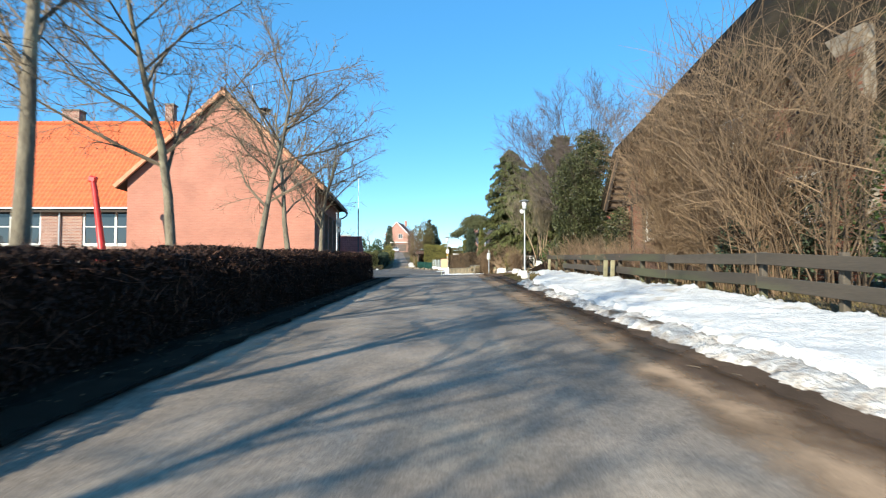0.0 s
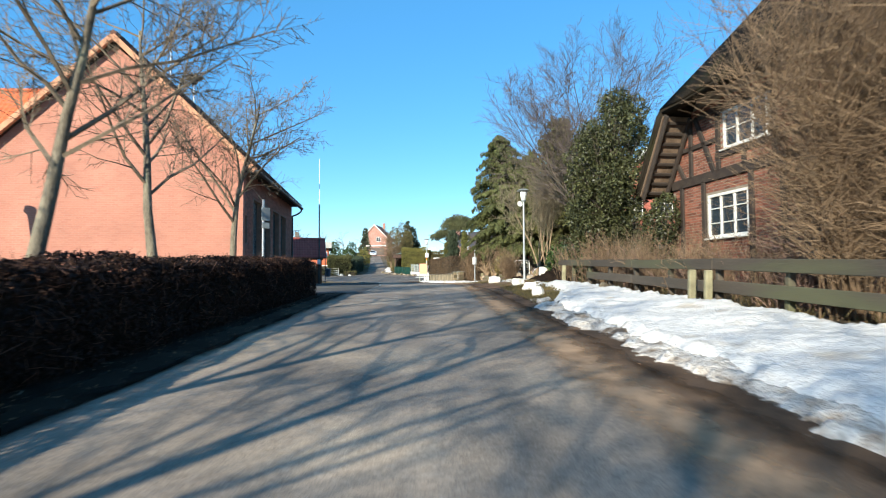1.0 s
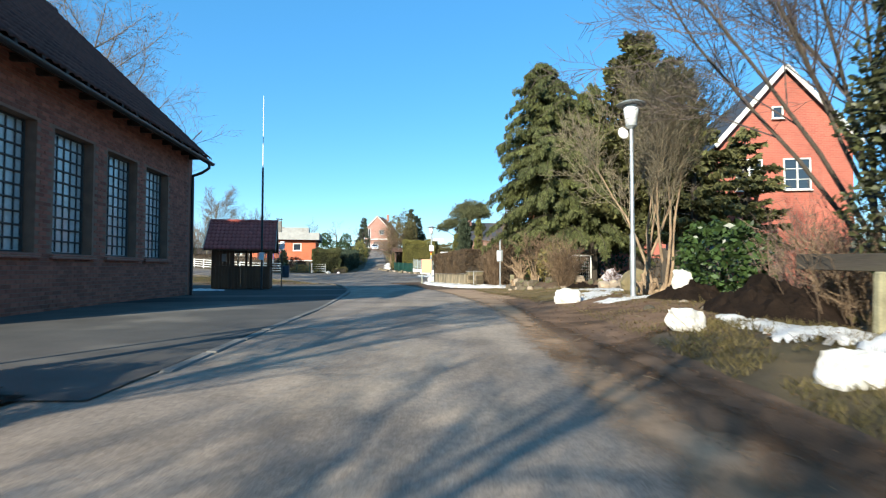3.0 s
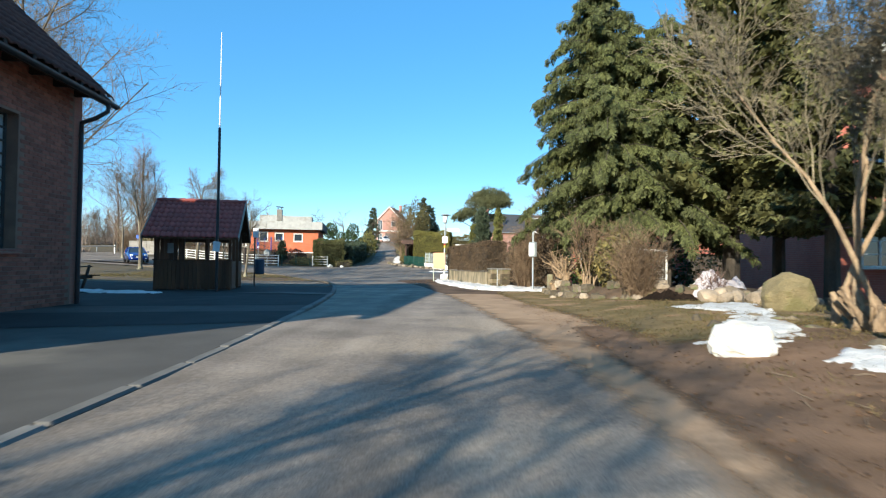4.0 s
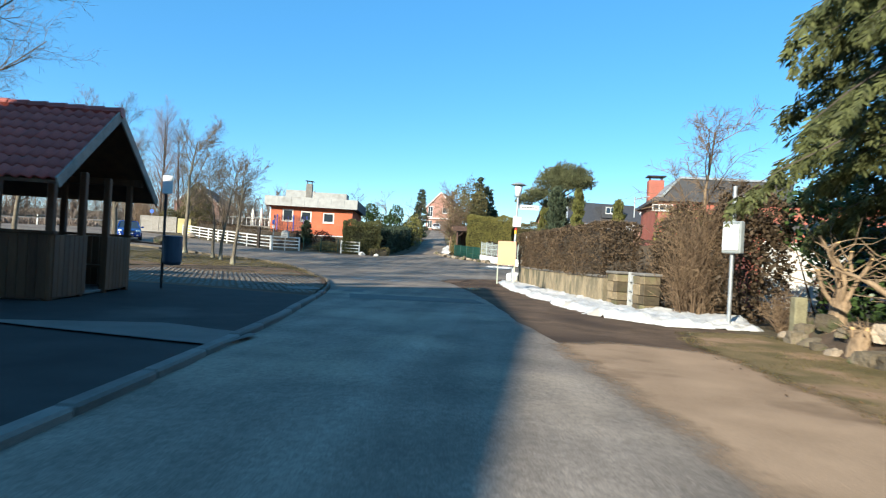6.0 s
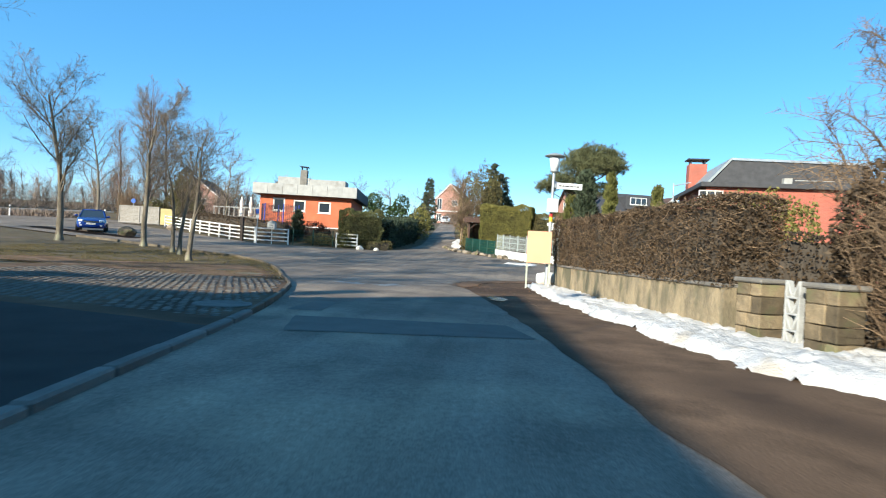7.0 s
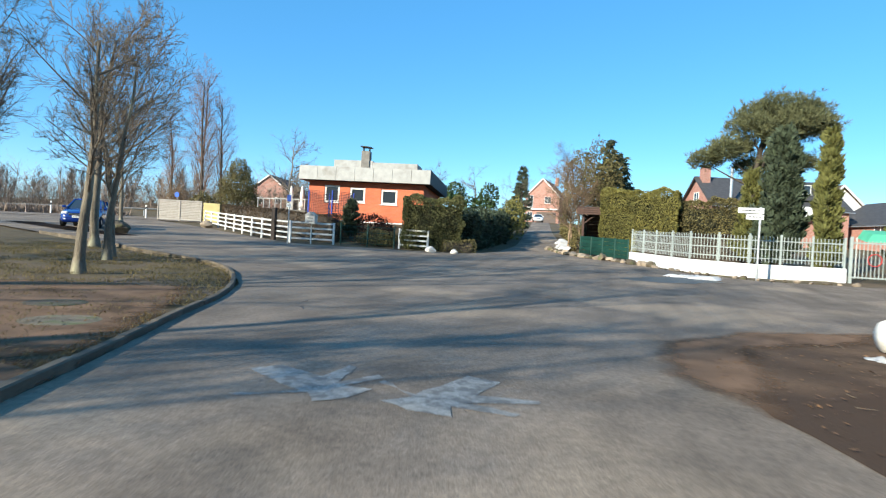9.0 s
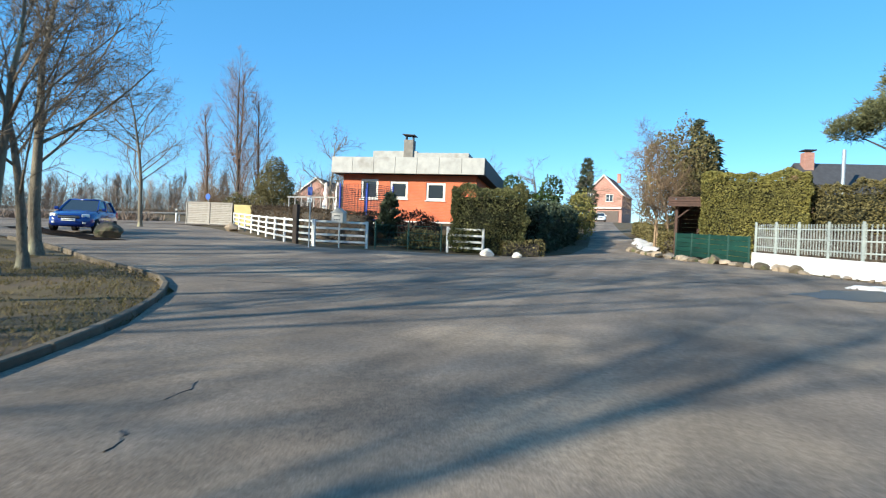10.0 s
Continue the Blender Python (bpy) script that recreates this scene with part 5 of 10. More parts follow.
    bm = bmesh.new()
    ring = [(0.085 * math.cos(a), 0.085 * math.sin(a)) for a in np.linspace(math.pi, 2 * math.pi, 8)]
    a = [bm.verts.new((gx + x - o.x, -0.35, gzz + z - o.z)) for x, z in ring]
    b = [bm.verts.new((gx + x - o.x, HY1 - HY0 + 0.35, gzz + z - o.z)) for x, z in ring]
    for k in range(7):
        bm.faces.new((a[k], a[k + 1], b[k + 1], b[k]))
    bm.faces.new(a)
    bm.faces.new(b)
    part("gutter", bm, STEEL_DARK, hall)
    T = Tubes()
    ey = HY1 - HY0 - 0.12
    T.add([(gx - o.x, ey + 0.1, gzz - o.z - 0.05), (gx - o.x, ey + 0.1, gzz - o.z - 0.22), (gx - o.x - 0.2, ey, gzz - o.z - 0.4), (0.07, ey - 0.02, gzz - o.z - 0.52), (0.07, ey - 0.02, gzz - o.z - 0.8), (0.07, ey - 0.02, 0.0)], [0.05] * 6, 8)
    T.ob("downpipe", STEEL_DARK, hall, smooth=True)
    for k in range(16):
        boxpart("rafter_end", (0.62, 0.09, 0.14), (0.25, 0.3 + k * (HY1 - HY0 - 0.6) / 15, gzz - o.z + 0.08), WOOD_DARK, hall, bevel=0.01)
    # siren and mast on the ridge
    s = new("siren")
    s.parent = hall
    s.matrix_basis = pose(mid - HX1 - 0.1, 9.15, HPEAK - HB)
    rodpart("pole", (0, 0, -0.3), (0, 0, 1.55), 0.035, GALV, s)
    part("horn", lathe(bmesh.new(), [(0.06, 1.35), (0.16, 1.45), (0.2, 1.62), (0.34, 1.66), (0.48, 1.78), (0.2, 1.9), (0.03, 1.93)], 20), STEEL_DARK, s, "dark mushroom-shaped siren head")
    rodpart("mast", (mid - HX1 + 0.1, 5.2, HPEAK - HB), (mid - HX1 + 0.1, 5.2, HPEAK - HB + 2.2), 0.025, GALV, hall)


BRICK_SIDE = masonry("hall_side_brick", ((0.33, 0.13, 0.085), (0.25, 0.095, 0.065)), (0.3, 0.2, 0.15), axis="xy", bump=0.9)
TILE_VERGE = M("verge_tile", (0.6, 0.3, 0.17), 0.8, (0.45, 0.21, 0.12), 3, 40, 0.3, 0.006)
build_hall()
hall.rotation_euler = (0, 0, radians(4.45))
WY0, WYM, WY1, WX0 = 31.0, 35.66, 40.32, -48.0
WEAVE, WPEAK = 4.9, 10.5
wing = thing("school_wing", HX0, WY0, HB, "long brick school wing with a bright orange-red pantile roof", "building")


def build_wing():
    o = Vector((HX0, WY0, HB))
    L = HX0 - WX0
    wins = [(1.25, 4.0), (6.3, 8.9), (10.6, 12.8), (15, 17.5), (20, 22.5)]
    z0, z1 = 1.75, 3.85
    holes = [(L - b, L - a, z0, z1) for a, b in wins]
    bm = wall_with_holes(bmesh.new(), L, WEAVE - HB, 0.36, holes)
    w = part("front_wall", bm, BRICK_WING, wing)
    w.matrix_basis = pose(-L, 0, 0)
    for a, b in wins:
        window_unit(wing, b - a, z1 - z0, (-(a + b) / 2, 0.1, (z0 + z1) / 2), 0, 3, 2, WHITE_PAINT, bar=0.09, frame_w=0.12)
        boxpart("lintel", (b - a + 0.3, 0.05, 0.24), (-(a + b) / 2, -0.03, z1 + 0.14), WHITE_PAINT, wing, bevel=0.01)
    bm = wall_with_holes(bmesh.new(), L, WEAVE - HB, 0.36, [])
    w = part("rear_wall", bm, BRICK_WING, wing)
    w.matrix_basis = pose(-L, WY1 - WY0 - 0.36, 0)
    for x in (WX0, HX0 - 0.3):
        out = [(x, WY0 + 0.36, HB), (x, WY1 - 0.36, HB), (x, WY1 - 0.36, WEAVE), (x, WYM, WPEAK - 0.2), (x, WY0 + 0.36, WEAVE)]
        part("end_wall", prism(bmesh.new(), [Vector(p) - o for p in out], (0.3, 0, 0)), BRICK_WING, wing)
    rise = (WPEAK - WEAVE) / (WYM - WY0)
    for sgn in (-1, 1):
        low = Vector((WX0 - 0.2, WYM + sgn * (WYM - WY0 + 0.4), WEAVE - 0.4 * rise + 0.1))
        top = Vector((WX0 - 0.2, WYM, WPEAK + 0.1))
        Lr = HX0 - low.x
        part("roof", prism(bmesh.new(), [low - o, top - o, top - o - Vector((0, 0, 0.22)), low - o - Vector((0, 0, 0.18))], (Lr, 0, 0)), WOOD_DARK, wing)
        up = (top - low).normalized()
        along = Vector((1, 0, 0)) if sgn < 0 else Vector((-1, 0, 0))
        start = low if sgn < 0 else low + Vector((Lr, 0, 0))
        n = int(Lr / 0.25)
        tile_slope(wing, start - o + Vector((0, 0, 0.03)), along, up, n, int((top - low).length / 0.35), Lr / n, 0.35, TILE_RED, "pantile", curve=0.05, limit=0)
    bm = bmesh.new()
    for k in range(int((HX0 - WX0) / 0.38)):
        rod(bm, (-L - 0.2 + k * 0.38, WYM - WY0, WPEAK + 0.12 - HB), (-L + 0.2 + k * 0.38, WYM - WY0, WPEAK + 0.14 - HB), 0.12, 0.14, 8)
    tagged(part("ridge_capping", bm, TILE_RED, wing), kind="stuff")
    bm = bmesh.new()
    block(bm, (L, 0.12, 0.12), (-L / 2, -0.46, WEAVE - HB - 0.34), bevel=0.03)
    part("gutter", bm, GALV, wing)
    rodpart("downpipe", (-5.2, -0.1, 0), (-5.2, -0.1, WEAVE - HB - 0.35), 0.05, GALV, wing)
    for cx, cw, cd, ch in ((-7.9, 1.1, 0.7, 1.6), (-1.6, 0.55, 0.5, 2.0)):
        c = new("chimney")
        c.parent = wing
        c.matrix_basis = pose(cx, WYM - WY0 + 0.3, WPEAK - HB)
        boxpart("chimney_shaft", (cw, cd, ch), (0, 0, ch / 2 - 0.7), BRICK_WING, c, bevel=0.015)
        boxpart("cap", (cw + 0.12, cd + 0.12, 0.12), (0, 0, ch - 0.64), CONCRETE, c, bevel=0.02)
        boxpart("flashing", (cw + 0.3, cd + 0.25, 0.12), (0, -0.1, -0.3), GALV, c, bevel=0.02)


build_wing()

# ---- thatched timber-framed house ----
FX = 9.28                                  # face of the gable wall
FYC, FHALF = 19.3, 6.9                     # middle of the gable and half its width
FB = gz(9, 22) - 0.05
farm = thing("thatched_house", FX, FYC, FB, "old timber-framed brick house with a mossy thatched half-hip roof", "house", rz=6)


def build_farm():
    o = Vector((FX, FYC, FB))
    eave_z, slope = 4.05, 1.5
    ridge_z = eave_z + slope * (FHALF + 0.3)
    hip_z, hipslope = 6.45, 1.2
    kw = FHALF + 0.3 - (hip_z - eave_z) / slope
    # brick infill wall with window holes
    wins = [(22.1, 23.9, 2.42, 3.7), (21.3, 23.1, 4.92, 6.02), (17.2, 19.2, 4.92, 6.02), (17.6, 19.4, 2.42, 3.7), (14.2, 16.0, 2.42, 3.7)]
    y_low = FYC - FHALF + 0.45
    length = 2 * (FHALF - 0.45)
    holes = [(a - y_low, b - y_low, z0 - FB, z1 - FB) for a, b, z0, z1 in wins]
    top = hip_z + 0.5 - FB
    bm = wall_with_holes(bmesh.new(), length, top, 0.3, holes)
    w = part("gable_wall", bm, MORTAR_FARM, farm, "red brick infill between dark timbers")
    w.matrix_basis = Matrix.Translation((0, y_low - FYC, 0)) @ pose(0, 0, 0, 0, 0, 90) @ Matrix.Diagonal((1, -1, 1, 1))
    brick_face(farm, Matrix.Translation((0, length + y_low - FYC, 0)) @ pose(0, 0, 0, 0, 0, -90), length, top - 0.5, [(length - b, length - a, c, d) for a, b, c, d in holes], FARM_PIECE, FARM_REST, (2.5, 3.6), 62)
    for a, b, z0, z1 in wins:
        window_unit(farm, b - a, z1 - z0, (0.03, (a + b) / 2 - FYC, (z0 + z1) / 2 - FB), -90, 3, 3 if z0 < 3 else 2, WHITE_PAINT, bar=0.045, frame_w=0.08)
    # timbers
    def beam(y0, z0, y1, z1, wd=0.17):
        p, q = Vector((-0.02, y0 - FYC, z0 - FB)), Vector((-0.02, y1 - FYC, z1 - FB))
        d = q - p
        bm = block(bmesh.new(), (0.1, wd, d.length + wd * 0.3), (0, 0, 0), bevel=0.015)
        bmesh.ops.transform(bm, matrix=Matrix.Translation((p + q) / 2) @ Matrix.Rotation(math.atan2(-d.y, d.z), 4, "X"), verts=bm.verts)
        part("timber", bm, WOOD_DARK, farm)
    y1, y0 = FYC + FHALF - 0.5, FYC - FHALF + 0.5
    beam(y0, 4.25, y1, 4.25, 0.3)
    beam(y0, 4.78, 23.4, 4.78, 0.16)
    beam(23.4, 5.28, 25.6, 5.28, 0.15)
    beam(y0, 6.16, y1 - 1.5, 6.16, 0.2)
    for y in (13.0, 14.05, 16.2, 17.45, 19.55, 20.8, 21.95, 24.05, 25.2):
        beam(y, 0.6, y, 4.15, 0.18)
    for y in (13.6, 14.9, 16.2, 17.1, 19.3, 20.2, 21.03, 23.3, 24.66):
        beam(y, 4.35, y, 6.2, 0.17)
    beam(22.2, 4.35, 22.2, 4.75, 0.15)
    beam(24.4, 6.15, 23.5, 4.35, 0.16)
    beam(25.6, 5.2, 25.0, 4.35, 0.15)
    beam(26.2, 4.4, 24.9, 6.15, 0.16)
    # side walls and back
    for sgn in (-1, 1):
        boxpart("side_wall", (11.6, 0.3, 3.4), (6.2, sgn * (FHALF - 0.6), 1.7), BRICK_TIMBER, farm, bevel=0.01)
    # thatch: two long slopes and the half-hip in front, thick with a rounded edge
    xo = -1.05
    th = 0.3
    R = Vector((xo + (ridge_z - hip_z) / hipslope, 0, ridge_z - FB))
    far = 13.0
    for sgn in (1, -1):
        e0 = Vector((xo, sgn * (FHALF + 0.3), eave_z - FB))
        k0 = Vector((xo, sgn * kw, hip_z - FB))
        e1 = Vector((far, sgn * (FHALF + 0.3), eave_z - FB))
        r1 = Vector((far, 0, ridge_z - FB))
        nrm = Vector((0, sgn * slope, 1)).normalized()
        bm = bmesh.new()
        a = [bm.verts.new(p) for p in (e0, e1, r1, R, k0)]
        b = [bm.verts.new(p - nrm * th) for p in (e0, e1, r1, R, k0)]
        bm.faces.new(a)
        bm.faces.new(b)
        for i in range(5):
            bm.faces.new((a[i], a[(i + 1) % 5], b[(i + 1) % 5], b[i]))
        bmesh.ops.bevel(bm, geom=list(bm.edges), offset=0.08, segments=2, affect="EDGES")
        bmesh.ops.triangulate(bm, faces=bm.faces)
        for _ in range(3):
            long = [e for e in bm.edges if e.calc_length() > 0.8]
            if long:
                bmesh.ops.subdivide_edges(bm, edges=long, cuts=1)
        bmesh.ops.triangulate(bm, faces=bm.faces)
        for v in bm.verts:
            v.co += nrm * 0.06 * noise.noise(v.co * 1.5) + nrm * 0.03 * noise.noise(v.co * 5)
        part("thatch_slope", bm, THATCH, farm, smooth=True)
    nrm = Vector((-hipslope, 0, 1)).normalized()
    bm = bmesh.new()
    tri = [Vector((xo, kw, hip_z - FB)), R, Vector((xo, -kw, hip_z - FB))]
    a = [bm.verts.new(p + nrm * 0.03) for p in tri]
    b = [bm.verts.new(p - nrm * th) for p in tri]
    bm.faces.new(a)
    bm.faces.new(b)
    for i in range(3):
        bm.faces.new((a[i], a[(i + 1) % 3], b[(i + 1) % 3], b[i]))
    bmesh.ops.bevel(bm, geom=list(bm.edges), offset=0.08, segments=2, affect="EDGES")
    bmesh.ops.triangulate(bm, faces=bm.faces)
    for _ in range(3):
        long = [e for e in bm.edges if e.calc_length() > 0.8]
        if long:
            bmesh.ops.subdivide_edges(bm, edges=long, cuts=1)
    bmesh.ops.triangulate(bm, faces=bm.faces)
    for v in bm.verts:
        v.co += nrm * 0.06 * noise.noise(v.co * 1.5) + nrm * 0.03 * noise.noise(v.co * 5)
    part("thatch_hip", bm, THATCH, farm, smooth=True)
    # bargeboard, inner rafter, battens and the reeds seen between them, under the overhang
    for sgn in (1, -1):
        nrm = Vector((0, sgn * slope, 1)).normalized()
        p, q = Vector((0, sgn * (FHALF + 0.2), eave_z - FB + 0.1)), Vector((0, sgn * (kw - 0.05), hip_z - FB))
        d = q - p
        turn = Matrix.Rotation(math.atan2(-d.y, d.z), 4, "X")

        def along(name, size, x, f, down, mat, label=""):
            bm = block(bmesh.new(), size, (0, 0, 0), bevel=0.012)
            c = p.lerp(q, f) - nrm * down
            bmesh.ops.transform(bm, matrix=Matrix.Translation((x, c.y, c.z)) @ turn, verts=bm.verts)
            part(name, bm, mat, farm, label)
        along("reed_soffit", (-xo - 0.1, 0.04, d.length), xo / 2, 0.5, th + 0.03, REED, "tan reed ends under the roof")
        along("bargeboard", (0.07, 0.24, d.length + 0.1), xo + 0.14, 0.5, th + 0.1, WOOD_BARGE, "weathered dark bargeboard")
        along("rafter", (0.1, 0.14, d.length), -0.12, 0.5, th + 0.13, WOOD_DARK)
        for k in range(8):
            along("batten", (-xo - 0.2, 0.07, 0.1), xo / 2 + 0.03, (k + 0.45) / 8, th + 0.085, WOOD_DARK)


REED = M("old_reed", (0.24, 0.16, 0.105), 0.95, (0.095, 0.064, 0.042), 3, 60, 1.0, 0.03, stretch=(1, 0.2, 0.2), third=(0.09, 0.06, 0.04), third_scale=2.5, third_at=0.55)
WOOD_BARGE = M("grey_bargeboard", (0.058, 0.043, 0.032), 0.9, (0.028, 0.021, 0.016), 4, 50, 0.9, 0.02)
build_farm()

# ---- more houses ----


def gable_house(name, x, y, rz, w, d, eave, peak, wall, roof_mat, label, wins=(), over=0.3, verge=None, ground_z=None, side_wins=()):
    """A gabled house: the gable faces -y before turning. wins: (x, z, width, height, lights, rows) on the gable."""
    h = thing(name, x, y, gz(x, y) if ground_z is None else ground_z, label, "house", rz=rz)
    t = 0.3
    out = [(-w / 2, 0, -0.5), (w / 2, 0, -0.5), (w / 2, 0, eave), (0, 0, peak - 0.1), (-w / 2, 0, eave)]
    part("front_wall", prism(bmesh.new(), out, (0, t, 0)), wall, h)
    part("rear_wall", prism(bmesh.new(), [(a, d - t, c) for a, _, c in out], (0, t, 0)), wall, h)
    for s in (-1, 1):
        boxpart("side_wall", (t, d - 2 * t, eave + 0.5), (s * (w / 2 - t / 2), d / 2, eave / 2 - 0.25), wall, h, bevel=0)
    rise = (peak - eave) / (w / 2)
    for s in (-1, 1):
        low, top = Vector((s * (w / 2 + over), -over, eave - rise * over)), Vector((0, -over, peak))
        part("roof", prism(bmesh.new(), [low, top, top + Vector((0, 0, 0.16)), low + Vector((0, 0, 0.16))], (0, d + 2 * over, 0)), roof_mat, h)
        c, L = (low + top) / 2, (top - low).length
        bm = block(bmesh.new(), (L, 0.05, 0.22), (c.x, -over - 0.02, c.z + 0.05), (0, s * math.degrees(math.atan(rise)), 0), 0.01)
        part("verge_board", bm, verge or WHITE_PAINT, h)
        boxpart("gutter", (0.12, d + 2 * over, 0.1), (s * (w / 2 + over + 0.06), d / 2, eave - rise * over + 0.02), GALV, h, bevel=0.03)
    for (a, z, ww, hh, l, r) in wins:
        window_unit(h, ww, hh, (a, -0.02, z), 0, l, r)
    for (b, z, ww, hh, l, r) in side_wins:
        window_unit(h, ww, hh, (-w / 2 - 0.02, b, z), -90, l, r)
    return h


gable_house("red_brick_house", 17.3, 47.5, -10, 5.8, 11, 7.1, 10.5, BRICK_RED, SLATE, "red brick gabled house behind the conifers",
                        [(-1.6, 5.45, 1.2, 1.5, 2, 3), (0.5, 5.45, 1.2, 1.5, 2, 3), (-0.3, 8.4, 0.5, 0.6, 1, 1), (-1.6, 1.8, 1.2, 1.4, 2, 3)])
far_house = gable_house("lane_house", -14.8, 180, -8, 7.4, 10, 5.6, 9.4, BRICK_FAR, M("red_brown_roof", (0.3, 0.12, 0.08), 0.8, (0.2, 0.085, 0.06), 3, 30, 0.3), "brown brick house at the end of the lane",
                        [(-2.6, 4.6, 1.2, 2.6, 2, 2), (1.2, 4.9, 1.4, 1.4, 2, 2), (-2.6, 1.4, 1.2, 1.8, 2, 2)], ground_z=7.3)
boxpart("garage_door", (4.2, 0.12, 2.3), (1.0, -0.06, 1.15), M("brown_garage_door", (0.12, 0.09, 0.075), 0.7, (0.09, 0.065, 0.055), 4, 40, 0.2), far_house, bevel=0.02)
boxpart("balcony_band", (6.6, 0.4, 0.3), (0.3, -0.3, 2.9), WHITE_PAINT, far_house, bevel=0.02)
boxpart("chimney", (0.7, 0.6, 1.9), (2.0, 4.5, 9.3), BRICK_FAR, far_house, bevel=0.02)


def flat_house():
    """The single-storey orange house with a deep pale fascia."""
    x0, x1, y0, d = -22.1, -14.3, 93.2, 9.0
    b = gz(-18, 93)
    h = thing("orange_bungalow", (x0 + x1) / 2, y0, b, "orange brick bungalow with a flat roof and deep pale fascia", "house", rz=9)
    w = x1 - x0
    top = 5.45 - b
    wins = [(-2.3, 4.62 - b, 1.05, 1.15), (-0.55, 4.6 - b, 1.05, 1.0), (1.6, 4.55 - b, 1.1, 1.0)]
    holes = [(a + w / 2 - ww / 2, a + w / 2 + ww / 2, z - hh / 2, z + hh / 2) for a, z, ww, hh in wins]
    bm = wall_with_holes(bmesh.new(), w, top, 0.3, holes)
    wl = part("front_wall", bm, BRICK_ORANGE, h)
    wl.matrix_basis = pose(-w / 2, 0, 0)
    for s in (-1, 1):
        boxpart("side_wall", (0.3, d, top + 0.6), (s * (w / 2 - 0.15), d / 2 + 0.3, top / 2 - 0.3), BRICK_ORANGE, h, bevel=0)
    boxpart("rear_wall", (w, 0.3, top), (0, d + 0.4, top / 2), BRICK_ORANGE, h, bevel=0)
    boxpart("plinth", (w + 0.06, 0.1, 1.0), (0, -0.02, -0.45), WHITE_RENDER, h, bevel=0.01)
    for a, z, ww, hh in wins:
        window_unit(h, ww, hh, (a, 0.08, z), 0, 1, 1, frame_w=0.13)
    n = 7
    for k in range(n):
        boxpart("fascia_panel", ((w + 1.0) / n - 0.012, 0.12, 0.92), (-(w + 1.0) / 2 + (w + 1.0) * (k + 0.5) / n, -0.6, top + 0.46), FASCIA, h, (-4, 0, 0), 0.008)
    for s in (-1, 1):
        boxpart("side_fascia", (0.12, d + 1.2, 0.92), (s * (w / 2 + 0.46), d / 2 + 0.02, top + 0.46), FASCIA if s < 0 else SLATE, h, bevel=0.01)
    boxpart("flat_roof", (w + 0.8, d + 1.1, 0.5), (0, d / 2, top + 0.3), SLATE, h, bevel=0.01)
    boxpart("roof_box", (2.9, 2.2, 0.9), (-1.9, 4.5, top + 1.5), FASCIA, h, bevel=0.02)
    boxpart("roof_box", (3.3, 2.2, 0.8), (1.2, 4.5, top + 1.45), FASCIA, h, bevel=0.02)
    c = new("chimney")
    c.parent = h
    c.matrix_basis = pose(-1.0, 3.6, top + 0.85)
    boxpart("chimney_shaft", (0.62, 0.6, 2.4), (0, 0, 0.6), CONCRETE, c, bevel=0.02)
    for s in (-1, 1):
        boxpart("cowl_leg", (0.05, 0.4, 0.3), (s * 0.22, 0, 1.9), STEEL_DARK, c, bevel=0.005)
    boxpart("cowl", (0.8, 0.75, 0.06), (0, 0, 2.1), STEEL_DARK, c, (0, 4, 0), 0.01)
    return h


flat_house()

# ---- kerb, setts, road paint ----


def along_line(points, step):
    """Places and headings every so far along a line."""
    p = np.array(polyline(points, 0.05))
    seg = np.hypot(*np.diff(p, axis=0).T)
    cum = np.concatenate([[0], np.cumsum(seg)])
    out = []
    for s in np.arange(step / 2, cum[-1], step):
        x, y = np.interp(s, cum, p[:, 0]), np.interp(s, cum, p[:, 1])
        x2, y2 = np.interp(s + 0.1, cum, p[:, 0]), np.interp(s + 0.1, cum, p[:, 1])
        x1, y1 = np.interp(s - 0.1, cum, p[:, 0]), np.interp(s - 0.1, cum, p[:, 1])
        out.append((float(x), float(y), math.degrees(math.atan2(y2 - y1, x2 - x1))))
    return out


def shared_block(name, size, mat, bevel=0.015):
    bm = block(bmesh.new(), size, bevel=bevel)
    me = bpy.data.meshes.new(name)
    bm.to_mesh(me)
    bm.free()
    me.materials.append(mat)
    return me


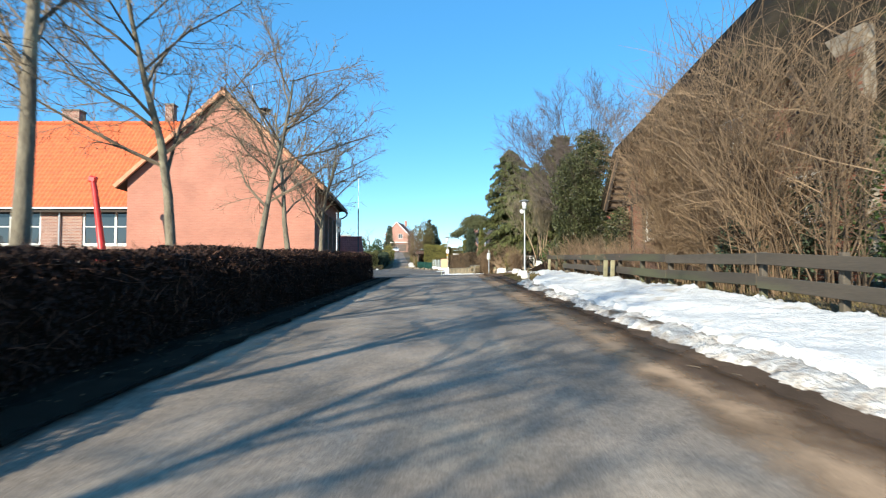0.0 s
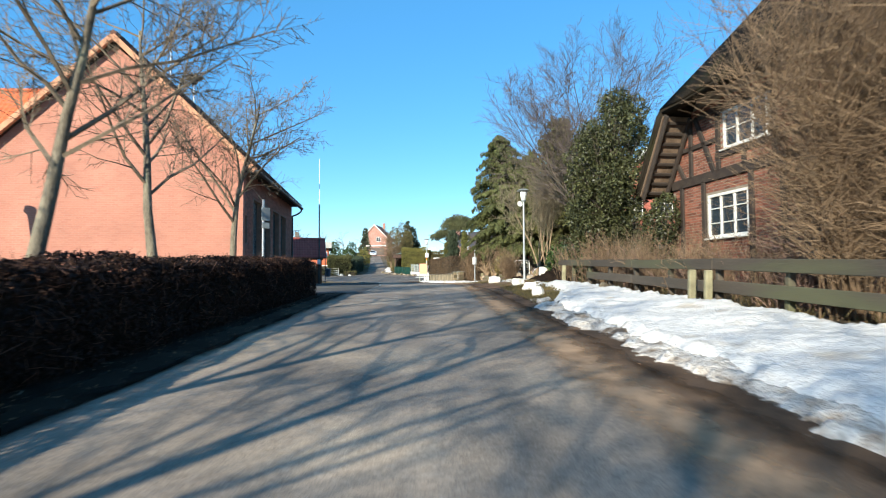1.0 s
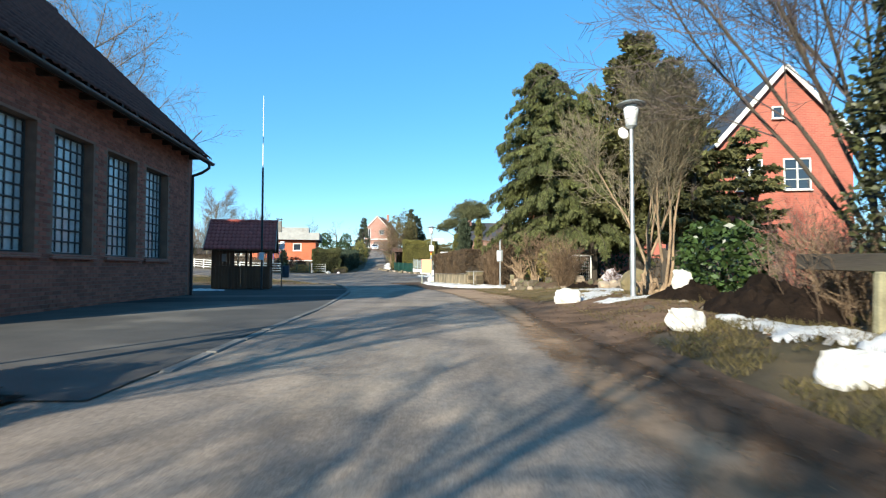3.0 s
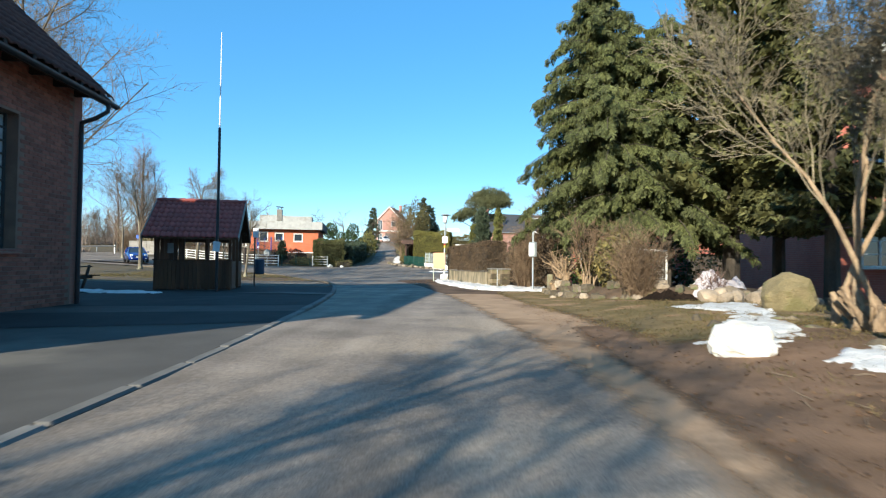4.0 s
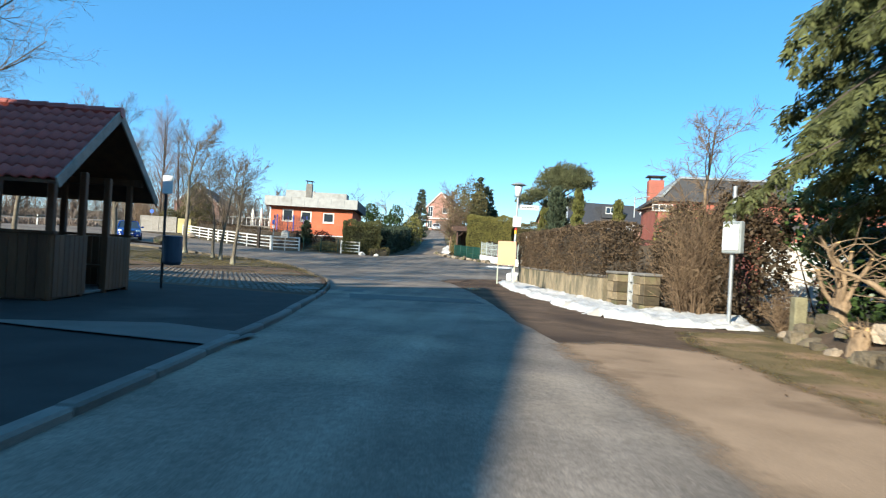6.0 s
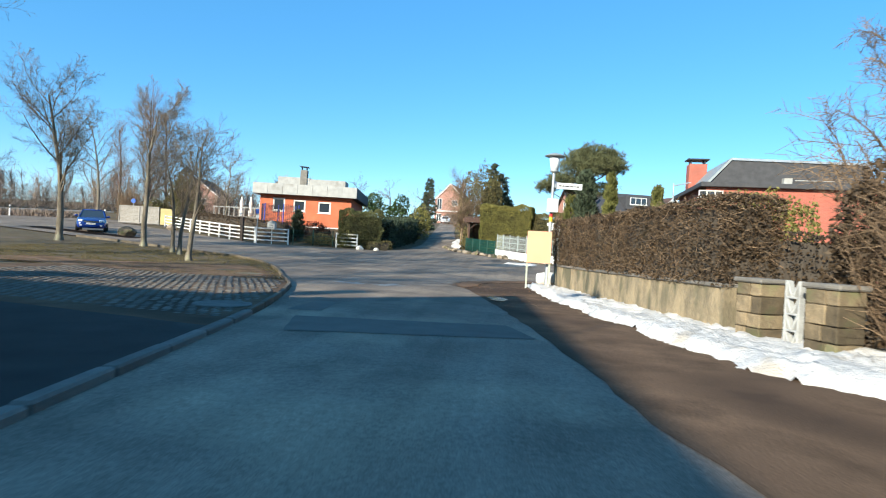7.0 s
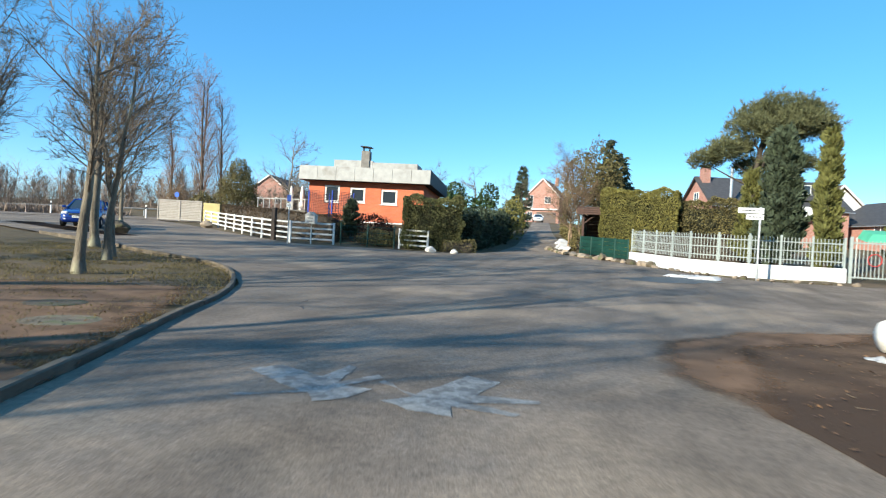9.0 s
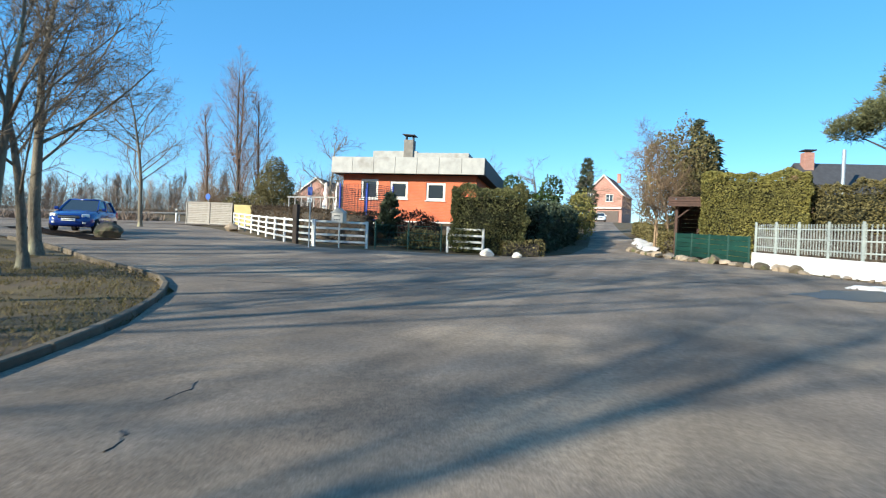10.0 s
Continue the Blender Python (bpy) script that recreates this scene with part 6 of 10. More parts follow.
def build_kerb():
    k = thing("kerb", -1.68, 30.4, gz(-1.68, 30.4), "pale concrete kerb stones round the forecourt and green", "kerb", kind="structure")
    line = [(-1.68, 26.6), (-1.7, 33), (-1.9, 36), (-2.26, 40.4), (-2.61, 43.6), (-3.26, 48), (-3.66, 50), (-4.16, 52.6), (-4.51, 54.4), (-5.06, 56.6), (-5.6, 58.4), (-6.36, 60.6), (-7.36, 62.7), (-8.26, 64.5), (-9.06, 66.35), (-10.33, 68.6), (-12.1, 70.9), (-13.9, 72.35), (-17.6, 73.7), (-20.5, 75.2), (-26, 77.2)]
    me = shared_block("kerb_stone", (0.985, 0.14, 0.26), CONCRETE, 0.02)
    worn = shared_block("worn_kerb_stone", (0.995, 0.09, 0.3), KERB_WORN, 0.012)
    rng = random.Random(5)
    for x, y, a in along_line(rounded(line, 2, False), 1.0):
        h = 0.015 + 0.055 * float(smoothstep(36, 43, y)) - 0.02 * float(smoothstep(60, 63, y))
        ob = new("kerb_stone", me if y < 54 else worn)
        ob.parent = k
        slope = math.degrees(math.atan2(gz(x + 0.5 * math.cos(radians(a)), y + 0.5 * math.sin(radians(a))) - gz(x - 0.5 * math.cos(radians(a)), y - 0.5 * math.sin(radians(a))), 1.0))
        ob.matrix_basis = Matrix.Translation(-k.location) @ pose(x, y, gz(x, y) + h - 0.13 + rng.uniform(-0.006, 0.006), rng.uniform(-1, 1), -slope, a + rng.uniform(-0.6, 0.6))


build_kerb()


def build_setts():
    s = thing("sett_paving", -4.9, 54.4, gz(-5, 55), "uneven grey granite setts with soil joints", "paving", kind="structure")
    bed = sheet("joint_bed", [(-4.4, 53.0), (-5.1, 56.2), (-5.65, 58.2), (-6.4, 60.5), (-6.8, 61.7), (-9, 62.0), (-14, 61.4), (-14, 53.2), (-8.5, 53.4)], 0.016, 0.6, DIRT, seed=3)
    bed.parent = s
    bed.matrix_basis = Matrix.Translation(-s.location)
    rng = random.Random(8)
    outline = [(-4.72, 53.8), (-5.25, 56.2), (-5.8, 58.2), (-6.5, 60.3), (-6.95, 61.5), (-9, 61.7), (-13, 61.2), (-13, 54.2), (-8.5, 54.35)]
    meshes = []
    for k in range(6):
        bm = block(bmesh.new(), (0.165 * rng.uniform(0.85, 1.08), 0.16 * rng.uniform(0.85, 1.08), 0.12), bevel=0.03)
        for v in bm.verts:
            v.co += Vector((rng.uniform(-1, 1), rng.uniform(-1, 1), rng.uniform(-1, 1))) * 0.008
        me = bpy.data.meshes.new("sett")
        bm.to_mesh(me)
        bm.free()
        me.materials.append(SETT)
        meshes.append(me)
    spots = []
    for j in range(44):
        for i in range(48):
            x, y = -4.6 - i * 0.185 - (0.09 if j % 2 else 0) + rng.uniform(-0.01, 0.01), 53.9 + j * 0.182 + 0.02 * math.sin(i * 0.7)
            spots.append((x, y))
    xs, ys = np.array([p[0] for p in spots]), np.array([p[1] for p in spots])
    ok = inside(outline, xs, ys)
    spots = [p for p, o in zip(spots, ok) if o]
    spots.sort(key=lambda p: -p[0])
    rest_v, rest_f, n0 = [], [], 0
    for k, (x, y) in enumerate(spots):
        m = pose(x, y, gz(x, y) - 0.036 + rng.uniform(-0.006, 0.006), rng.uniform(-3, 3), rng.uniform(-3, 3), rng.uniform(-6, 6))
        me = rng.choice(meshes)
        if k < 300:
            ob = new("sett", me)
            ob.parent = s
            ob.matrix_basis = Matrix.Translation(-s.location) @ m
        else:
            v = np.array([(m @ q.co) - s.location for q in me.vertices])
            rest_v.append(v)
            rest_f += [[i + n0 for i in f.vertices] for f in me.polygons]
            n0 += len(v)
    if rest_v:
        tagged(mesh_object("sett_field", np.vstack(rest_v), rest_f, SETT, s), kind="stuff")


build_setts()
mc = thing("manhole_cover", -5.35, 55.2, gz(-5.35, 55.2) + 0.03, "round concrete manhole cover set in the paving", "manhole cover", rz=20)
part("ring", lathe(bmesh.new(), [(0.34, -0.08), (0.46, -0.08), (0.46, 0.0), (0.445, 0.008), (0.35, 0.008), (0.34, 0.0)], 32), CONCRETE, mc)
part("lid", lathe(bmesh.new(), [(0.003, -0.06), (0.33, -0.06), (0.33, 0.0), (0.325, 0.004), (0.003, 0.006)], 32), CONCRETE, mc)


def paint_mark(x, y, turn):
    """A worn white arrow with a broad shaft."""
    shape = [(-0.16, 0.62), (0.12, 0.6), (0.16, 0.1), (0.6, 0.3), (0.62, 0.22), (0.2, -0.12), (0.6, -0.1), (0.58, -0.2), (0.16, -0.24), (0.28, -0.42), (0.0, -0.5), (-0.26, -0.44), (-0.14, -0.24), (-0.5, -0.02), (-0.6, 0.02), (-0.58, -0.06), (-0.18, -0.16)]
    c, s = math.cos(radians(turn)), math.sin(radians(turn))
    o = [(x + c * a - s * b, y + s * a + c * b) for a, b in shape]
    return tagged(sheet("road_marking", o, 0.005, 0.2, PAINT_WORN, rag=0.03, seed=int(x * 10) + 99, dense=0.1), "worn white arrow painted on the asphalt", "road marking", kind="structure")


paint_mark(-4.2, 62.55, -15)
paint_mark(-5.25, 62.4, 60)
for k, (x, y) in enumerate(((-10.2, 64.5), (-8.9, 63.5))):
    m = part("manhole_cover", lathe(bmesh.new(), [(0.05, 0.055), (0.33, 0.055), (0.36, 0.05), (0.4, 0.05), (0.42, 0.0)], 24), STONE)
    m.location = (x, y, gz(x, y) - 0.035)
    tagged(m, "round concrete manhole cover in bare soil", "manhole", "manholes on the green")


def crack_and_shade_lines():
    """Thin tarred crack lines over the crossing; the four long ones are tree shadows drawn as dark tubes."""
    rng = np.random.default_rng(4)
    T = Tubes()
    # first two: short tarred breaks; the rest: tree shadows drawn in
    for (x0, y0, x1, y1, r) in ((-7.93, 67.26, -7.78, 66.84, 0.008), (-7.52, 66.36, -7.34, 66.12, 0.01), (-14, 75.5, -2, 79.5, 0.006), (-12.5, 72.6, -6.2, 75.2, 0.006), (-13.5, 79, -9, 78.3, 0.006), (-10.2, 72, -9.6, 75, 0.006)):
        n = max(6, int(math.hypot(x1 - x0, y1 - y0) * 6))
        pts, w = [], np.cumsum(rng.normal(0, 0.02, n + 1))
        for k in range(n + 1):
            f = k / n
            x, y = x0 + (x1 - x0) * f + w[k], y0 + (y1 - y0) * f + w[n - k] * 0.7
            pts.append((x, y, gz(x, y) - r * 0.3))
        T.add(pts, r * rng.uniform(0.3, 1.3, n + 1), 4)
    tagged(T.ob("asphalt_crack", STEEL_DARK), "two short dark crack lines and long drawn tree-shadow lines on worn asphalt", "crack", kind="structure")


crack_and_shade_lines()

# ---- snow and stones beside the road ----
SNOWBANK = [(3.5, -6), (3.4, 3.5), (3.0, 6), (2.98, 12), (3.05, 17), (3.1, 19.5), (3.45, 20.9), (3.9, 22.2), (4.35, 24.2), (4.5, 26.6), (5.0, 27.0), (5.4, 25), (5.42, 15), (5.42, 5), (5.42, -6)]
snow_patch("snow_bank", SNOWBANK, 0.15, 0.06, SNOW, "old white snow bank, lumpy and half thawed", 3, rag=0.22, lump=0.3)
snow_patch("snow_edge", [(3.0, -6), (2.95, 3), (2.72, 4.6), (2.66, 12), (2.68, 16), (2.74, 19.5), (3.1, 22.0), (3.4, 21.4), (3.25, 19), (3.2, 12), (3.3, 5), (3.6, -6)], 0.09, 0.055, SNOW_DIRTY, "gritty brown crust of thawing snow", 5, rag=0.3)
snow_patch("snow_patch", [(4.35, 27.6), (4.9, 26.6), (5.3, 27.4), (5.1, 29.2), (4.6, 29.8)], 0.05, 0.06, SNOW, "thin broken patch of melting snow on grass", 7, rag=0.5)
snow_patch("snow_patch", [(3.3, 34.9), (3.9, 34.0), (4.5, 34.3), (5.6, 36.6), (6.0, 37.4), (6.6, 39.2), (7.2, 40.3), (6.2, 40.0), (4.7, 38.7), (5.2, 37.6), (4.6, 36.2), (3.9, 35.2)], 0.05, 0.06, SNOW, "long thin patch of melting snow before the rock garden", 8, rag=0.3)
snow_patch("snow_patch", [(4.0, 33.3), (4.0, 32.8), (4.2, 32.6), (5.3, 33.1), (6.0, 34.2), (5.2, 34.2)], 0.05, 0.06, SNOW, "thin patch of melting snow by the lamp post", 10, rag=0.3)
snow_patch("roadside_snow", [(-0.1, 66.5), (0.35, 60.8), (1.0, 57.2), (1.4, 55.2), (1.7, 52.8), (3.0, 51.2), (4.9, 51.6), (5.2, 53.4), (3.9, 55.2), (2.95, 57.2), (2.2, 60.4), (1.0, 65.4)], 0.13, 0.09, SNOW, "long ridge of old snow below the garden wall", 11, rag=0.3)
snow_patch("yard_snow", [(-12.2, 45.0), (-8.2, 45.3), (-8.2, 46.0), (-12.2, 45.9)], 0.06, 0.12, SNOW, "narrow strip of snow in the hut's shade", 12, rag=0.25, base=0.03)
snow_patch("snow_patch", [(-0.9, 79.6), (-0.3, 78.9), (0.9, 79.0), (1.0, 79.9), (0.1, 80.2)], 0.08, 0.1, SNOW, "small heap of snow at the kerb", 13, rag=0.35)
snow_patch("lane_snow", [(-5.6, 96), (-4.7, 96), (-5.2, 106), (-6.4, 112), (-6.3, 105)], 0.2, 0.16, SNOW, "snow heaps along the lane", 14, rag=0.5)
for k, (x, y, a, b, c) in enumerate(((3.5, 23.15, 0.37, 0.34, 0.36), (3.75, 25.7, 0.5, 0.4, 0.36), (3.9, 28.7, 0.5, 0.42, 0.4))):
    block_stone("white_stone", x, y, (a * 0.78, b * 0.8, c * 0.75), WHITE_STONE, "whitewashed squarish stone marking the grass verge", "stone", "white stones along the verge", 40 + k, 0.15)
block_stone("snowy_boulder", 3.66, 33.95, (0.56, 0.42, 0.38), WHITE_STONE, "large whitewashed boulder with snow on its foot", "stone", "white stones along the verge", 47, 0.18)
block_stone("upright_stone", 5.75, 32.9, (0.36, 0.3, 0.44), WHITE_STONE, "upright white stone beside the fence", "stone", "white stones along the verge", 48, 0.1, z=gz(5.75, 32.9) + 0.2)
rock("stone_block", 5.05, 22.2, (0.4, 0.3, 0.35), STONE, "mossy squared stone in the snow", "stone", "", 49, 0.25, 1.0)
rng = random.Random(77)
for k in range(16):
    x, y = rng.uniform(4.2, 5.6), rng.uniform(29.5, 37)
    rock("small_stone", x, y, (rng.uniform(0.15, 0.35), rng.uniform(0.12, 0.3), rng.uniform(0.1, 0.22)), STONE_WARM if k % 4 == 0 else STONE, "small brown field stone in the grass", "stone", "stones by the lamp post", 300 + k, 0.4, 1.4)
rock_line = [(4.75, 50.8), (4.5, 49.0), (4.4, 47.4), (4.5, 46.0), (4.75, 44.8), (5.2, 43.6), (6.0, 42.7), (7.2, 41.9), (8.3, 41.2), (9.3, 40.6)]
BED = [(4.7, 50.9), (4.35, 49.0), (4.25, 47.4), (4.35, 46.0), (4.6, 44.7), (5.1, 43.4), (6.0, 42.5), (8.0, 41.6), (9.5, 43), (9.5, 50), (7, 51.5)]


def bed_rise(x, y):
    """Height of the raised bed over the street's own level."""
    if not inside(BED, np.array([x]), np.array([y]))[0]:
        return 0.0
    return 0.38 * float(smoothstep(0, 0.55, edge_distance(BED, np.array([x]), np.array([y])))[0])


bed = sheet("garden_bed", BED, 0.0, 0.2, SOIL_BED, rag=0.0, seed=71, dense=0.2)
for v in bed.data.vertices:
    v.co.z += bed_rise(v.co.x, v.co.y) + 0.04 * noise.noise(v.co * 3) - 0.01
tagged(bed, "raised bed of brown soil behind the edging stones", "garden bed", kind="structure")
for k, (x, y, a) in enumerate(along_line(rock_line, 0.4)):
    s = rng.uniform(0.17, 0.36)
    make = block_stone if k % 3 else rock
    label = ("field stone edging the rock garden", "stone", "stones edging the garden")
    make("border_stone", x + rng.uniform(-0.12, 0.12), y + rng.uniform(-0.12, 0.12), (s * rng.uniform(0.95, 1.5), s * 0.9, s * rng.uniform(0.65, 1.0)), STONE if k % 5 else STONE_WARM, *label, 400 + k, 0.36)
    if k % 4:
        x, y = x + rng.uniform(0.1, 0.35), y + rng.uniform(0.1, 0.35)
        block_stone("border_stone", x, y, (s * rng.uniform(0.7, 1.2), s * 0.8, s * 0.75), STONE if k % 7 else STONE_WARM, *label, 440 + k, 0.3, z=gz(x, y) + bed_rise(x, y))
for k, (x, y, s) in enumerate(((6.7, 41.2, 0.42), (7.1, 41.5, 0.46), (6.95, 40.9, 0.32), (7.35, 41.2, 0.38), (7.6, 41.8, 0.5), (7.9, 41.3, 0.42), (8.3, 41.5, 0.5))):
    rock("garden_boulder", x, y, (s * 1.2, s, s), STONE_WARM, "pale tan boulder in the rock garden", "stone", "boulders of the rock garden", 480 + k, 0.15, 1.3)
rock("mossy_boulder", 6.75, 38.2, (1.02, 0.85, 0.9), STONE_OLIVE, "large olive mossy boulder behind the snow", "stone", "boulders of the rock garden", 488, 0.22, 1.1)
rock("pale_stone", 4.0, 45.6, (0.22, 0.16, 0.12), STONE_WARM, "small pale stone lying on the turf", "stone", "", 489, 0.2, 0.8)
for k, (x, y, a) in enumerate(along_line([(-6.2, 96), (-5.4, 92.5), (-4.7, 90.8), (-3.2, 88.3), (-1.9, 86.4), (-0.6, 83.6), (0.6, 81.4), (2.2, 80.3), (5.3, 80.3)], 0.42)):
    s = rng.uniform(0.22, 0.55) if y > 84 else rng.uniform(0.1, 0.24)
    rock("edge_stone", x + rng.uniform(-0.1, 0.1), y + rng.uniform(-0.1, 0.1), (s * 1.4, s, s * rng.uniform(0.55, 0.9)), STONE_WARM if k % 3 else STONE, "pale field stone along the garden edge", "stone", "stones along the street edge", 500 + k, 0.25, 1.6)
for k, (x, y, s) in enumerate(((-11.1, 85.2, 0.7), (-10.0, 85.6, 0.5))):
    rock("white_stone", x, y, (s, s * 0.8, s * 0.55), WHITE_STONE, "whitewashed boulder below the hedge", "stone", "white stones at the lane corner", 560 + k, 0.2, 0.8)
rock("grey_boulder", -25.3, 80.3, (1.2, 0.95, 0.85), STONE, "large grey boulder on bare soil", "stone", "", 570, 0.2, 0.6)
for k, (x, y) in enumerate(((-19.7, 56.6), (-19.6, 57.3), (-19.5, 58.0))):
    rock("white_stone", x, y, (0.5, 0.4, 0.4), WHITE_STONE, "whitewashed stone on the green", "stone", "white stones on the green", 580 + k, 0.2, 0.8)
rock("grey_boulder", -30, 92.6, (0.9, 0.8, 0.6), STONE_WARM, "small grey boulder by the far road", "stone", "", 571, 0.2, 0.6)


def soil_heap(x, y, r, h, seed, mat, label):
    n = 26
    vs, fs = [], []
    for j in range(n):
        for i in range(n):
            u, v = (i / (n - 1) * 2 - 1), (j / (n - 1) * 2 - 1)
            d = math.hypot(u, v)
            k = max(0.0, 1 - d * d) ** 1.2 * h * (1 + 0.5 * noise.noise((u * 2.5, v * 2.5, seed)) + 0.35 * noise.noise((u * 7, v * 7, seed)))
            vs.append((u * r[0], v * r[1], k - 0.06 + gz(x + u * r[0], y + v * r[1]) - gz(x, y)))
    for j in range(n - 1):
        for i in range(n - 1):
            fs.append((j * n + i, j * n + i + 1, (j + 1) * n + i + 1, (j + 1) * n + i))
    ob = mesh_object("soil_mound", vs, fs, mat)
    ob.location = (x, y, gz(x, y))
    return tagged(ob, label, "soil heap")


soil_heap(5.45, 29.6, (0.8, 1.5), 0.5, 3, DIRT_DARK, "heap of dark soil and dead leaves by the fence")
soil_heap(5.95, 33.0, (1.0, 1.0), 0.36, 6, DIRT_DARK, "low heap of dark soil by the fence")
soil_heap(6.2, 42.2, (0.9, 0.8), 0.3, 4, DIRT_DARK, "low heap of dark soil in the garden")

# ---- plank fence ----


def build_plank_fence():
    f = thing("plank_fence", 5.55, 4, gz(5.55, 4), "weathered grey two-rail plank fence", "fence")
    o = f.location
    y, rng = -6.0, random.Random(3)
    while y < 28.9:
        y2 = min(y + 3.9, 28.95)
        for zz, hh in ((0.74, 0.2), (0.36, 0.21)):
            if y2 > 28.5 and zz < 0.5:
                continue
            a, b = Vector((5.5, y + 0.012, gz(5.55, y) + zz + rng.uniform(-0.02, 0.02))), Vector((5.5, y2 - 0.012, gz(5.55, y2) + zz + rng.uniform(-0.02, 0.02)))
            m = (a + b) / 2 - o
            bm = block(bmesh.new(), (0.045, (b - a).length, hh), bevel=0.008)
            for v in bm.verts:
                v.co.z += 0.012 * noise.noise((v.co.y * 0.8, zz, y))
            bmesh.ops.transform(bm, matrix=Matrix.Translation(m) @ Matrix.Rotation(math.atan2(b.z - a.z, b.y - a.y), 4, "X"), verts=bm.verts)
            part("plank", bm, WOOD_GREY, f)
        for yy in (y, y + 1.95):
            boxpart("post", (0.11, 0.11, 1.15), (5.6 - o.x, yy - o.y, gz(5.55, yy) - o.z + 0.28), WOOD_GREY, f, (0, rng.uniform(-3, 3), 0), 0.015)
        y = y2


build_plank_fence()


def side_fence():
    """The set-back end of the fence, along the garden."""
    f = thing("plank_fence", 6.4, 35.3, gz(6.4, 35.3), "weathered grey two-rail plank fence set back behind stones", "fence")
    for zz in (1.0, 0.62):
        for j in range(2):
            boxpart("plank", (1.5, 0.045, 0.2), (0.75 + j * 1.52, 0.01 * j, zz + 0.02 * j), WOOD_GREY, f, (0, -1, 4), 0.008)
    for x in (0.0, 1.5, 3.0):
        boxpart("post", (0.11, 0.11, 1.4), (x, 0.09 + x * 0.06, 0.45), WOOD_GREY, f, bevel=0.015)


side_fence()
for k, (x, y) in enumerate(((5.32, 17.25), (5.22, 17.65), (5.3, 5.0), (5.28, 27.3))):
    p = boxpart("marker_post", (0.13, 0.11, 0.75), (0, 0, 0.2), WOOD_POST, None, (0, 2, 0), 0.02)
    p.location = (x, y, gz(x, y) + 0.08)
    tagged(p, "short mossy wooden marker post before the fence", "post", "marker posts")

# ---- lamps, masts and signs ----


def street_lamp(x, y, height, label, r=0.045, head=1.0, lean=(0, 0)):
    l = thing("street_lamp", x, y, gz(x, y), label, "street lamp", "street lamps")
    l.rotation_euler = (radians(lean[0]), radians(lean[1]), 0)
    rodpart("base_sleeve", (0, 0, -0.2), (0, 0, height * 0.32), r * 1.35, GALV, l, sides=14)
    rodpart("pole", (0, 0, height * 0.3), (0, 0, height - 0.6 * head), r, GALV, l, r * 0.85, 14)
    z = height - 0.62 * head
    part("collar", lathe(bmesh.new(), [(0.06 * head, z - 0.06), (0.13 * head, z), (0.13 * head, z + 0.03)], 18), STEEL_GREY, l)
    part("shade", lathe(bmesh.new(), [(0.12 * head, z + 0.02), (0.15 * head, z + 0.25 * head), (0.18 * head, z + 0.46 * head), (0.12 * head, z + 0.5 * head)], 22), LAMP_WHITE, l, "milky white conical lamp cover", smooth=True)
    part("lid", lathe(bmesh.new(), [(0.1 * head, z + 0.47 * head), (0.33 * head, z + 0.49 * head), (0.34 * head, z + 0.505 * head), (0.2 * head, z + 0.57 * head), (0.05 * head, z + 0.61 * head)], 24), STEEL_GREY, l, "flat grey metal hat")
    return l


lampa = street_lamp(5.02, 33.7, 4.35, "slim grey street lamp with a white conical cover", 0.045, 0.95)
part("mirror", lathe(bmesh.new(), [(0.02, -0.02), (0.12, -0.03), (0.135, 0.0), (0.12, 0.02)], 18), SIGN_WHITE, lampa, "small round mirror on the pole").matrix_basis = pose(-0.16, 0.05, 3.62, 80, 0, 20)
lampb = street_lamp(0.55, 65.3, 4.5, "grey street lamp carrying street name plates", 0.055, 1.0, (0, 0.8))


def text_bars(parent, w, h, at, rot, rows, mat, name="lettering"):
    """Plain bars where writing stands."""
    bm = bmesh.new()
    rng = random.Random(int(w * 1000) + rows)
    for k in range(rows):
        x = -w / 2
        hh = h / rows * 0.42
        while x < w / 2 - 0.02:
            ww = min(rng.uniform(0.3, 0.9) * hh * 3, w / 2 - x)
            block(bm, (ww, 0.004, hh), (x + ww / 2, 0, h / 2 - h * (k + 0.5) / rows), bevel=0)
            x += ww + hh * 0.7
    p = part(name, bm, mat, parent)
    p.matrix_basis = pose(*at, *rot)
    return p


def name_plate(parent, at, rot, w=0.85, h=0.2):
    e = new("name_plate")
    e.parent = parent
    e.matrix_basis = pose(*at, 0, 0, rot)
    boxpart("plate", (w, 0.02, h), (w / 2 + 0.05, 0, 0), SIGN_WHITE, e, bevel=0.006)
    boxpart("bracket", (0.12, 0.04, h * 0.7), (0.02, 0, 0), GALV, e, bevel=0.006)
    for s in (-1, 1):
        text_bars(e, w * 0.8, h * 0.55, (w / 2 + 0.05, s * 0.014, 0), (0, 0, 0), 1, SIGN_INK)


name_plate(lampb, (0.06, 0, 3.42), 6)
name_plate(lampb, (0.03, 0.05, 3.5), 62, 0.7, 0.16)
boxpart("notice_box", (0.36, 0.12, 0.44), (0.02, -0.12, 2.75), M("white_notice_box", (0.75, 0.76, 0.76), 0.5, (0.65, 0.66, 0.66), 3, 40, 0.1), lampb, bevel=0.015, label="white notice box on the pole")
rodpart("red_band", (0, 0, 2.38), (0, 0, 2.5), 0.058, RED_PAINT, lampb, sides=14)
rodpart("yellow_band", (0, 0, 2.22), (0, 0, 2.38), 0.058, SIGN_YELLOW, lampb, sides=14)

board = thing("notice_board", 0.24, 65.0, gz(0.24, 65.0), "pale orange blank notice board on two posts", "notice board")
boxpart("panel", (0.78, 0.035, 1.04), (0, 0, 1.36), ORANGE_BOARD, board, bevel=0.008)
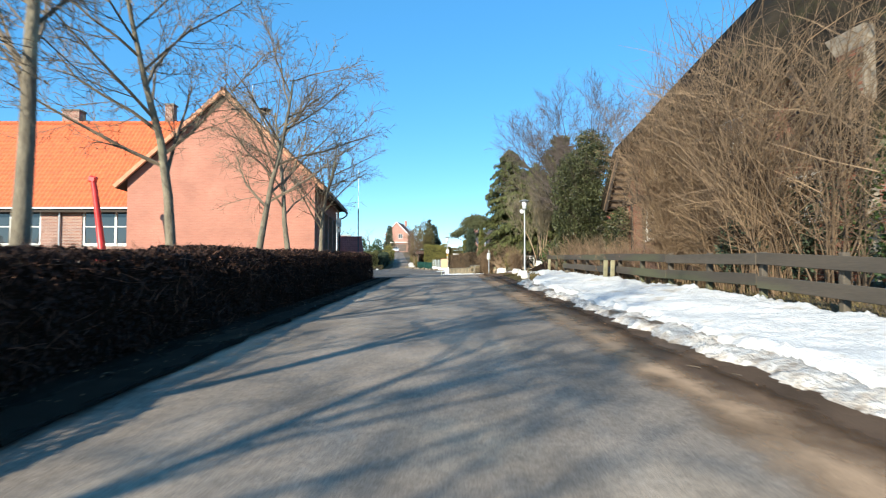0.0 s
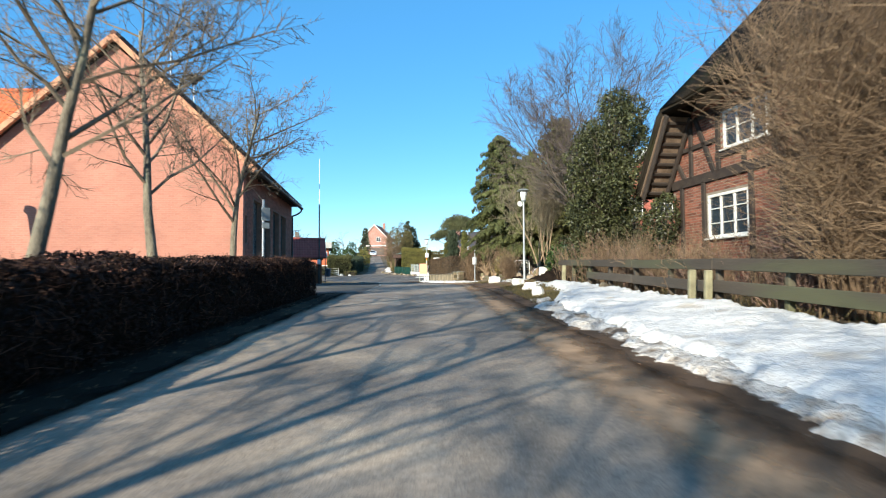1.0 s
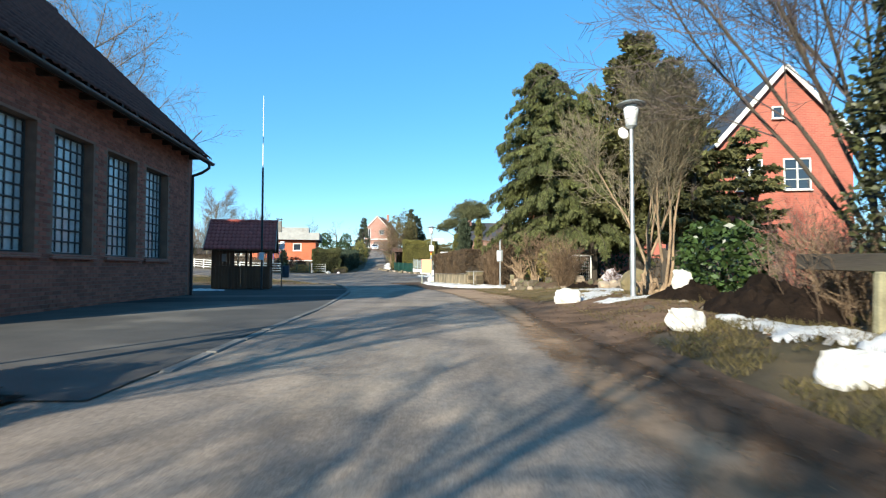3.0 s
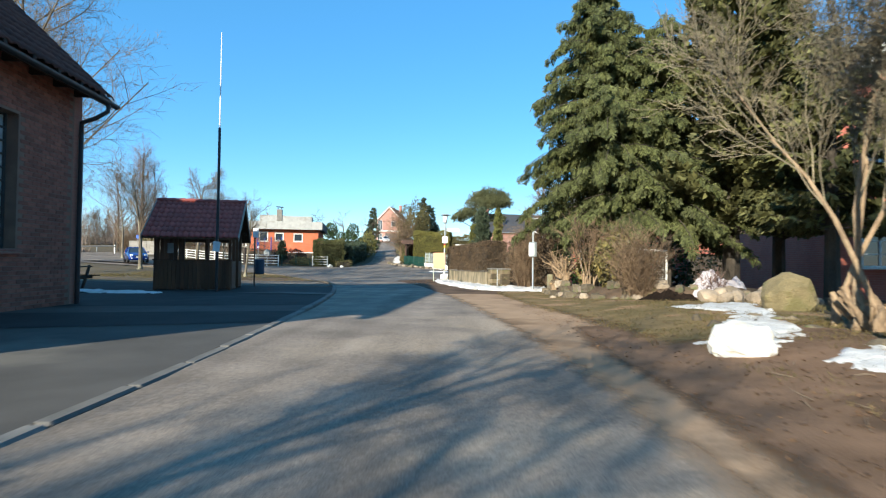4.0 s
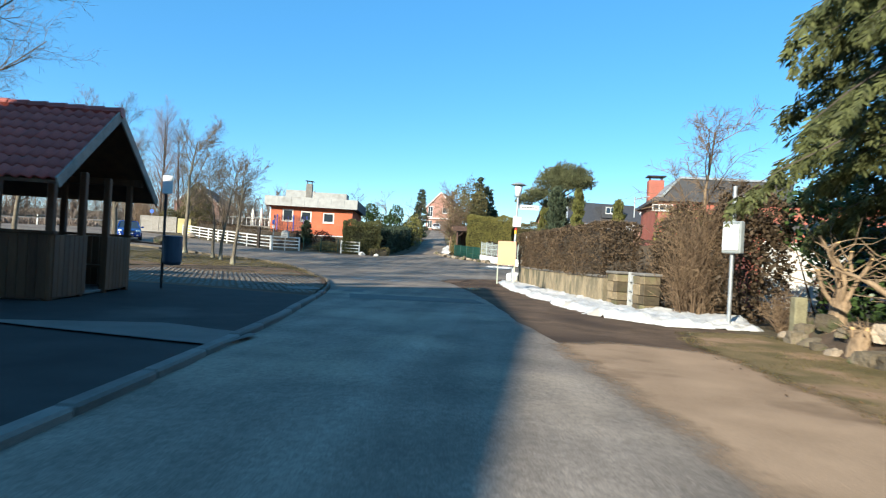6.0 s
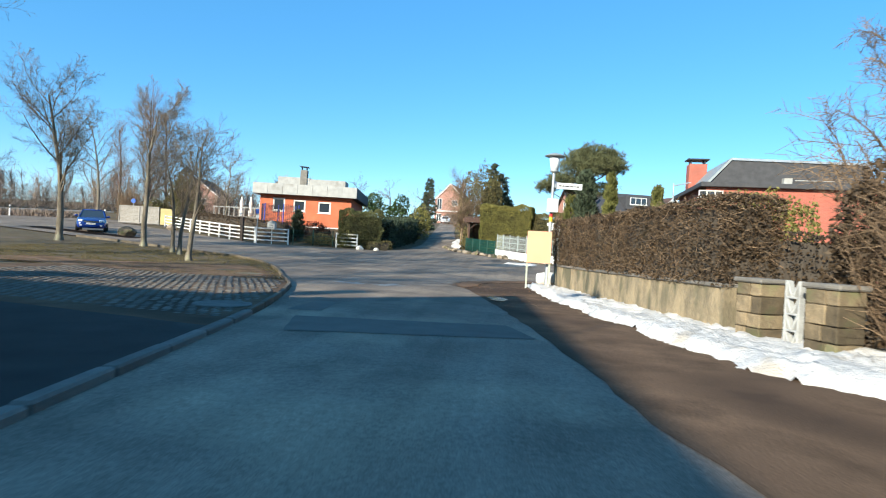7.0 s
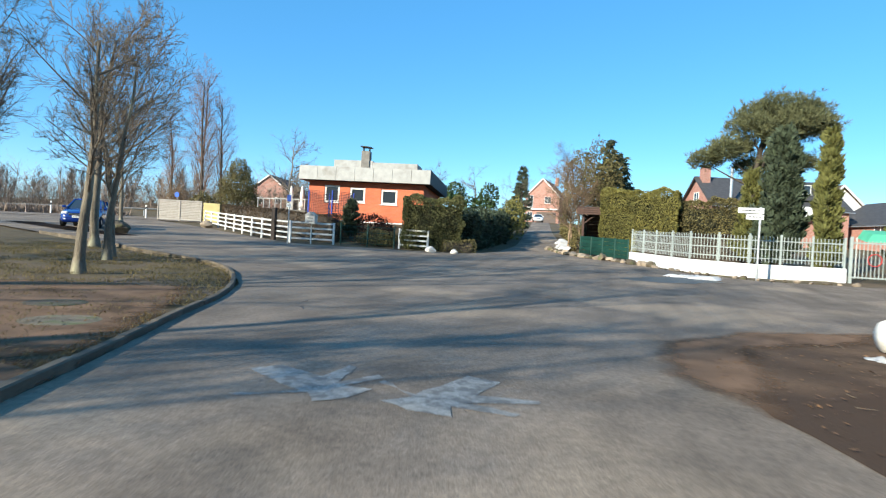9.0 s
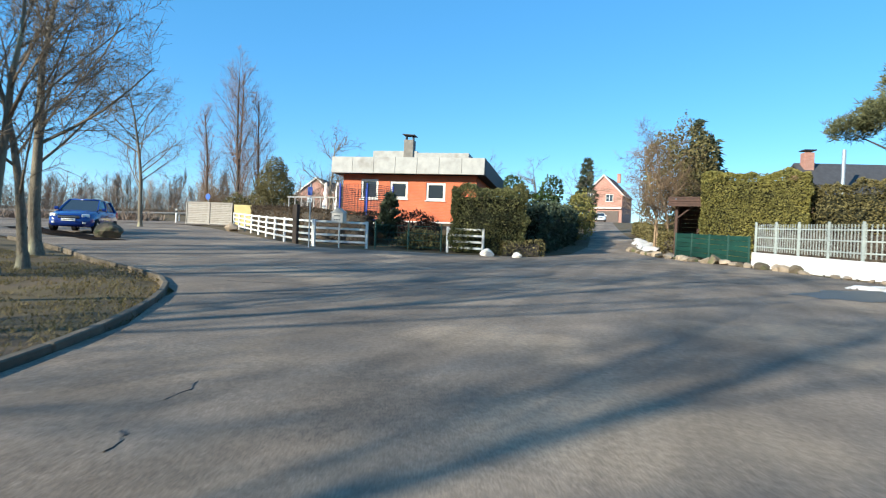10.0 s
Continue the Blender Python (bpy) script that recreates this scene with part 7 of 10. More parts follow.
for s in (-1, 1):
    boxpart("post", (0.06, 0.05, 1.85), (s * 0.36, 0.045, 0.78), M("pale_green_post", (0.5, 0.52, 0.42), 0.7, (0.38, 0.4, 0.3), 6, 50, 0.2), board, bevel=0.008)
barrel = thing("lying_barrel", 0.75, 67.0, gz(0.75, 67.0) + 0.22, "pale barrel-shaped concrete block lying on its side", "barrel", rz=12)
b = part("body", lathe(bmesh.new(), [(0.05, -0.45), (0.2, -0.42), (0.25, -0.2), (0.26, 0.1), (0.25, 0.36), (0.05, 0.4)], 18), WHITE_STONE, barrel, smooth=True)
b.rotation_euler = (0, radians(90), 0)
b = part("rim", lathe(bmesh.new(), [(0.2, 0.38), (0.27, 0.39), (0.27, 0.5), (0.2, 0.52)], 18), STEEL_DARK, barrel)
b.rotation_euler = (0, radians(90), 0)

bus = thing("bus_stop", 4.35, 51.9, gz(4.35, 51.9), "grey bus stop pole with a timetable case", "bus stop")
rodpart("pole", (0, 0, -0.2), (0, 0, 2.75), 0.04, GALV, bus, sides=14)
boxpart("timetable_case", (0.4, 0.13, 0.62), (-0.02, -0.06, 1.75), STEEL_GREY, bus, (0, 0, -58), 0.02)
boxpart("timetable", (0.33, 0.012, 0.5), (-0.085, -0.1, 1.75), SIGN_WHITE, bus, (0, 0, -58), 0)
gp = boxpart("stone_post", (0.2, 0.18, 0.85), (0, 0, 0.3), WOOD_POST, None, (0, 1, 0), 0.02)
gp.location = (4.75, 50.2, gz(4.75, 50.2))
tagged(gp, "short mossy stone gate post at the garden edge", "post")

mast = thing("flag_mast", -7.1, 47.25, gz(-7.1, 47.25), "tall thin flag mast, dark below and white above", "mast")
rodpart("lower_pole", (0, 0, -0.1), (0, 0, 5.6), 0.05, STEEL_DARK, mast, 0.045)
rodpart("upper_pole", (0, 0, 5.55), (0, 0, 8.9), 0.026, LAMP_WHITE, mast, 0.014)
boxpart("notice", (0.24, 0.02, 0.34), (0.0, -0.06, 1.55), SIGN_WHITE, mast, (0, 6, 0), 0.004, label="small white paper notice")

sign = thing("road_sign", -4.63, 24.78, gz(-4.63, 24.78), "grey road sign seen from its back on a steel pole", "road sign")
rodpart("pole", (0, 0, -0.1), (0, 0, 2.95), 0.035, GALV, sign)
boxpart("sign_plate", (0.3, 0.02, 0.4), (0.08, -0.03, 2.5), STEEL_GREY, sign, (0, 0, 50), 0.01)
boxpart("sub_plate", (0.26, 0.02, 0.18), (0.08, -0.03, 2.15), STEEL_GREY, sign, (0, 0, 50), 0.01)

pointer = thing("signpost", 2.25, 80.4, gz(2.25, 80.4), "white signpost with two pointing plates", "signpost")
rodpart("pole", (0, 0, -0.1), (0, 0, 2.55), 0.04, GALV, pointer)
for z, w in ((2.42, 0.82), (2.2, 0.55)):
    boxpart("plate", (w, 0.03, 0.19), (-w / 2 + 0.1, -0.05, z), SIGN_WHITE, pointer, bevel=0.006)
    text_bars(pointer, w * 0.7, 0.09, (-w / 2 + 0.1, -0.068, z), (0, 0, 0), 1, SIGN_INK)

post = thing("parking_sign", -17.7, 82.9, gz(-17.7, 82.9), "blue traffic sign with a white plate on a pole", "road sign")
rodpart("pole", (0, 0, -0.1), (0, 0, 2.5), 0.03, GALV, post)
boxpart("blue_plate", (0.22, 0.02, 0.32), (0, -0.04, 2.2), SIGN_BLUE, post, bevel=0.01)
boxpart("white_plate", (0.22, 0.02, 0.18), (0, -0.04, 1.85), SIGN_WHITE, post, bevel=0.01)
text_bars(post, 0.16, 0.1, (0, -0.056, 1.85), (0, 0, 0), 2, SIGN_INK)
bs = thing("round_blue_sign", -39, 100, gz(-39, 100), "round blue traffic sign on a thin pole", "road sign")
rodpart("pole", (0, 0, 0), (0, 0, 2.4), 0.03, GALV, bs)
d = part("disc", lathe(bmesh.new(), [(0.05, -0.01), (0.24, -0.01), (0.24, 0.01), (0.05, 0.01)], 20), SIGN_BLUE, bs)
d.matrix_basis = pose(0, -0.05, 2.2, 90, 0, 0)

# ---- wooden shelter hut ----


def build_hut():
    x0, y0 = -9.68, 48.2
    b = gz(-8, 49.5) + 0.03
    h = thing("wooden_hut", x0, y0, b, "brown-stained open timber shelter with a red tiled roof", "shelter", rz=13.5)
    # local frame: x along the front, y to the back
    w, d = 2.5, 2.9
    rail, eave = 1.02, 2.12
    for (x, y) in ((0, 0), (w, 0), (0, d), (w, d), (w * 0.36, 0), (w * 0.68, 0), (w, d * 0.34), (w, d * 0.66), (0, d * 0.5), (w * 0.5, d)):
        boxpart("post", (0.11, 0.11, eave + 0.1), (x, y, eave / 2), WOOD_HUT, h, bevel=0.012)
    n = 18
    for k in range(n):
        boxpart("board", (w / n - 0.008, 0.03, rail), (w * (k + 0.5) / n, -0.06, rail / 2 + 0.03), WOOD_HUT, h, bevel=0.006)
    for k in range(n):
        boxpart("board", (w / n - 0.008, 0.03, rail), (w * (k + 0.5) / n, d + 0.06, rail / 2 + 0.03), WOOD_HUT, h, bevel=0.006)
    for k in range(19):
        boxpart("board", (0.03, d / 19 - 0.008, rail if k < 12 else eave), (-0.06, d * (k + 0.5) / 19, (rail if k < 12 else eave) / 2 + 0.03), WOOD_HUT, h, bevel=0.006)
    for k in list(range(0, 7)) + list(range(12, 19)):
        boxpart("board", (0.03, d / 19 - 0.008, rail), (w + 0.06, d * (k + 0.5) / 19, rail / 2 + 0.03), WOOD_HUT, h, bevel=0.006)
    for k in range(6):
        boxpart("board", (w * 0.36 / 6 - 0.008, 0.03, eave - rail), (w * 0.36 * (k + 0.5) / 6, -0.06, (eave + rail) / 2 + 0.05), WOOD_HUT, h, bevel=0.006)
    boxpart("rail", (w + 0.2, 0.14, 0.05), (w / 2, -0.03, rail + 0.06), WOOD_HUT, h, bevel=0.008)
    boxpart("rail", (w + 0.2, 0.14, 0.05), (w / 2, d + 0.03, rail + 0.06), WOOD_HUT, h, bevel=0.008)
    for s in (0, d):
        boxpart("plate", (w + 0.5, 0.12, 0.14), (w / 2, s, eave + 0.07), WOOD_HUT, h, bevel=0.01)
    boxpart("bench", (w - 0.4, 0.4, 0.05), (w / 2, d - 0.35, 0.45), WOOD_HUT, h, bevel=0.01)
    boxpart("floor", (w, d, 0.05), (w / 2, d / 2, 0.02), CONCRETE, h, bevel=0.01)
    boxpart("poster", (0.2, 0.012, 0.36), (w * 0.2, -0.085, 1.5), M("faded_paper", (0.34, 0.31, 0.28), 0.8, (0.22, 0.2, 0.18), 5, 40, 0.1), h, bevel=0, label="small faded paper poster")
    # roof: ridge along x
    ov, og = 0.55, 0.35
    pk = 3.28
    rise = (pk - eave - 0.1) / (d / 2)
    for s in (0, 1):
        low = Vector((-og, -ov if s == 0 else d + ov, eave + 0.1 - rise * ov))
        top = Vector((-og, d / 2, pk))
        L = w + 2 * og
        part("roof_deck", prism(bmesh.new(), [low, top, top + Vector((0, 0, 0.05)), low + Vector((0, 0, 0.05))], (L, 0, 0)), WOOD_HUT, h)
        up = (top - low).normalized()
        along = Vector((1, 0, 0)) if s == 0 else Vector((-1, 0, 0))
        st = low + Vector((0, 0, 0.06)) if s == 0 else low + Vector((L, 0, 0.06))
        nu = int((top - low).length / 0.33)
        tile_slope(h, st, along, up, 17, nu + 1, L / 17, (top - low).length / (nu + 1), TILE_HUT, "roof_tile", curve=0.04, limit=300)
        for xg in (-og, w + og):
            c, ln = (low + top) / 2, (top - low).length
            bm = block(bmesh.new(), (0.035, ln + 0.06, 0.18), (0, 0, 0), bevel=0.008)
            bmesh.ops.transform(bm, matrix=Matrix.Translation((xg, c.y, c.z + 0.03)) @ Matrix.Rotation(math.atan2(top.z - low.z, top.y - low.y), 4, "X"), verts=bm.verts)
            part("bargeboard", bm, M("pale_bargeboard", (0.36, 0.3, 0.25), 0.8, (0.22, 0.18, 0.15), 5, 50, 0.3), h)
    for k in range(10):
        bm = bmesh.new()
        rod(bm, (-og + k * (w + 2 * og) / 10, d / 2, pk + 0.07), (-og + (k + 1.1) * (w + 2 * og) / 10, d / 2, pk + 0.085), 0.09, 0.1, 8)
        part("ridge_tile", bm, TILE_HUT, h)
    return h


build_hut()
bn = thing("litter_bin", -7.55, 52.3, gz(-7.55, 52.3) + 0.03, "dark litter bin hung on a steel post", "litter bin")
rodpart("post", (0, 0, 0), (0, 0, 2.5), 0.03, STEEL_DARK, bn)
part("bin", lathe(bmesh.new(), [(0.02, 0.52), (0.17, 0.54), (0.2, 0.6), (0.2, 1.12), (0.21, 1.16), (0.16, 1.18)], 18, (0.22, 0, 0)), M("bin_blue_grey", (0.05, 0.08, 0.12), 0.5, (0.035, 0.06, 0.09), 5, 40, 0.1), bn)
boxpart("sign_plate", (0.24, 0.02, 0.4), (0.05, -0.04, 2.3), SIGN_WHITE, bn, bevel=0.006)


def picnic_table(x, y, rz):
    t = thing("picnic_table", x, y, gz(x, y) + 0.03, "dark timber picnic table with fixed benches", "picnic table", rz=rz)
    for k in range(5):
        boxpart("top_plank", (1.7, 0.13, 0.04), (0, -0.28 + k * 0.14, 0.74), WOOD_GREY, t, bevel=0.008)
    for s in (-1, 1):
        for k in range(2):
            boxpart("bench_plank", (1.7, 0.13, 0.04), (0, s * (0.66 + k * 0.14), 0.44), WOOD_GREY, t, bevel=0.008)
        for q in (-1, 1):
            bm = block(bmesh.new(), (0.06, 0.1, 0.95), (s * 0.62, q * 0.38, 0.36), (q * -28, 0, 0), 0.01)
            part("leg", bm, WOOD_GREY, t)
        boxpart("crossbar", (0.05, 1.55, 0.1), (s * 0.62, 0, 0.38), WOOD_GREY, t, bevel=0.01)
    return t


picnic_table(-12.0, 46.6, 5)

# ---- garden wall with pillar ----


def build_garden_wall():
    line = [(0.95, 65.9), (2.0, 60.3), (2.45, 57.7), (2.85, 56.2)]
    w = thing("garden_wall", 0.95, 65.9, gz(0.95, 65.9), "low stained concrete garden wall with a coping", "wall")
    o = w.location
    STAINED = M("stained_concrete", (0.36, 0.28, 0.17), 0.92, (0.16, 0.13, 0.085), 3.5, 40, 0.9, 0.03, stretch=(1, 1, 0.35), third=(0.13, 0.115, 0.07), third_scale=2.2, third_at=0.52)
    pts = polyline(line, 0.8)
    for (ax, ay), (bx, by) in zip(pts, pts[1:]):
        a, b = Vector((ax, ay, gz(ax, ay))), Vector((bx, by, gz(bx, by)))
        d = b - a
        m = Matrix.Translation((a + b) / 2 - o) @ Matrix.Rotation(math.atan2(d.y, d.x), 4, "Z")
        bm = block(bmesh.new(), (d.length + 0.02, 0.24, 1.0), (0, 0, 0.26), bevel=0.0)
        bmesh.ops.subdivide_edges(bm, edges=bm.edges, cuts=5, use_grid_fill=True)
        for v in bm.verts:
            if abs(v.co.y) > 0.1:
                q = m @ v.co
                v.co.y += 0.03 * noise.noise(q * 3.2) * (1 if v.co.y > 0 else -1)
        bmesh.ops.transform(bm, matrix=m, verts=bm.verts)
        part("wall_section", bm, STAINED, w)
        bm = block(bmesh.new(), (d.length - 0.006, 0.32, 0.07), (0, 0, 0.79), bevel=0.015)
        bmesh.ops.transform(bm, matrix=m, verts=bm.verts)
        part("coping", bm, CONCRETE, w)
    STONE_MOSSY = M("mossy_block_stone", (0.26, 0.195, 0.115), 0.92, (0.13, 0.1, 0.06), 5, 45, 0.9, 0.02, random=0.6, third=(0.15, 0.145, 0.07), third_scale=2.5, third_at=0.52)
    for k, (x, y) in enumerate(((3.02, 55.5), (3.37, 54.2))):
        p = thing("gate_pillar", x, y, gz(x, y), "squared stone block gate pillar with a flat cap", "pillar", "gate pillars", rz=-72)
        z = -0.06
        for hh in (0.27, 0.21, 0.26, 0.2):
            cut = rng.uniform(-0.09, 0.09)
            for x0, x1 in ((-0.25, cut), (cut, 0.25)):
                bm = block(bmesh.new(), (x1 - x0 - 0.01, 0.42, hh - 0.01), bevel=0.014)
                bmesh.ops.subdivide_edges(bm, edges=[e for e in bm.edges if e.calc_length() > 0.1], cuts=2, use_grid_fill=True)
                for v in bm.verts:
                    v.co += Vector((noise.noise(v.co * 9 + Vector((z, x0, k))), noise.noise(v.co * 9 + Vector((k, z, x1))), noise.noise(v.co * 8 + Vector((x1, k, z))))) * 0.012
                bmesh.ops.translate(bm, verts=bm.verts, vec=((x0 + x1) / 2, 0, z + hh / 2))
                part("block", bm, STONE_MOSSY, p)
            z += hh
        boxpart("cap", (0.58, 0.5, 0.07), (0, 0, 0.915), CONCRETE, p, bevel=0.02)
    g = thing("ornament_grille", 3.2, 54.85, gz(3.2, 54.85), "white openwork concrete grille between pillars", "grille", rz=-72)
    for j in range(4):
        bm = bmesh.new()
        z = 0.14 + j * 0.23
        for s in (-1, 1):
            block(bm, (0.035, 0.1, 0.24), (s * 0.115, 0, z), bevel=0.008)
            block(bm, (0.03, 0.1, 0.25), (s * 0.055, 0, z), (0, s * 22, 0), 0.008)
        block(bm, (0.25, 0.1, 0.03), (0, 0, z - 0.115), bevel=0.006)
        part("grille_block", bm, M("grille_white", (0.45, 0.45, 0.43), 0.8, (0.28, 0.28, 0.27), 6, 50, 0.3), g)


build_garden_wall()

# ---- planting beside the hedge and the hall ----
clipped_hedge("front_hedge", [(-3.62, -9), (-3.62, 24.9)], 1.15, 1.1, 1, LEAF_BROWN, 0.036, 1050, "clipped brown beech hedge, shade of its face put into dark leaves", lump=0.09, core=DIRT_DARK, twig_count=5000, twig_mat=TWIG_HEDGE)
for k, (x, y, h) in enumerate([(-5.0, 23.0, 5.4), (-5.05, 18.95, 6.2), (-5.1, 15.1, 6.7), (-5.1, 10.8, 7.0), (-5.1, 6.75, 7.2), (-5.2, 2.8, 6.6), (-5.3, -1.4, 6.6), (-5.3, -5.6, 6.6)]):
    bare_tree("street_tree", x, y, h, 0.125, 100 + k, LINDEN, "young bare street tree with pale mossy bark", "trees behind the hedge", twig=TWIG, lean=(0.03 * (-1) ** k, 0.01))
for k, (x, y, h) in enumerate(((-16.2, 48.6, 11.5), (-19.5, 53.5, 13), (-23, 58.5, 13), (-27, 63, 13))):
    bare_tree("old_tree", x, y, h, 0.2, 118 + k, dict(WIDE, count=(15, 11, 9, 3)), "tall bare tree behind the brick hall", "old trees", twig=TWIG, bark=BARK_DARK)

pole = thing("red_sculpture", -15.35, 25.3, gz(-15.35, 25.3), "leaning bright red tapered pole on a flared foot", "sculpture")
T = Tubes()
T.add([(0.1, 0, -0.1), (0.03, 0, 0.7), (-0.02, 0, 1.1), (-0.2, 0, 2.4), (-0.42, 0, 3.9), (-0.5, 0, 4.3)], [0.55, 0.42, 0.17, 0.14, 0.13, 0.12], 12)
T.ob("shaft", RED_PAINT, pole, smooth=True)
boxpart("head", (0.36, 0.24, 0.3), (-0.52, 0, 4.4), RED_PAINT, pole, (0, 14, 0), 0.06)

# ---- bushes before the thatched house ----
for k, (x, y, h, s, n, m) in enumerate(((7.1, 13.4, 4.2, 1.5, 60, TWIG_TAN), (6.9, 11.6, 5.9, 1.6, 66, TWIG_TAN), (7.0, 9.6, 5.4, 1.6, 24, TWIG_TAN), (7.4, 7.6, 5.0, 1.7, 16, TWIG_TAN), (7.7, 5.0, 4.4, 1.7, 16, TWIG_OLIVE))):
    twig_shrub("bare_bush", x, y, h, s, n, 200 + k, m, "tall tangled bush of bare tan branches", "bushes before the thatched house", twigs=12 if k < 2 else 8, rad=0.02, lift=-0.005, sub=3 if k < 2 else 2)
for k, (x, y, h, n) in enumerate(((6.4, 15.3, 5.6, 150), (6.9, 14.3, 4.8, 120))):
    twig_shrub("feathery_bush", x, y, h, 0.9, n, 207 + k, TWIG_TAN, "tall feathery bush of fine tan branches", "bushes before the thatched house", twigs=12, rad=0.013, lift=0.005, sub=4)
leaf_mass("evergreen_bush", 7.3, 12.4, [(0, 0, 0.9, 1.0, 1.2, 0.9), (0.5, -0.6, 1.6, 0.8, 0.8, 0.8)], 215, LEAF_BLUE, 0.07, 3500, "dark evergreen bush among bare stems")
leaf_mass("evergreen_bush", 8.4, 9.6, [(0, 0, 1.6, 1.0, 1.4, 1.6), (0.2, -0.4, 2.8, 0.9, 1.0, 1.0)], 216, LEAF_DARK, 0.08, 5000, "dark ivy-covered bush by the house")
for k in range(13):
    y = 16.5 + k * 1.12
    twig_shrub("dry_thicket", 6.5 + 0.5 * math.sin(k * 2.1), y, 1.45 + 0.3 * math.sin(k * 1.7), 1.0, 105, 230 + k, TWIG_TAN if k % 3 else TWIG_RED, "thicket of dry tan stems behind the fence", "thicket behind the fence", twigs=4, rad=0.011, lift=0.0, sub=1, oval=(1.6, 2.2))
for k, (x, y, h) in enumerate(((10.2, 8.6, 11.5), (12.0, 4.2, 12.0))):
    bare_tree("garden_tree", x, y, h, 0.17, 620 + k, WIDE, "large bare garden tree beside the thatched house", "garden trees", twig=TWIG, bark=BARK_DARK)
leaf_mass("laurel_bush", 6.9, 33.6, [(0, 0, 0.8, 0.9, 1.2, 0.9)], 250, LEAF_DARK, 0.11, 2200, "low glossy dark green laurel by the fence")
leaf_mass("ivy_bush", 8.05, 25.5, [(0, 0, 1.0, 0.5, 0.7, 1.0), (0.05, -0.2, 2.2, 0.45, 0.65, 0.8), (0.0, 0.5, 1.8, 0.4, 0.5, 0.9)], 36, LEAF_IVY, 0.065, 5000, "dark ivy bush climbing the corner of the brick house")
rngi = random.Random(31)
ivy = []
for _ in range(64):
    h = rngi.uniform(1.3, 6.4)
    reach = 1.28 if h < 5.0 else 1.28 - 0.45 * (h - 5.0)
    an, q = rngi.uniform(0, 6.28), math.sqrt(rngi.random())
    rr = rngi.uniform(0.32, 0.62)
    ivy.append((math.cos(an) * reach * q + 0.08 * (h - 4), math.sin(an) * reach * q, h, rr, rr, rr * rngi.uniform(0.8, 1.4)))
leaf_mass("ivy_tree", 7.0, 27.3, ivy, 31, LEAF_IVY, 0.062, 46000, "tree wholly overgrown with dark glossy ivy", "tree", trunk=(0.2, 6))
for k, (x, y, h) in enumerate(((8.2, 29.0, 2.0), (9.8, 28.6, 3.2), (9.0, 32.4, 1.7), (10.8, 30.2, 3.4), (7.6, 26.9, 2.2))):
    twig_shrub("tan_thicket", x, y, h, 1.6, 80, 610 + k, TWIG_TAN if k % 2 else TWIG_OLIVE, "tall thicket of bare tan stems beneath the ivy", "thicket behind the fence", twigs=7, rad=0.014, sub=2, oval=(1.5, 1.5))
bare_tree("bare_tree", 8.5, 30.6, 9.6, 0.055, 260, FAN, "tall many-stemmed bare tree behind the ivy", twig=TWIG_DARK, bark=BARK_DARK, stems=10)
leaf_mass("brown_evergreen", 6.6, 27.6, [(0, 0, 0.6, 0.8, 1.0, 0.7), (0.5, 0.3, 1.2, 0.7, 0.7, 0.6)], 262, LEAF_DARK, 0.09, 2500, "dark evergreen shrub beside the thatched house")

# ---- trees and shrubs by the lamp and the rock garden ----
SHRUBBY = dict(count=(9, 8, 7, 3), start=(0.3, 0.2, 0.15, 0.2), angle=(34, 36, 40, 42), ratio=(0.6, 0.5, 0.45, 0.5), shrink=(0.4, 0.3, 0.2, 0.1), wobble=(0.15, 0.14, 0.15, 0.18, 0.2), lift=(0.05, 0.05, 0.03, 0.0, 0.0), thin=0.5, split=1)
bare_tree("many_stemmed_shrub", 6.1, 35.4, 4.4, 0.045, 270, dict(SHRUBBY, count=(10, 8, 6, 2), angle=(15, 22, 28, 34), wobble=(0.11, 0.13, 0.15, 0.18, 0.2), lift=(0.1, 0.12, 0.08, 0.03, 0.0), thin=0.36), "large bare shrub with thick gnarled pale stems", twig=TWIG_OLIVE, bark=BARK_PALE, stems=7, stubs=14)
conifer("weeping_cypress", 6.45, 47.8, 10.8, 3.4, 21, LEAF_CYPRESS, "large weeping cypress with drooping green sprays", droop=0.9, count=240, sprays=210, size=0.23, base_h=2.75, shape=0.5, lean=-0.6, wide=0.9, frond=True)
conifer("weeping_cypress", 8.0, 47.0, 9.6, 2.9, 24, LEAF_CYPRESS, "second weeping cypress grown into its neighbour", droop=0.85, count=150, sprays=170, size=0.23, base_h=2.3, shape=0.7, wide=0.9, frond=True)
conifer("old_cypress", 9.9, 46.4, 11.4, 3.4, 22, LEAF_OLDGREEN, "tall brownish-green cypress with a ragged top", droop=0.15, count=260, sprays=90, size=0.27, base_h=1.9, shape=0.58, up=0.35, wide=2.8)
conifer("old_cypress", 11.9, 47.2, 10.6, 2.45, 23, LEAF_OLDGREEN, "tall brownish-green cypress with a ragged top", droop=0.15, count=200, sprays=72, size=0.27, base_h=1.8, shape=0.55, up=0.35, wide=2.8)
conifer("old_cypress", 10.8, 43.0, 7.2, 2.3, 25, LEAF_OLDGREEN, "dense old cypress behind the boulders", droop=0.3, count=90, sprays=60, size=0.28, base_h=1.8, shape=0.6, wide=2.8)
conifer("old_cypress", 13.4, 44.0, 6.6, 1.9, 26, LEAF_OLDGREEN, "dense old cypress behind the boulders", droop=0.3, count=70, sprays=50, size=0.28, base_h=1.6, shape=0.6, wide=2.8)
twig_shrub("brown_shrub", 5.75, 43.1, 1.9, 0.75, 130, 280, TWIG_TAN, "dense dry brown shrub by the garden stones", "garden shrubs", twigs=8, sub=3)
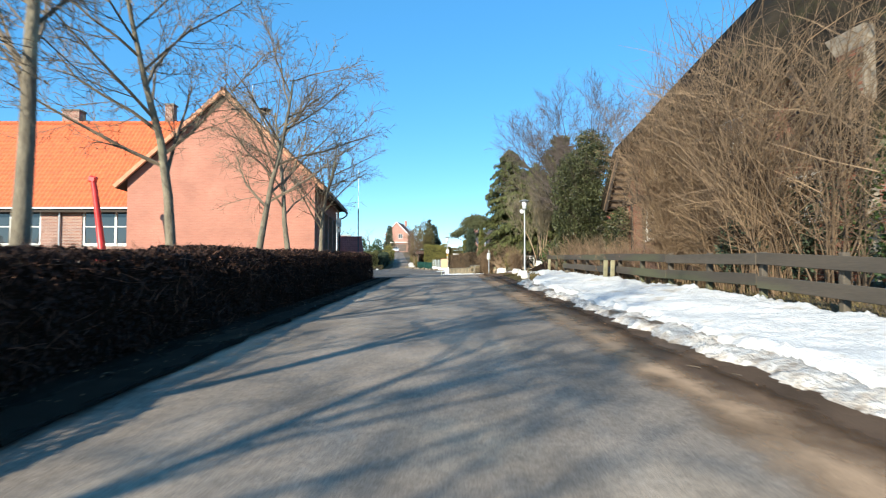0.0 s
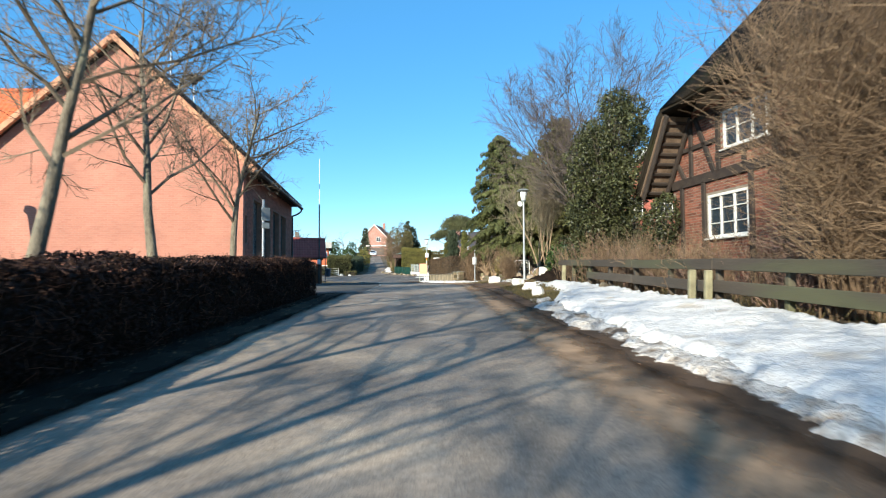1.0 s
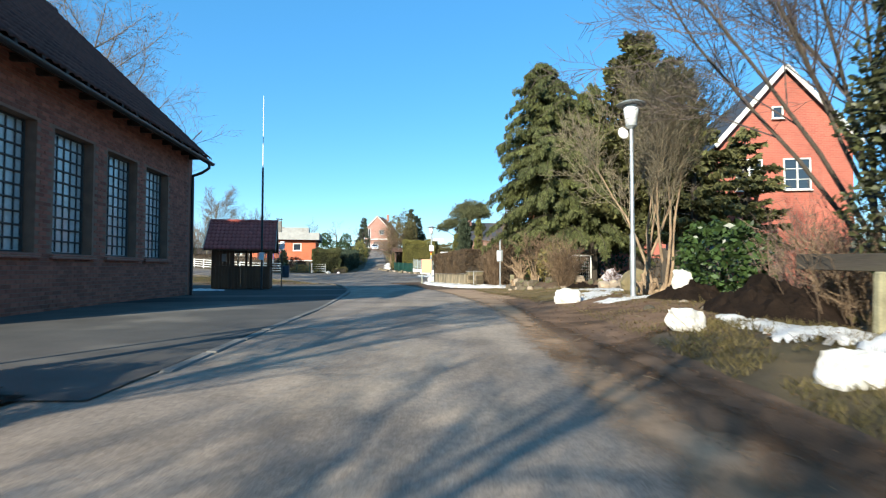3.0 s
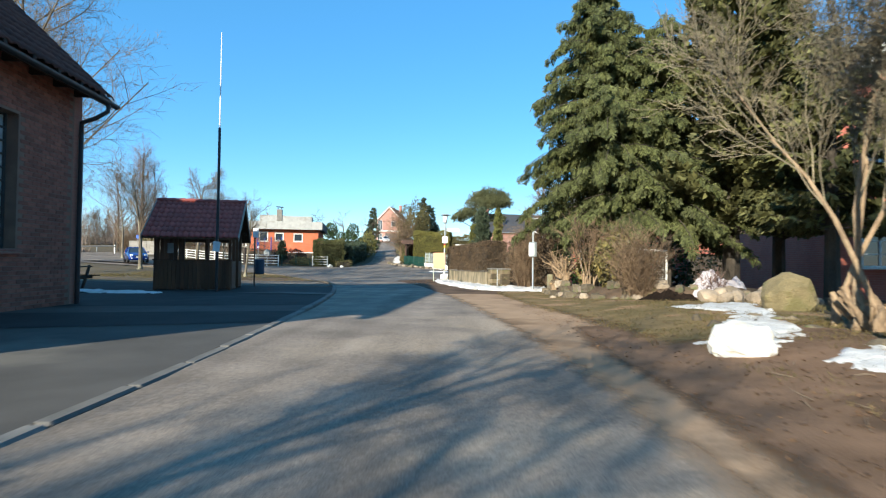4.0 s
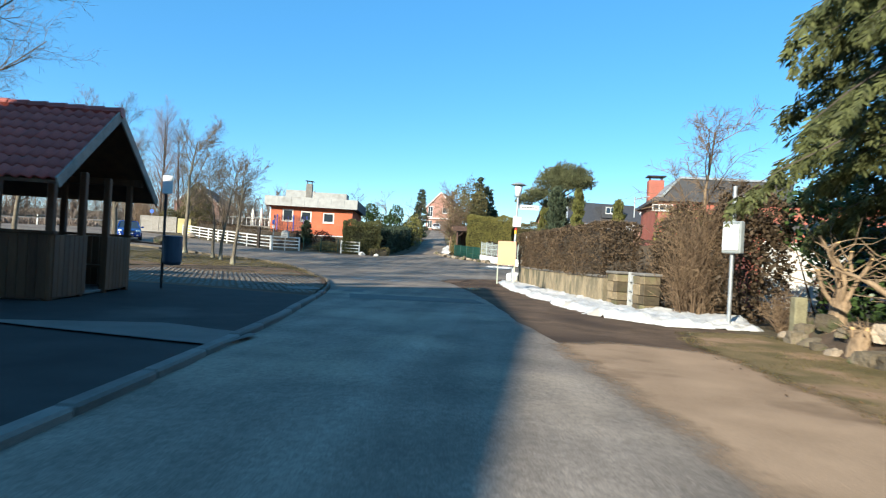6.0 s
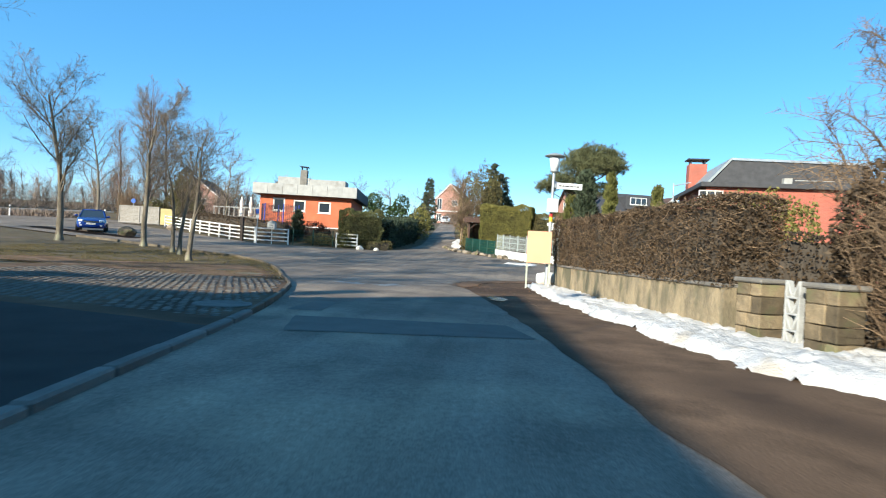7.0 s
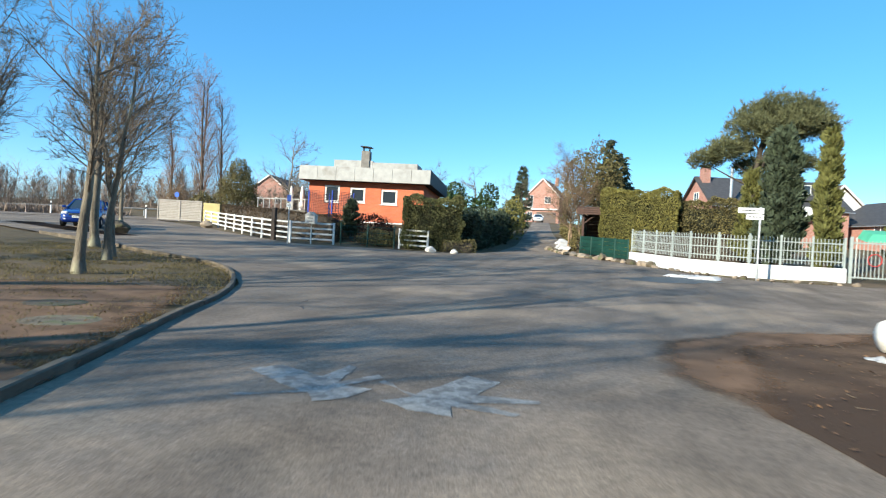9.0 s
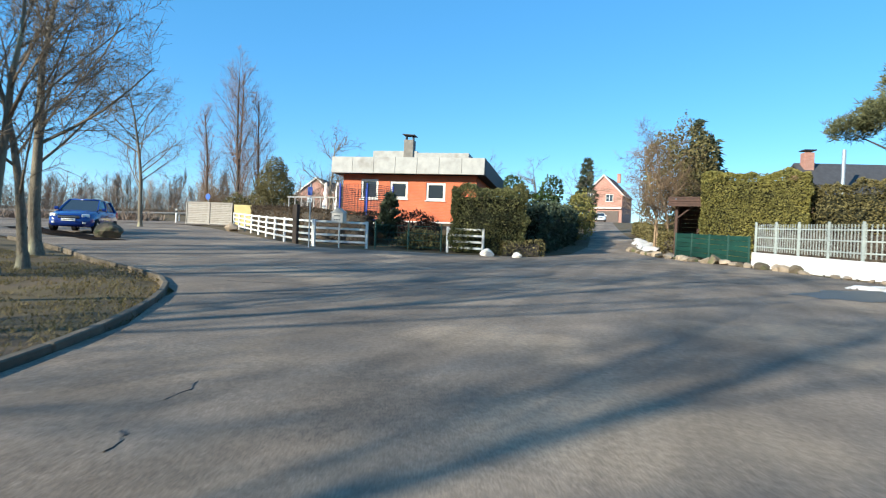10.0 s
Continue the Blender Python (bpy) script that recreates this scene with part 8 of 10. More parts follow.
pruned = bare_tree("pruned_shrub", 5.1, 45.6, 1.6, 0.02, 281, dict(SHRUBBY, count=(9, 6, 3), angle=(26, 30, 34)), "bare shrub with many pale stems on a cut stump", twig=TWIG_TAN, bark=BARK_PALE, stems=7)
pruned.location.z += bed_rise(5.1, 45.6)
twig_shrub("brown_shrub", 4.35, 53.9, 2.5, 1.2, 130, 282, TWIG_TAN, "twiggy brown shrub at the end of the wall", "garden shrubs", twigs=9)
twig_shrub("brown_shrub", 7.4, 42.4, 0.9, 0.6, 50, 283, TWIG_RED, "low reddish shrub among the boulders", "garden shrubs", twigs=5)
twig_shrub("brown_shrub", 5.2, 51.6, 1.0, 0.5, 40, 284, TWIG_TAN, "dense dry brown shrub by the garden stones", "garden shrubs", twigs=5)
leaf_mass("laurel_bush", 5.6, 44.5, [(0, 0, 0.9, 0.55, 0.5, 0.6), (0.2, 0.1, 1.5, 0.5, 0.5, 0.5), (-0.2, 0.1, 1.2, 0.45, 0.45, 0.6)], 275, LEAF_LAUREL, 0.105, 1100, "laurel bush with yellow-green blotched leaves")
leaf_mass("laurel_bush", 5.6, 46.9, [(0, 0, 1.3, 0.5, 0.4, 0.5), (0.3, 0.1, 1.7, 0.45, 0.4, 0.4), (-0.2, 0.1, 0.9, 0.4, 0.35, 0.5)], 285, LEAF_LAUREL, 0.105, 760, "laurel bush with yellow-green blotched leaves")
leaf_mass("dark_bush", 6.9, 53.6, [(0, 0, 2.3, 0.9, 0.7, 0.9), (0.8, 0.1, 2.6, 0.9, 0.7, 0.9)], 289, LEAF_DARK, 0.09, 2600, "dark evergreen bush behind the pruned stumps")
leaf_mass("dark_bush", 8.2, 51.4, [(-1.9, -0.4, 1.4, 1.0, 0.8, 1.6), (0.6, 0.4, 2.6, 1.6, 1.0, 1.4), (2.8, 0.2, 2.2, 1.4, 1.0, 1.9), (-0.8, 0.5, 2.6, 1.2, 0.8, 1.2), (0, 0, 1.3, 1.3, 1.0, 1.5), (1.6, 0.3, 1.2, 1.2, 1.0, 1.3), (-0.9, 0.6, 1.0, 0.8, 0.8, 1.0)], 288, LEAF_DARK, 0.1, 9000, "dark evergreen bushes in the cypress shade")
leaf_mass("round_bush", 5.3, 54.0, [(0, 0, 1.3, 1.0, 1.1, 1.4), (0.2, 0, 2.3, 0.8, 0.8, 0.8)], 286, LEAF_HEDGE, 0.07, 9000, "large rounded brown-green bush beside the wall")
leaf_mass("round_bush", 4.15, 54.75, [(0, 0, 0.9, 0.62, 0.6, 0.95), (0.05, 0, 1.7, 0.6, 0.55, 0.75), (0.3, 0.1, 2.2, 0.5, 0.5, 0.6)], 292, LEAF_HEDGE, 0.05, 9000, "tall rounded brown-green bush overhanging the gate pillar")
bare_tree("small_bare_tree", 5.5, 56.6, 5.0, 0.07, 287, STREET, "small pale bare tree behind the wall", twig=TWIG_TAN, bark=BARK_PALE)
for k, (x, y, h) in enumerate(((4.95, 49.5, 1.5), (4.85, 47.8, 1.45), (4.55, 48.3, 0.4), (5.2, 46.4, 0.5))):
    rng2 = np.random.default_rng(290 + k)
    s = thing("cut_stump", x, y, gz(x, y) + bed_rise(x, y), "hard-pruned pale stump with cut branches", "stump", "pruned stumps")
    T = Tubes()
    ends = []
    low = min(0.4, h * 0.6)
    T.add([(0, 0, -0.15), (0.01, 0.02, low * 0.4), (0.03, -0.02, low * 0.75), (0.02, 0, low)], [0.17, 0.12, 0.135, 0.12], 9)
    for j in range(7):
        an = j * 0.9 + rng2.uniform(-0.4, 0.4)
        d = np.array([math.cos(an) * 0.55, math.sin(an) * 0.4, 1.0])
        ln = (h - low) * rng2.uniform(0.35, 1.1)
        pts, _ = bend(rng2, (0.07 * math.cos(an), 0.07 * math.sin(an), low - 0.1), d / np.linalg.norm(d), ln, 6, 0.24, 0.07)
        T.add(pts, np.linspace(0.045, 0.022, 7) * rng2.uniform(0.8, 1.2, 7), 7)
        ends.append(pts[-1])
        for q in range(5):
            tp, _ = bend(rng2, pts[2 + q % 4], sprout(rng2, (0, 0, 1), 1.0), rng2.uniform(0.25, 0.7) * h, 4, 0.3, -0.02)
            T.add(tp, [0.013, 0.011, 0.009, 0.006, 0.003], 4)
    tagged(T.ob("stump", BARK_PALE, s, smooth=True), kind="stuff")
    for e in ends:
        c = part("cut_face", lathe(bmesh.new(), [(0.004, -0.01), (0.026, -0.01), (0.026, 0.012), (0.004, 0.014)], 9), CUT_WOOD, s)
        c.location = e
g = thing("goal_frame", 7.0, 45.4, gz(7.0, 45.4), "small white tubular goal frame with a net", "goal frame", rz=30)
for s in (-1, 1):
    rodpart("upright", (s * 0.62, 0, 0), (s * 0.62, 0, 1.5), 0.03, WHITE_PAINT, g)
rodpart("crossbar", (-0.62, 0, 1.5), (0.62, 0, 1.5), 0.03, WHITE_PAINT, g)
T = Tubes()
for k in range(11):
    T.add([(-0.6 + k * 0.12, 0.02, 0), (-0.6 + k * 0.12, 0.02, 1.48)], [0.004, 0.004], 3)
    T.add([(-0.6, 0.02, 0.1 + k * 0.135), (0.6, 0.02, 0.1 + k * 0.135)], [0.004, 0.004], 3)
T.ob("net", WHITE_PAINT, g)
soil_heap(7.6, 42.7, (1.1, 0.6), 0.75, 9, PLASTIC_WRAP, "heap under a crumpled pale tarpaulin")

# ---- hedges and evergreens round the crossing ----
clipped_hedge("boundary_hedge", [(1.35, 66.2), (2.35, 60.5), (2.85, 57.5), (3.2, 56.2)], 1.15, 1.5, 3, LEAF_HEDGE, 0.04, 900, "brown clipped hedge with olive shoots above the low wall", base=0.78, lump=0.12, twig_count=5200, twig_mat=TWIG_TAN, core=BARK_DARK)
clipped_hedge("side_hedge", [(1.6, 66.3), (9, 67.5), (22, 69.5)], 1.2, 2.3, 33, LEAF_HEDGE, 0.09, 90, "brown clipped hedge along the side street", lump=0.12)
clipped_hedge("garden_hedge", [(-13.3, 87.0), (-10.3, 88.0)], 1.9, 2.75, 4, LEAF_OLDGREEN, 0.055, 1200, "tall ragged evergreen hedge at the lane corner", lump=0.35, top_wave=0.2, core=HEART_SHADE)
clipped_hedge("lane_hedge", [(-10.4, 89.6), (-10.5, 100), (-12.6, 118)], 1.4, 2.3, 5, LEAF_BLUE, 0.12, 110, "tall dark evergreen hedge beside the lane", lump=0.35, top_wave=0.25, core=HEART_SHADE)
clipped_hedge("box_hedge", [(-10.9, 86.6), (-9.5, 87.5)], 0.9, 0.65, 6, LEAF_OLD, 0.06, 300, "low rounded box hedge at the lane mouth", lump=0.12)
clipped_hedge("yellow_hedge", [(-2.9, 93.4), (1.2, 92.3)], 1.6, 3.85, 7, LEAF_LIME, 0.055, 1500, "tall yellow-green conifer hedge", lump=0.18, top_wave=0.12, core=HEART_SHADE)
clipped_hedge("mixed_hedge", [(1.2, 92.8), (4.6, 91.4)], 1.5, 3.35, 8, LEAF_OLD, 0.07, 560, "tall olive evergreen hedge", lump=0.35, top_wave=0.3, core=HEART_SHADE)
clipped_hedge("low_hedge", [(-1.0, 91.0), (4.4, 88.5)], 0.8, 1.5, 9, LEAF_BROWN, 0.06, 260, "low reddish-brown hedge behind the white wall", lump=0.15)
clipped_hedge("bungalow_hedge", [(-17.2, 87.2), (-20.6, 87.4), (-26, 92.2), (-31, 96.2)], 1.0, 1.6, 10, LEAF_HEDGE, 0.06, 260, "brown hedge behind the white fence", lump=0.15)
clipped_hedge("lane_border", [(-4.2, 95.5), (-4.4, 101), (-6.6, 122)], 1.0, 1.1, 11, LEAF_OLD, 0.09, 150, "low evergreen border along the lane", lump=0.3, top_wave=0.2)
conifer("blue_cypress", 4.4, 85.8, 6.0, 1.5, 51, LEAF_BLUE, "broad blue-green garden conifer", droop=0.05, count=190, sprays=62, size=0.3, base_h=0.1, shape=0.45, up=0.8, wide=2.0)
conifer("columnar_thuja", 5.95, 85.2, 5.9, 0.75, 52, LEAF_THUJA, "slim olive-green columnar thuja", "columnar thujas", droop=0.0, count=150, sprays=24, size=0.3, base_h=0.1, shape=0.35, up=0.9, wide=2.2)
conifer("columnar_thuja", 9.2, 86.0, 5.2, 0.9, 53, LEAF_THUJA, "slim olive-green columnar thuja", "columnar thujas", droop=0.0, count=130, sprays=24, size=0.3, base_h=0.1, shape=0.35, up=0.9, wide=2.2)
conifer("columnar_thuja", 3.6, 87.4, 4.4, 1.0, 54, LEAF_THUJA, "slim olive-green columnar thuja", "columnar thujas", droop=0.0, count=130, sprays=40, size=0.26, base_h=0.1, shape=0.4, up=0.9)
leaf_mass("yellow_bush", 10.6, 73.8, [(0, 0, 2.6, 1.6, 1.4, 1.7), (1.6, 0.2, 2.6, 1.1, 1.2, 1.6), (-0.8, 0, 2.0, 1.2, 1.2, 1.8)], 55, LEAF_LIME, 0.12, 6000, "yellow-green conifer bush behind the hedge")
conifer("dark_spruce", -2.6, 105.5, 8.6, 1.9, 56, LEAF_BLUE, "dark pointed spruce by the lane", "dark spruces", droop=0.3, count=90, sprays=32, size=0.5, shape=0.75)
conifer("dark_spruce", -1.6, 106.5, 7.6, 1.7, 57, LEAF_BLUE, "dark pointed spruce by the lane", "dark spruces", droop=0.3, count=90, sprays=32, size=0.5, shape=0.75)
conifer("dark_spruce", -11.6, 122, 7.5, 1.6, 58, LEAF_BLUE, "dark pointed spruce by the lane", "dark spruces", droop=0.3, count=90, sprays=40, size=0.45, shape=0.7)
leaf_mass("evergreen_dome", -3.9, 103, [(0, 0, 2.6, 2.2, 2.0, 2.9), (-0.7, 0.2, 5.0, 1.4, 1.5, 2.4), (0.6, 0.3, 5.6, 1.5, 1.5, 2.6), (1.4, 0, 4.6, 1.0, 1.2, 2.4)], 59, LEAF_OLD, 0.12, 11000, "broad brownish evergreen beside the lane", "tree")
bare_tree("bare_shrub_tree", -4.7, 97.8, 5.8, 0.07, 60, STREET, "pale bare shrub-like tree at the lane", twig=TWIG_TAN, bark=BARK_PALE, stems=3)
leaf_mass("yellow_bush", -10.6, 108, [(0, 0, 1.8, 1.3, 1.3, 1.9)], 61, LEAF_LIME, 0.12, 2500, "yellow-green evergreen beside the lane")


def pine(x, y, seed):
    """A flat-topped pine with layered clumps of needles on bent limbs."""
    rng = np.random.default_rng(seed)
    t = thing("garden_pine", x, y, gz(x, y), "flat-topped pine with layered needle clumps", "tree")
    T = Tubes()
    trunk = [(0, 0, -0.2), (0.1, 0, 2.5), (-0.2, 0.1, 5.0), (0.2, 0, 7.2), (0.6, 0, 8.1)]
    T.add(trunk, [0.2, 0.17, 0.14, 0.09, 0.04], 7)
    P, N = [], []
    for (ex, ey, ez, r) in ((-4.2, 0.3, 5.6, 0.75), (-3.3, -0.6, 6.0, 0.9), (-2.2, 0.5, 6.3, 1.0), (-1.6, -0.4, 7.2, 1.1), (-0.8, 0.3, 7.9, 1.2), (0.6, 0, 8.2, 1.4), (1.9, 0.2, 7.9, 1.2), (2.5, -0.3, 7.2, 1.0), (0.7, -0.2, 7.5, 1.5), (1.5, 0.4, 7.4, 1.3), (1.5, -0.8, 7.3, 1.1), (-0.2, -1.0, 6.9, 1.0), (-1.0, 0.9, 5.4, 0.8), (1.8, 0.8, 5.6, 0.9), (0.4, 1.0, 7.8, 1.2)):
        ex, ez = ex * 0.72 + 0.5, ez - 0.2
        z0 = max(2.6, ez - 1.6)
        T.add([(0.1, 0, z0), (ex * 0.5, ey * 0.5, (z0 + ez) / 2 - 0.1), (ex, ey, ez - 0.15)], [0.07, 0.045, 0.02], 5)
        n = int(330 * r)
        d = rng.normal(0, 1, (n, 3))
        d /= np.linalg.norm(d, axis=1)[:, None]
        q = np.array([ex, ey, ez]) + d * rng.uniform(0.35, 1, (n, 1)) ** 0.5 * np.array([r * 1.0, r, r * 0.45]) + rng.normal(0, 0.15, (n, 3)) * np.array([1, 1, 0.8])
        P.append(q)
        nn = d * 0.7 + np.array([0, 0, 0.7])
        N.append(nn / np.linalg.norm(nn, axis=1)[:, None])
    P, N = np.vstack(P), np.vstack(N)
    V, F, n0 = [], [], 0
    for k in range(10):
        dd = N + rng.normal(0, 0.65, P.shape)
        dd /= np.linalg.norm(dd, axis=1)[:, None]
        w = np.cross(dd, rng.normal(0, 1, P.shape))
        w /= np.linalg.norm(w, axis=1)[:, None]
        L = rng.uniform(0.18, 0.38, (len(P), 1))
        V.append(np.stack([P, P + dd * L * 0.5 + w * 0.014, P + dd * L, P + dd * L * 0.5 - w * 0.014], 1).reshape(-1, 3))
        F.append(np.arange(4 * len(P)).reshape(-1, 4) + n0)
        n0 += 4 * len(P)
    T.ob("trunk", BARK_DARK, t, smooth=True)
    mesh_object("crown", np.vstack(V), np.vstack(F), LEAF_PINE, t)


pine(4.6, 90.2, 62)

# ---- the green and the far left ----
for k, (x, y, h, r) in enumerate(((-13.5, 67.8, 5.0, 0.11), (-15.5, 70.4, 5.1, 0.1), (-16.6, 71.6, 5.2, 0.1), (-19.6, 73.8, 6.9, 0.15), (-24.0, 73.3, 7.4, 0.17), (-30.5, 73.0, 7.2, 0.16), (-38, 74.5, 7.2, 0.16))):
    bare_tree("green_tree", x, y, h, r, 130 + k, dict(UPRIGHT, count=(11, 9, 7, 2)) if k < 3 else UPRIGHT, "bare maple with a forked crown on the green", "trees on the green", twig=TWIG, lean=((0.06, -0.03, 0.02, 0.0, 0.0, 0.0, 0.0)[k], 0))
for k, (x, y, h) in enumerate(((-42.2, 107, 14.5), (-43.6, 108.5, 14.8), (-41.2, 109, 13.8), (-45.5, 106.5, 11))):
    bare_tree("poplar", x, y, h, 0.16, 140 + k, SLIM, "tall slim bare poplar", "poplars by the far road", twig=TWIG_RED, bark=BARK_DARK)
bare_tree("bare_tree", -35.5, 84.6 + 6, 8.5, 0.13, 146, WIDE, "bare spreading tree by the far road", twig=TWIG, bark=BARK)
bare_tree("bare_tree", -35.9, 113, 8.2, 0.13, 147, STREET, "crooked bare tree behind the bungalow", twig=TWIG, bark=BARK)
leaf_mass("round_evergreen", -36.9, 105.5, [(0, 0, 1.8, 2.2, 2.1, 1.9), (0.1, 0, 3.4, 1.7, 1.6, 1.7), (0.2, 0, 4.8, 1.0, 1.0, 1.2)], 150, LEAF_OLD, 0.09, 18000, "large round dark evergreen bush", "tree")
leaf_mass("round_evergreen", -38.7, 103, [(0, 0, 1.2, 1.1, 1.1, 1.4)], 151, LEAF_OLD, 0.13, 1500, "small olive evergreen bush", "shrub")
twig_shrub("tan_bush", -43.5, 105.2, 3.6, 2.2, 130, 152, TWIG_TAN, "broad tan bush behind the fence panels", twigs=9)
leaf_mass("bungalow_bush", -15.4, 88.0, [(0, 0, 0.8, 0.9, 0.8, 0.9), (0.6, 0.2, 0.6, 0.7, 0.7, 0.7)], 153, LEAF_BROWN, 0.08, 2500, "dark reddish shrub before the bungalow")
leaf_mass("bungalow_bush", -14.6, 86.9, [(0, 0, 0.4, 1.2, 0.7, 0.5)], 154, LEAF_OLD, 0.08, 2000, "low green shrub before the bungalow")
conifer("dark_shrub", -17.0, 88.6, 2.2, 0.7, 155, LEAF_BLUE, "small dark conifer before the bungalow", droop=0.1, count=60, sprays=30, size=0.3, base_h=0.1, up=0.5)


TWIG_FAR = M("distant_twigs", (0.29, 0.215, 0.165), 0.9, (0.18, 0.135, 0.105), 2, 20, 0, island=0.35)

leaf_mass("garden_bush", -12.9, 107.0, [(0, 0, 1.6, 1.2, 1.2, 1.7), (0.4, 0.2, 3.2, 0.9, 0.9, 1.2), (-1.2, 0.4, 1.8, 1.0, 1.0, 1.4)], 640, LEAF_DARK, 0.16, 2600, "dark evergreen bush in a lane garden", "shrub", "bushes along the lane")
leaf_mass("garden_bush", -16.4, 107.5, [(0, 0, 1.6, 1.3, 1.2, 1.7), (0.6, 0.2, 2.8, 1.0, 0.9, 1.1)], 641, LEAF_DARK, 0.16, 2200, "dark evergreen bush in a lane garden", "shrub", "bushes along the lane")
for k, (x, y, h) in enumerate(((-11.3, 109.5, 5.6), (-14.6, 110.5, 6.0), (-18.2, 111, 5.4))):
    bare_tree("lane_tree", x, y, h, 0.07, 650 + k, dict(STREET, count=(12, 9, 6)), "small bare brown tree in a lane garden", "trees along the lane", twig=TWIG, bark=BARK_DARK)


def far_wood():
    """The belt of bare trees along the horizon, as one mass of trunks and twigs."""
    rng = np.random.default_rng(9)
    kinds = []
    for k in range(5):
        T = Tubes()
        for s in range(3):
            o = np.array([rng.normal(0, 0.9), rng.normal(0, 0.9), 0])
            pts, _ = bend(rng, o, (rng.normal(0, 0.1), rng.normal(0, 0.1), 1), 6.5 * rng.uniform(0.7, 1), 4, 0.08, 0.03)
            T.add(pts, np.linspace(0.1, 0.02, 5), 4)
            for _ in range(24):
                f = rng.uniform(0.08, 0.98) * 4
                i = min(int(f), 3)
                q = pts[i] + (pts[i + 1] - pts[i]) * (f - i)
                tp, _ = bend(rng, q, sprout(rng, (0, 0, 1), rng.uniform(0.3, 0.9)), rng.uniform(0.9, 2.2), 2, 0.15, 0.08)
                T.add(tp, [0.035, 0.026, 0.012], 2)
                for _ in range(4):
                    j = rng.integers(0, 2)
                    sp, _ = bend(rng, tp[j], sprout(rng, (0, 0, 1), rng.uniform(0.2, 0.8)), rng.uniform(0.6, 1.3), 1, 0.15, 0.0)
                    T.add(sp, [0.02, 0.01], 2)
        kinds.append((np.vstack(T.v), np.vstack(T.f)))
    V, F, n0 = [], [], 0
    spots = [(x, y) for x, y, _ in along_line([(-150, 20), (-118, 70), (-95, 105), (-72, 124), (-50, 128), (-31, 136)], 2.5)]
    for (x, y) in spots:
        for _ in range(2):
            v, f = kinds[rng.integers(0, 5)]
            a, s = rng.uniform(0, 6.28), rng.uniform(0.5, 1.1)
            xx, yy = x + rng.normal(0, 3.0), y + rng.normal(0, 3.0)
            R = np.array([[math.cos(a), -math.sin(a), 0], [math.sin(a), math.cos(a), 0], [0, 0, 1]])
            V.append((v @ R.T) * s + np.array([xx, yy, gz(xx, yy)]))
            F.append(f + n0)
            n0 += len(v)
    # undergrowth: upright wisps that close the belt below
    n = 60000
    line = np.array([(x, y) for x, y in spots])
    c = line[rng.integers(0, len(line), n)] + rng.normal(0, 2.6, (n, 2))
    h0 = np.abs(rng.normal(0, 1.9, n))
    p = np.column_stack([c[:, 0], c[:, 1], ground(c[:, 0], c[:, 1]) + h0])
    d = np.column_stack([rng.normal(0, 0.75, n), rng.normal(0, 0.75, n), rng.uniform(0.1, 1.1, n)])
    wd = rng.normal(0, 1, (n, 3)) * np.array([1, 1, 0])
    wd *= 0.026 / (np.linalg.norm(wd, axis=1)[:, None] + 1e-9)
    V.append(np.stack([p - wd, p + wd, p + d + wd * 0.3, p + d - wd * 0.3], 1).reshape(-1, 3))
    F.append(np.arange(4 * n).reshape(n, 4) + n0)
    n1, n = n, 12000
    n0 += 4 * n1
    strip = np.array(polyline([(-49, 103.5), (-60, 97.0), (-84, 86), (-118, 69)], 0.5))
    c = strip[rng.integers(0, len(strip), n)] + rng.normal(0, 0.6, (n, 2))
    p = np.column_stack([c[:, 0], c[:, 1], ground(c[:, 0], c[:, 1])])
    d = np.column_stack([rng.normal(0, 0.3, n), rng.normal(0, 0.3, n), rng.uniform(0.2, 0.9, n)])
    wd = rng.normal(0, 1, (n, 3)) * np.array([1, 1, 0])
    wd *= 0.05 / (np.linalg.norm(wd, axis=1)[:, None] + 1e-9)
    V.append(np.stack([p - wd, p + wd, p + d + wd * 0.3, p + d - wd * 0.3], 1).reshape(-1, 3))
    F.append(np.arange(4 * n).reshape(n, 4) + n0)
    tagged(mesh_object("far_wood", np.vstack(V), np.vstack(F), TWIG_FAR), "distant belt of bare reddish-brown trees", "wood", kind="stuff")


far_wood()


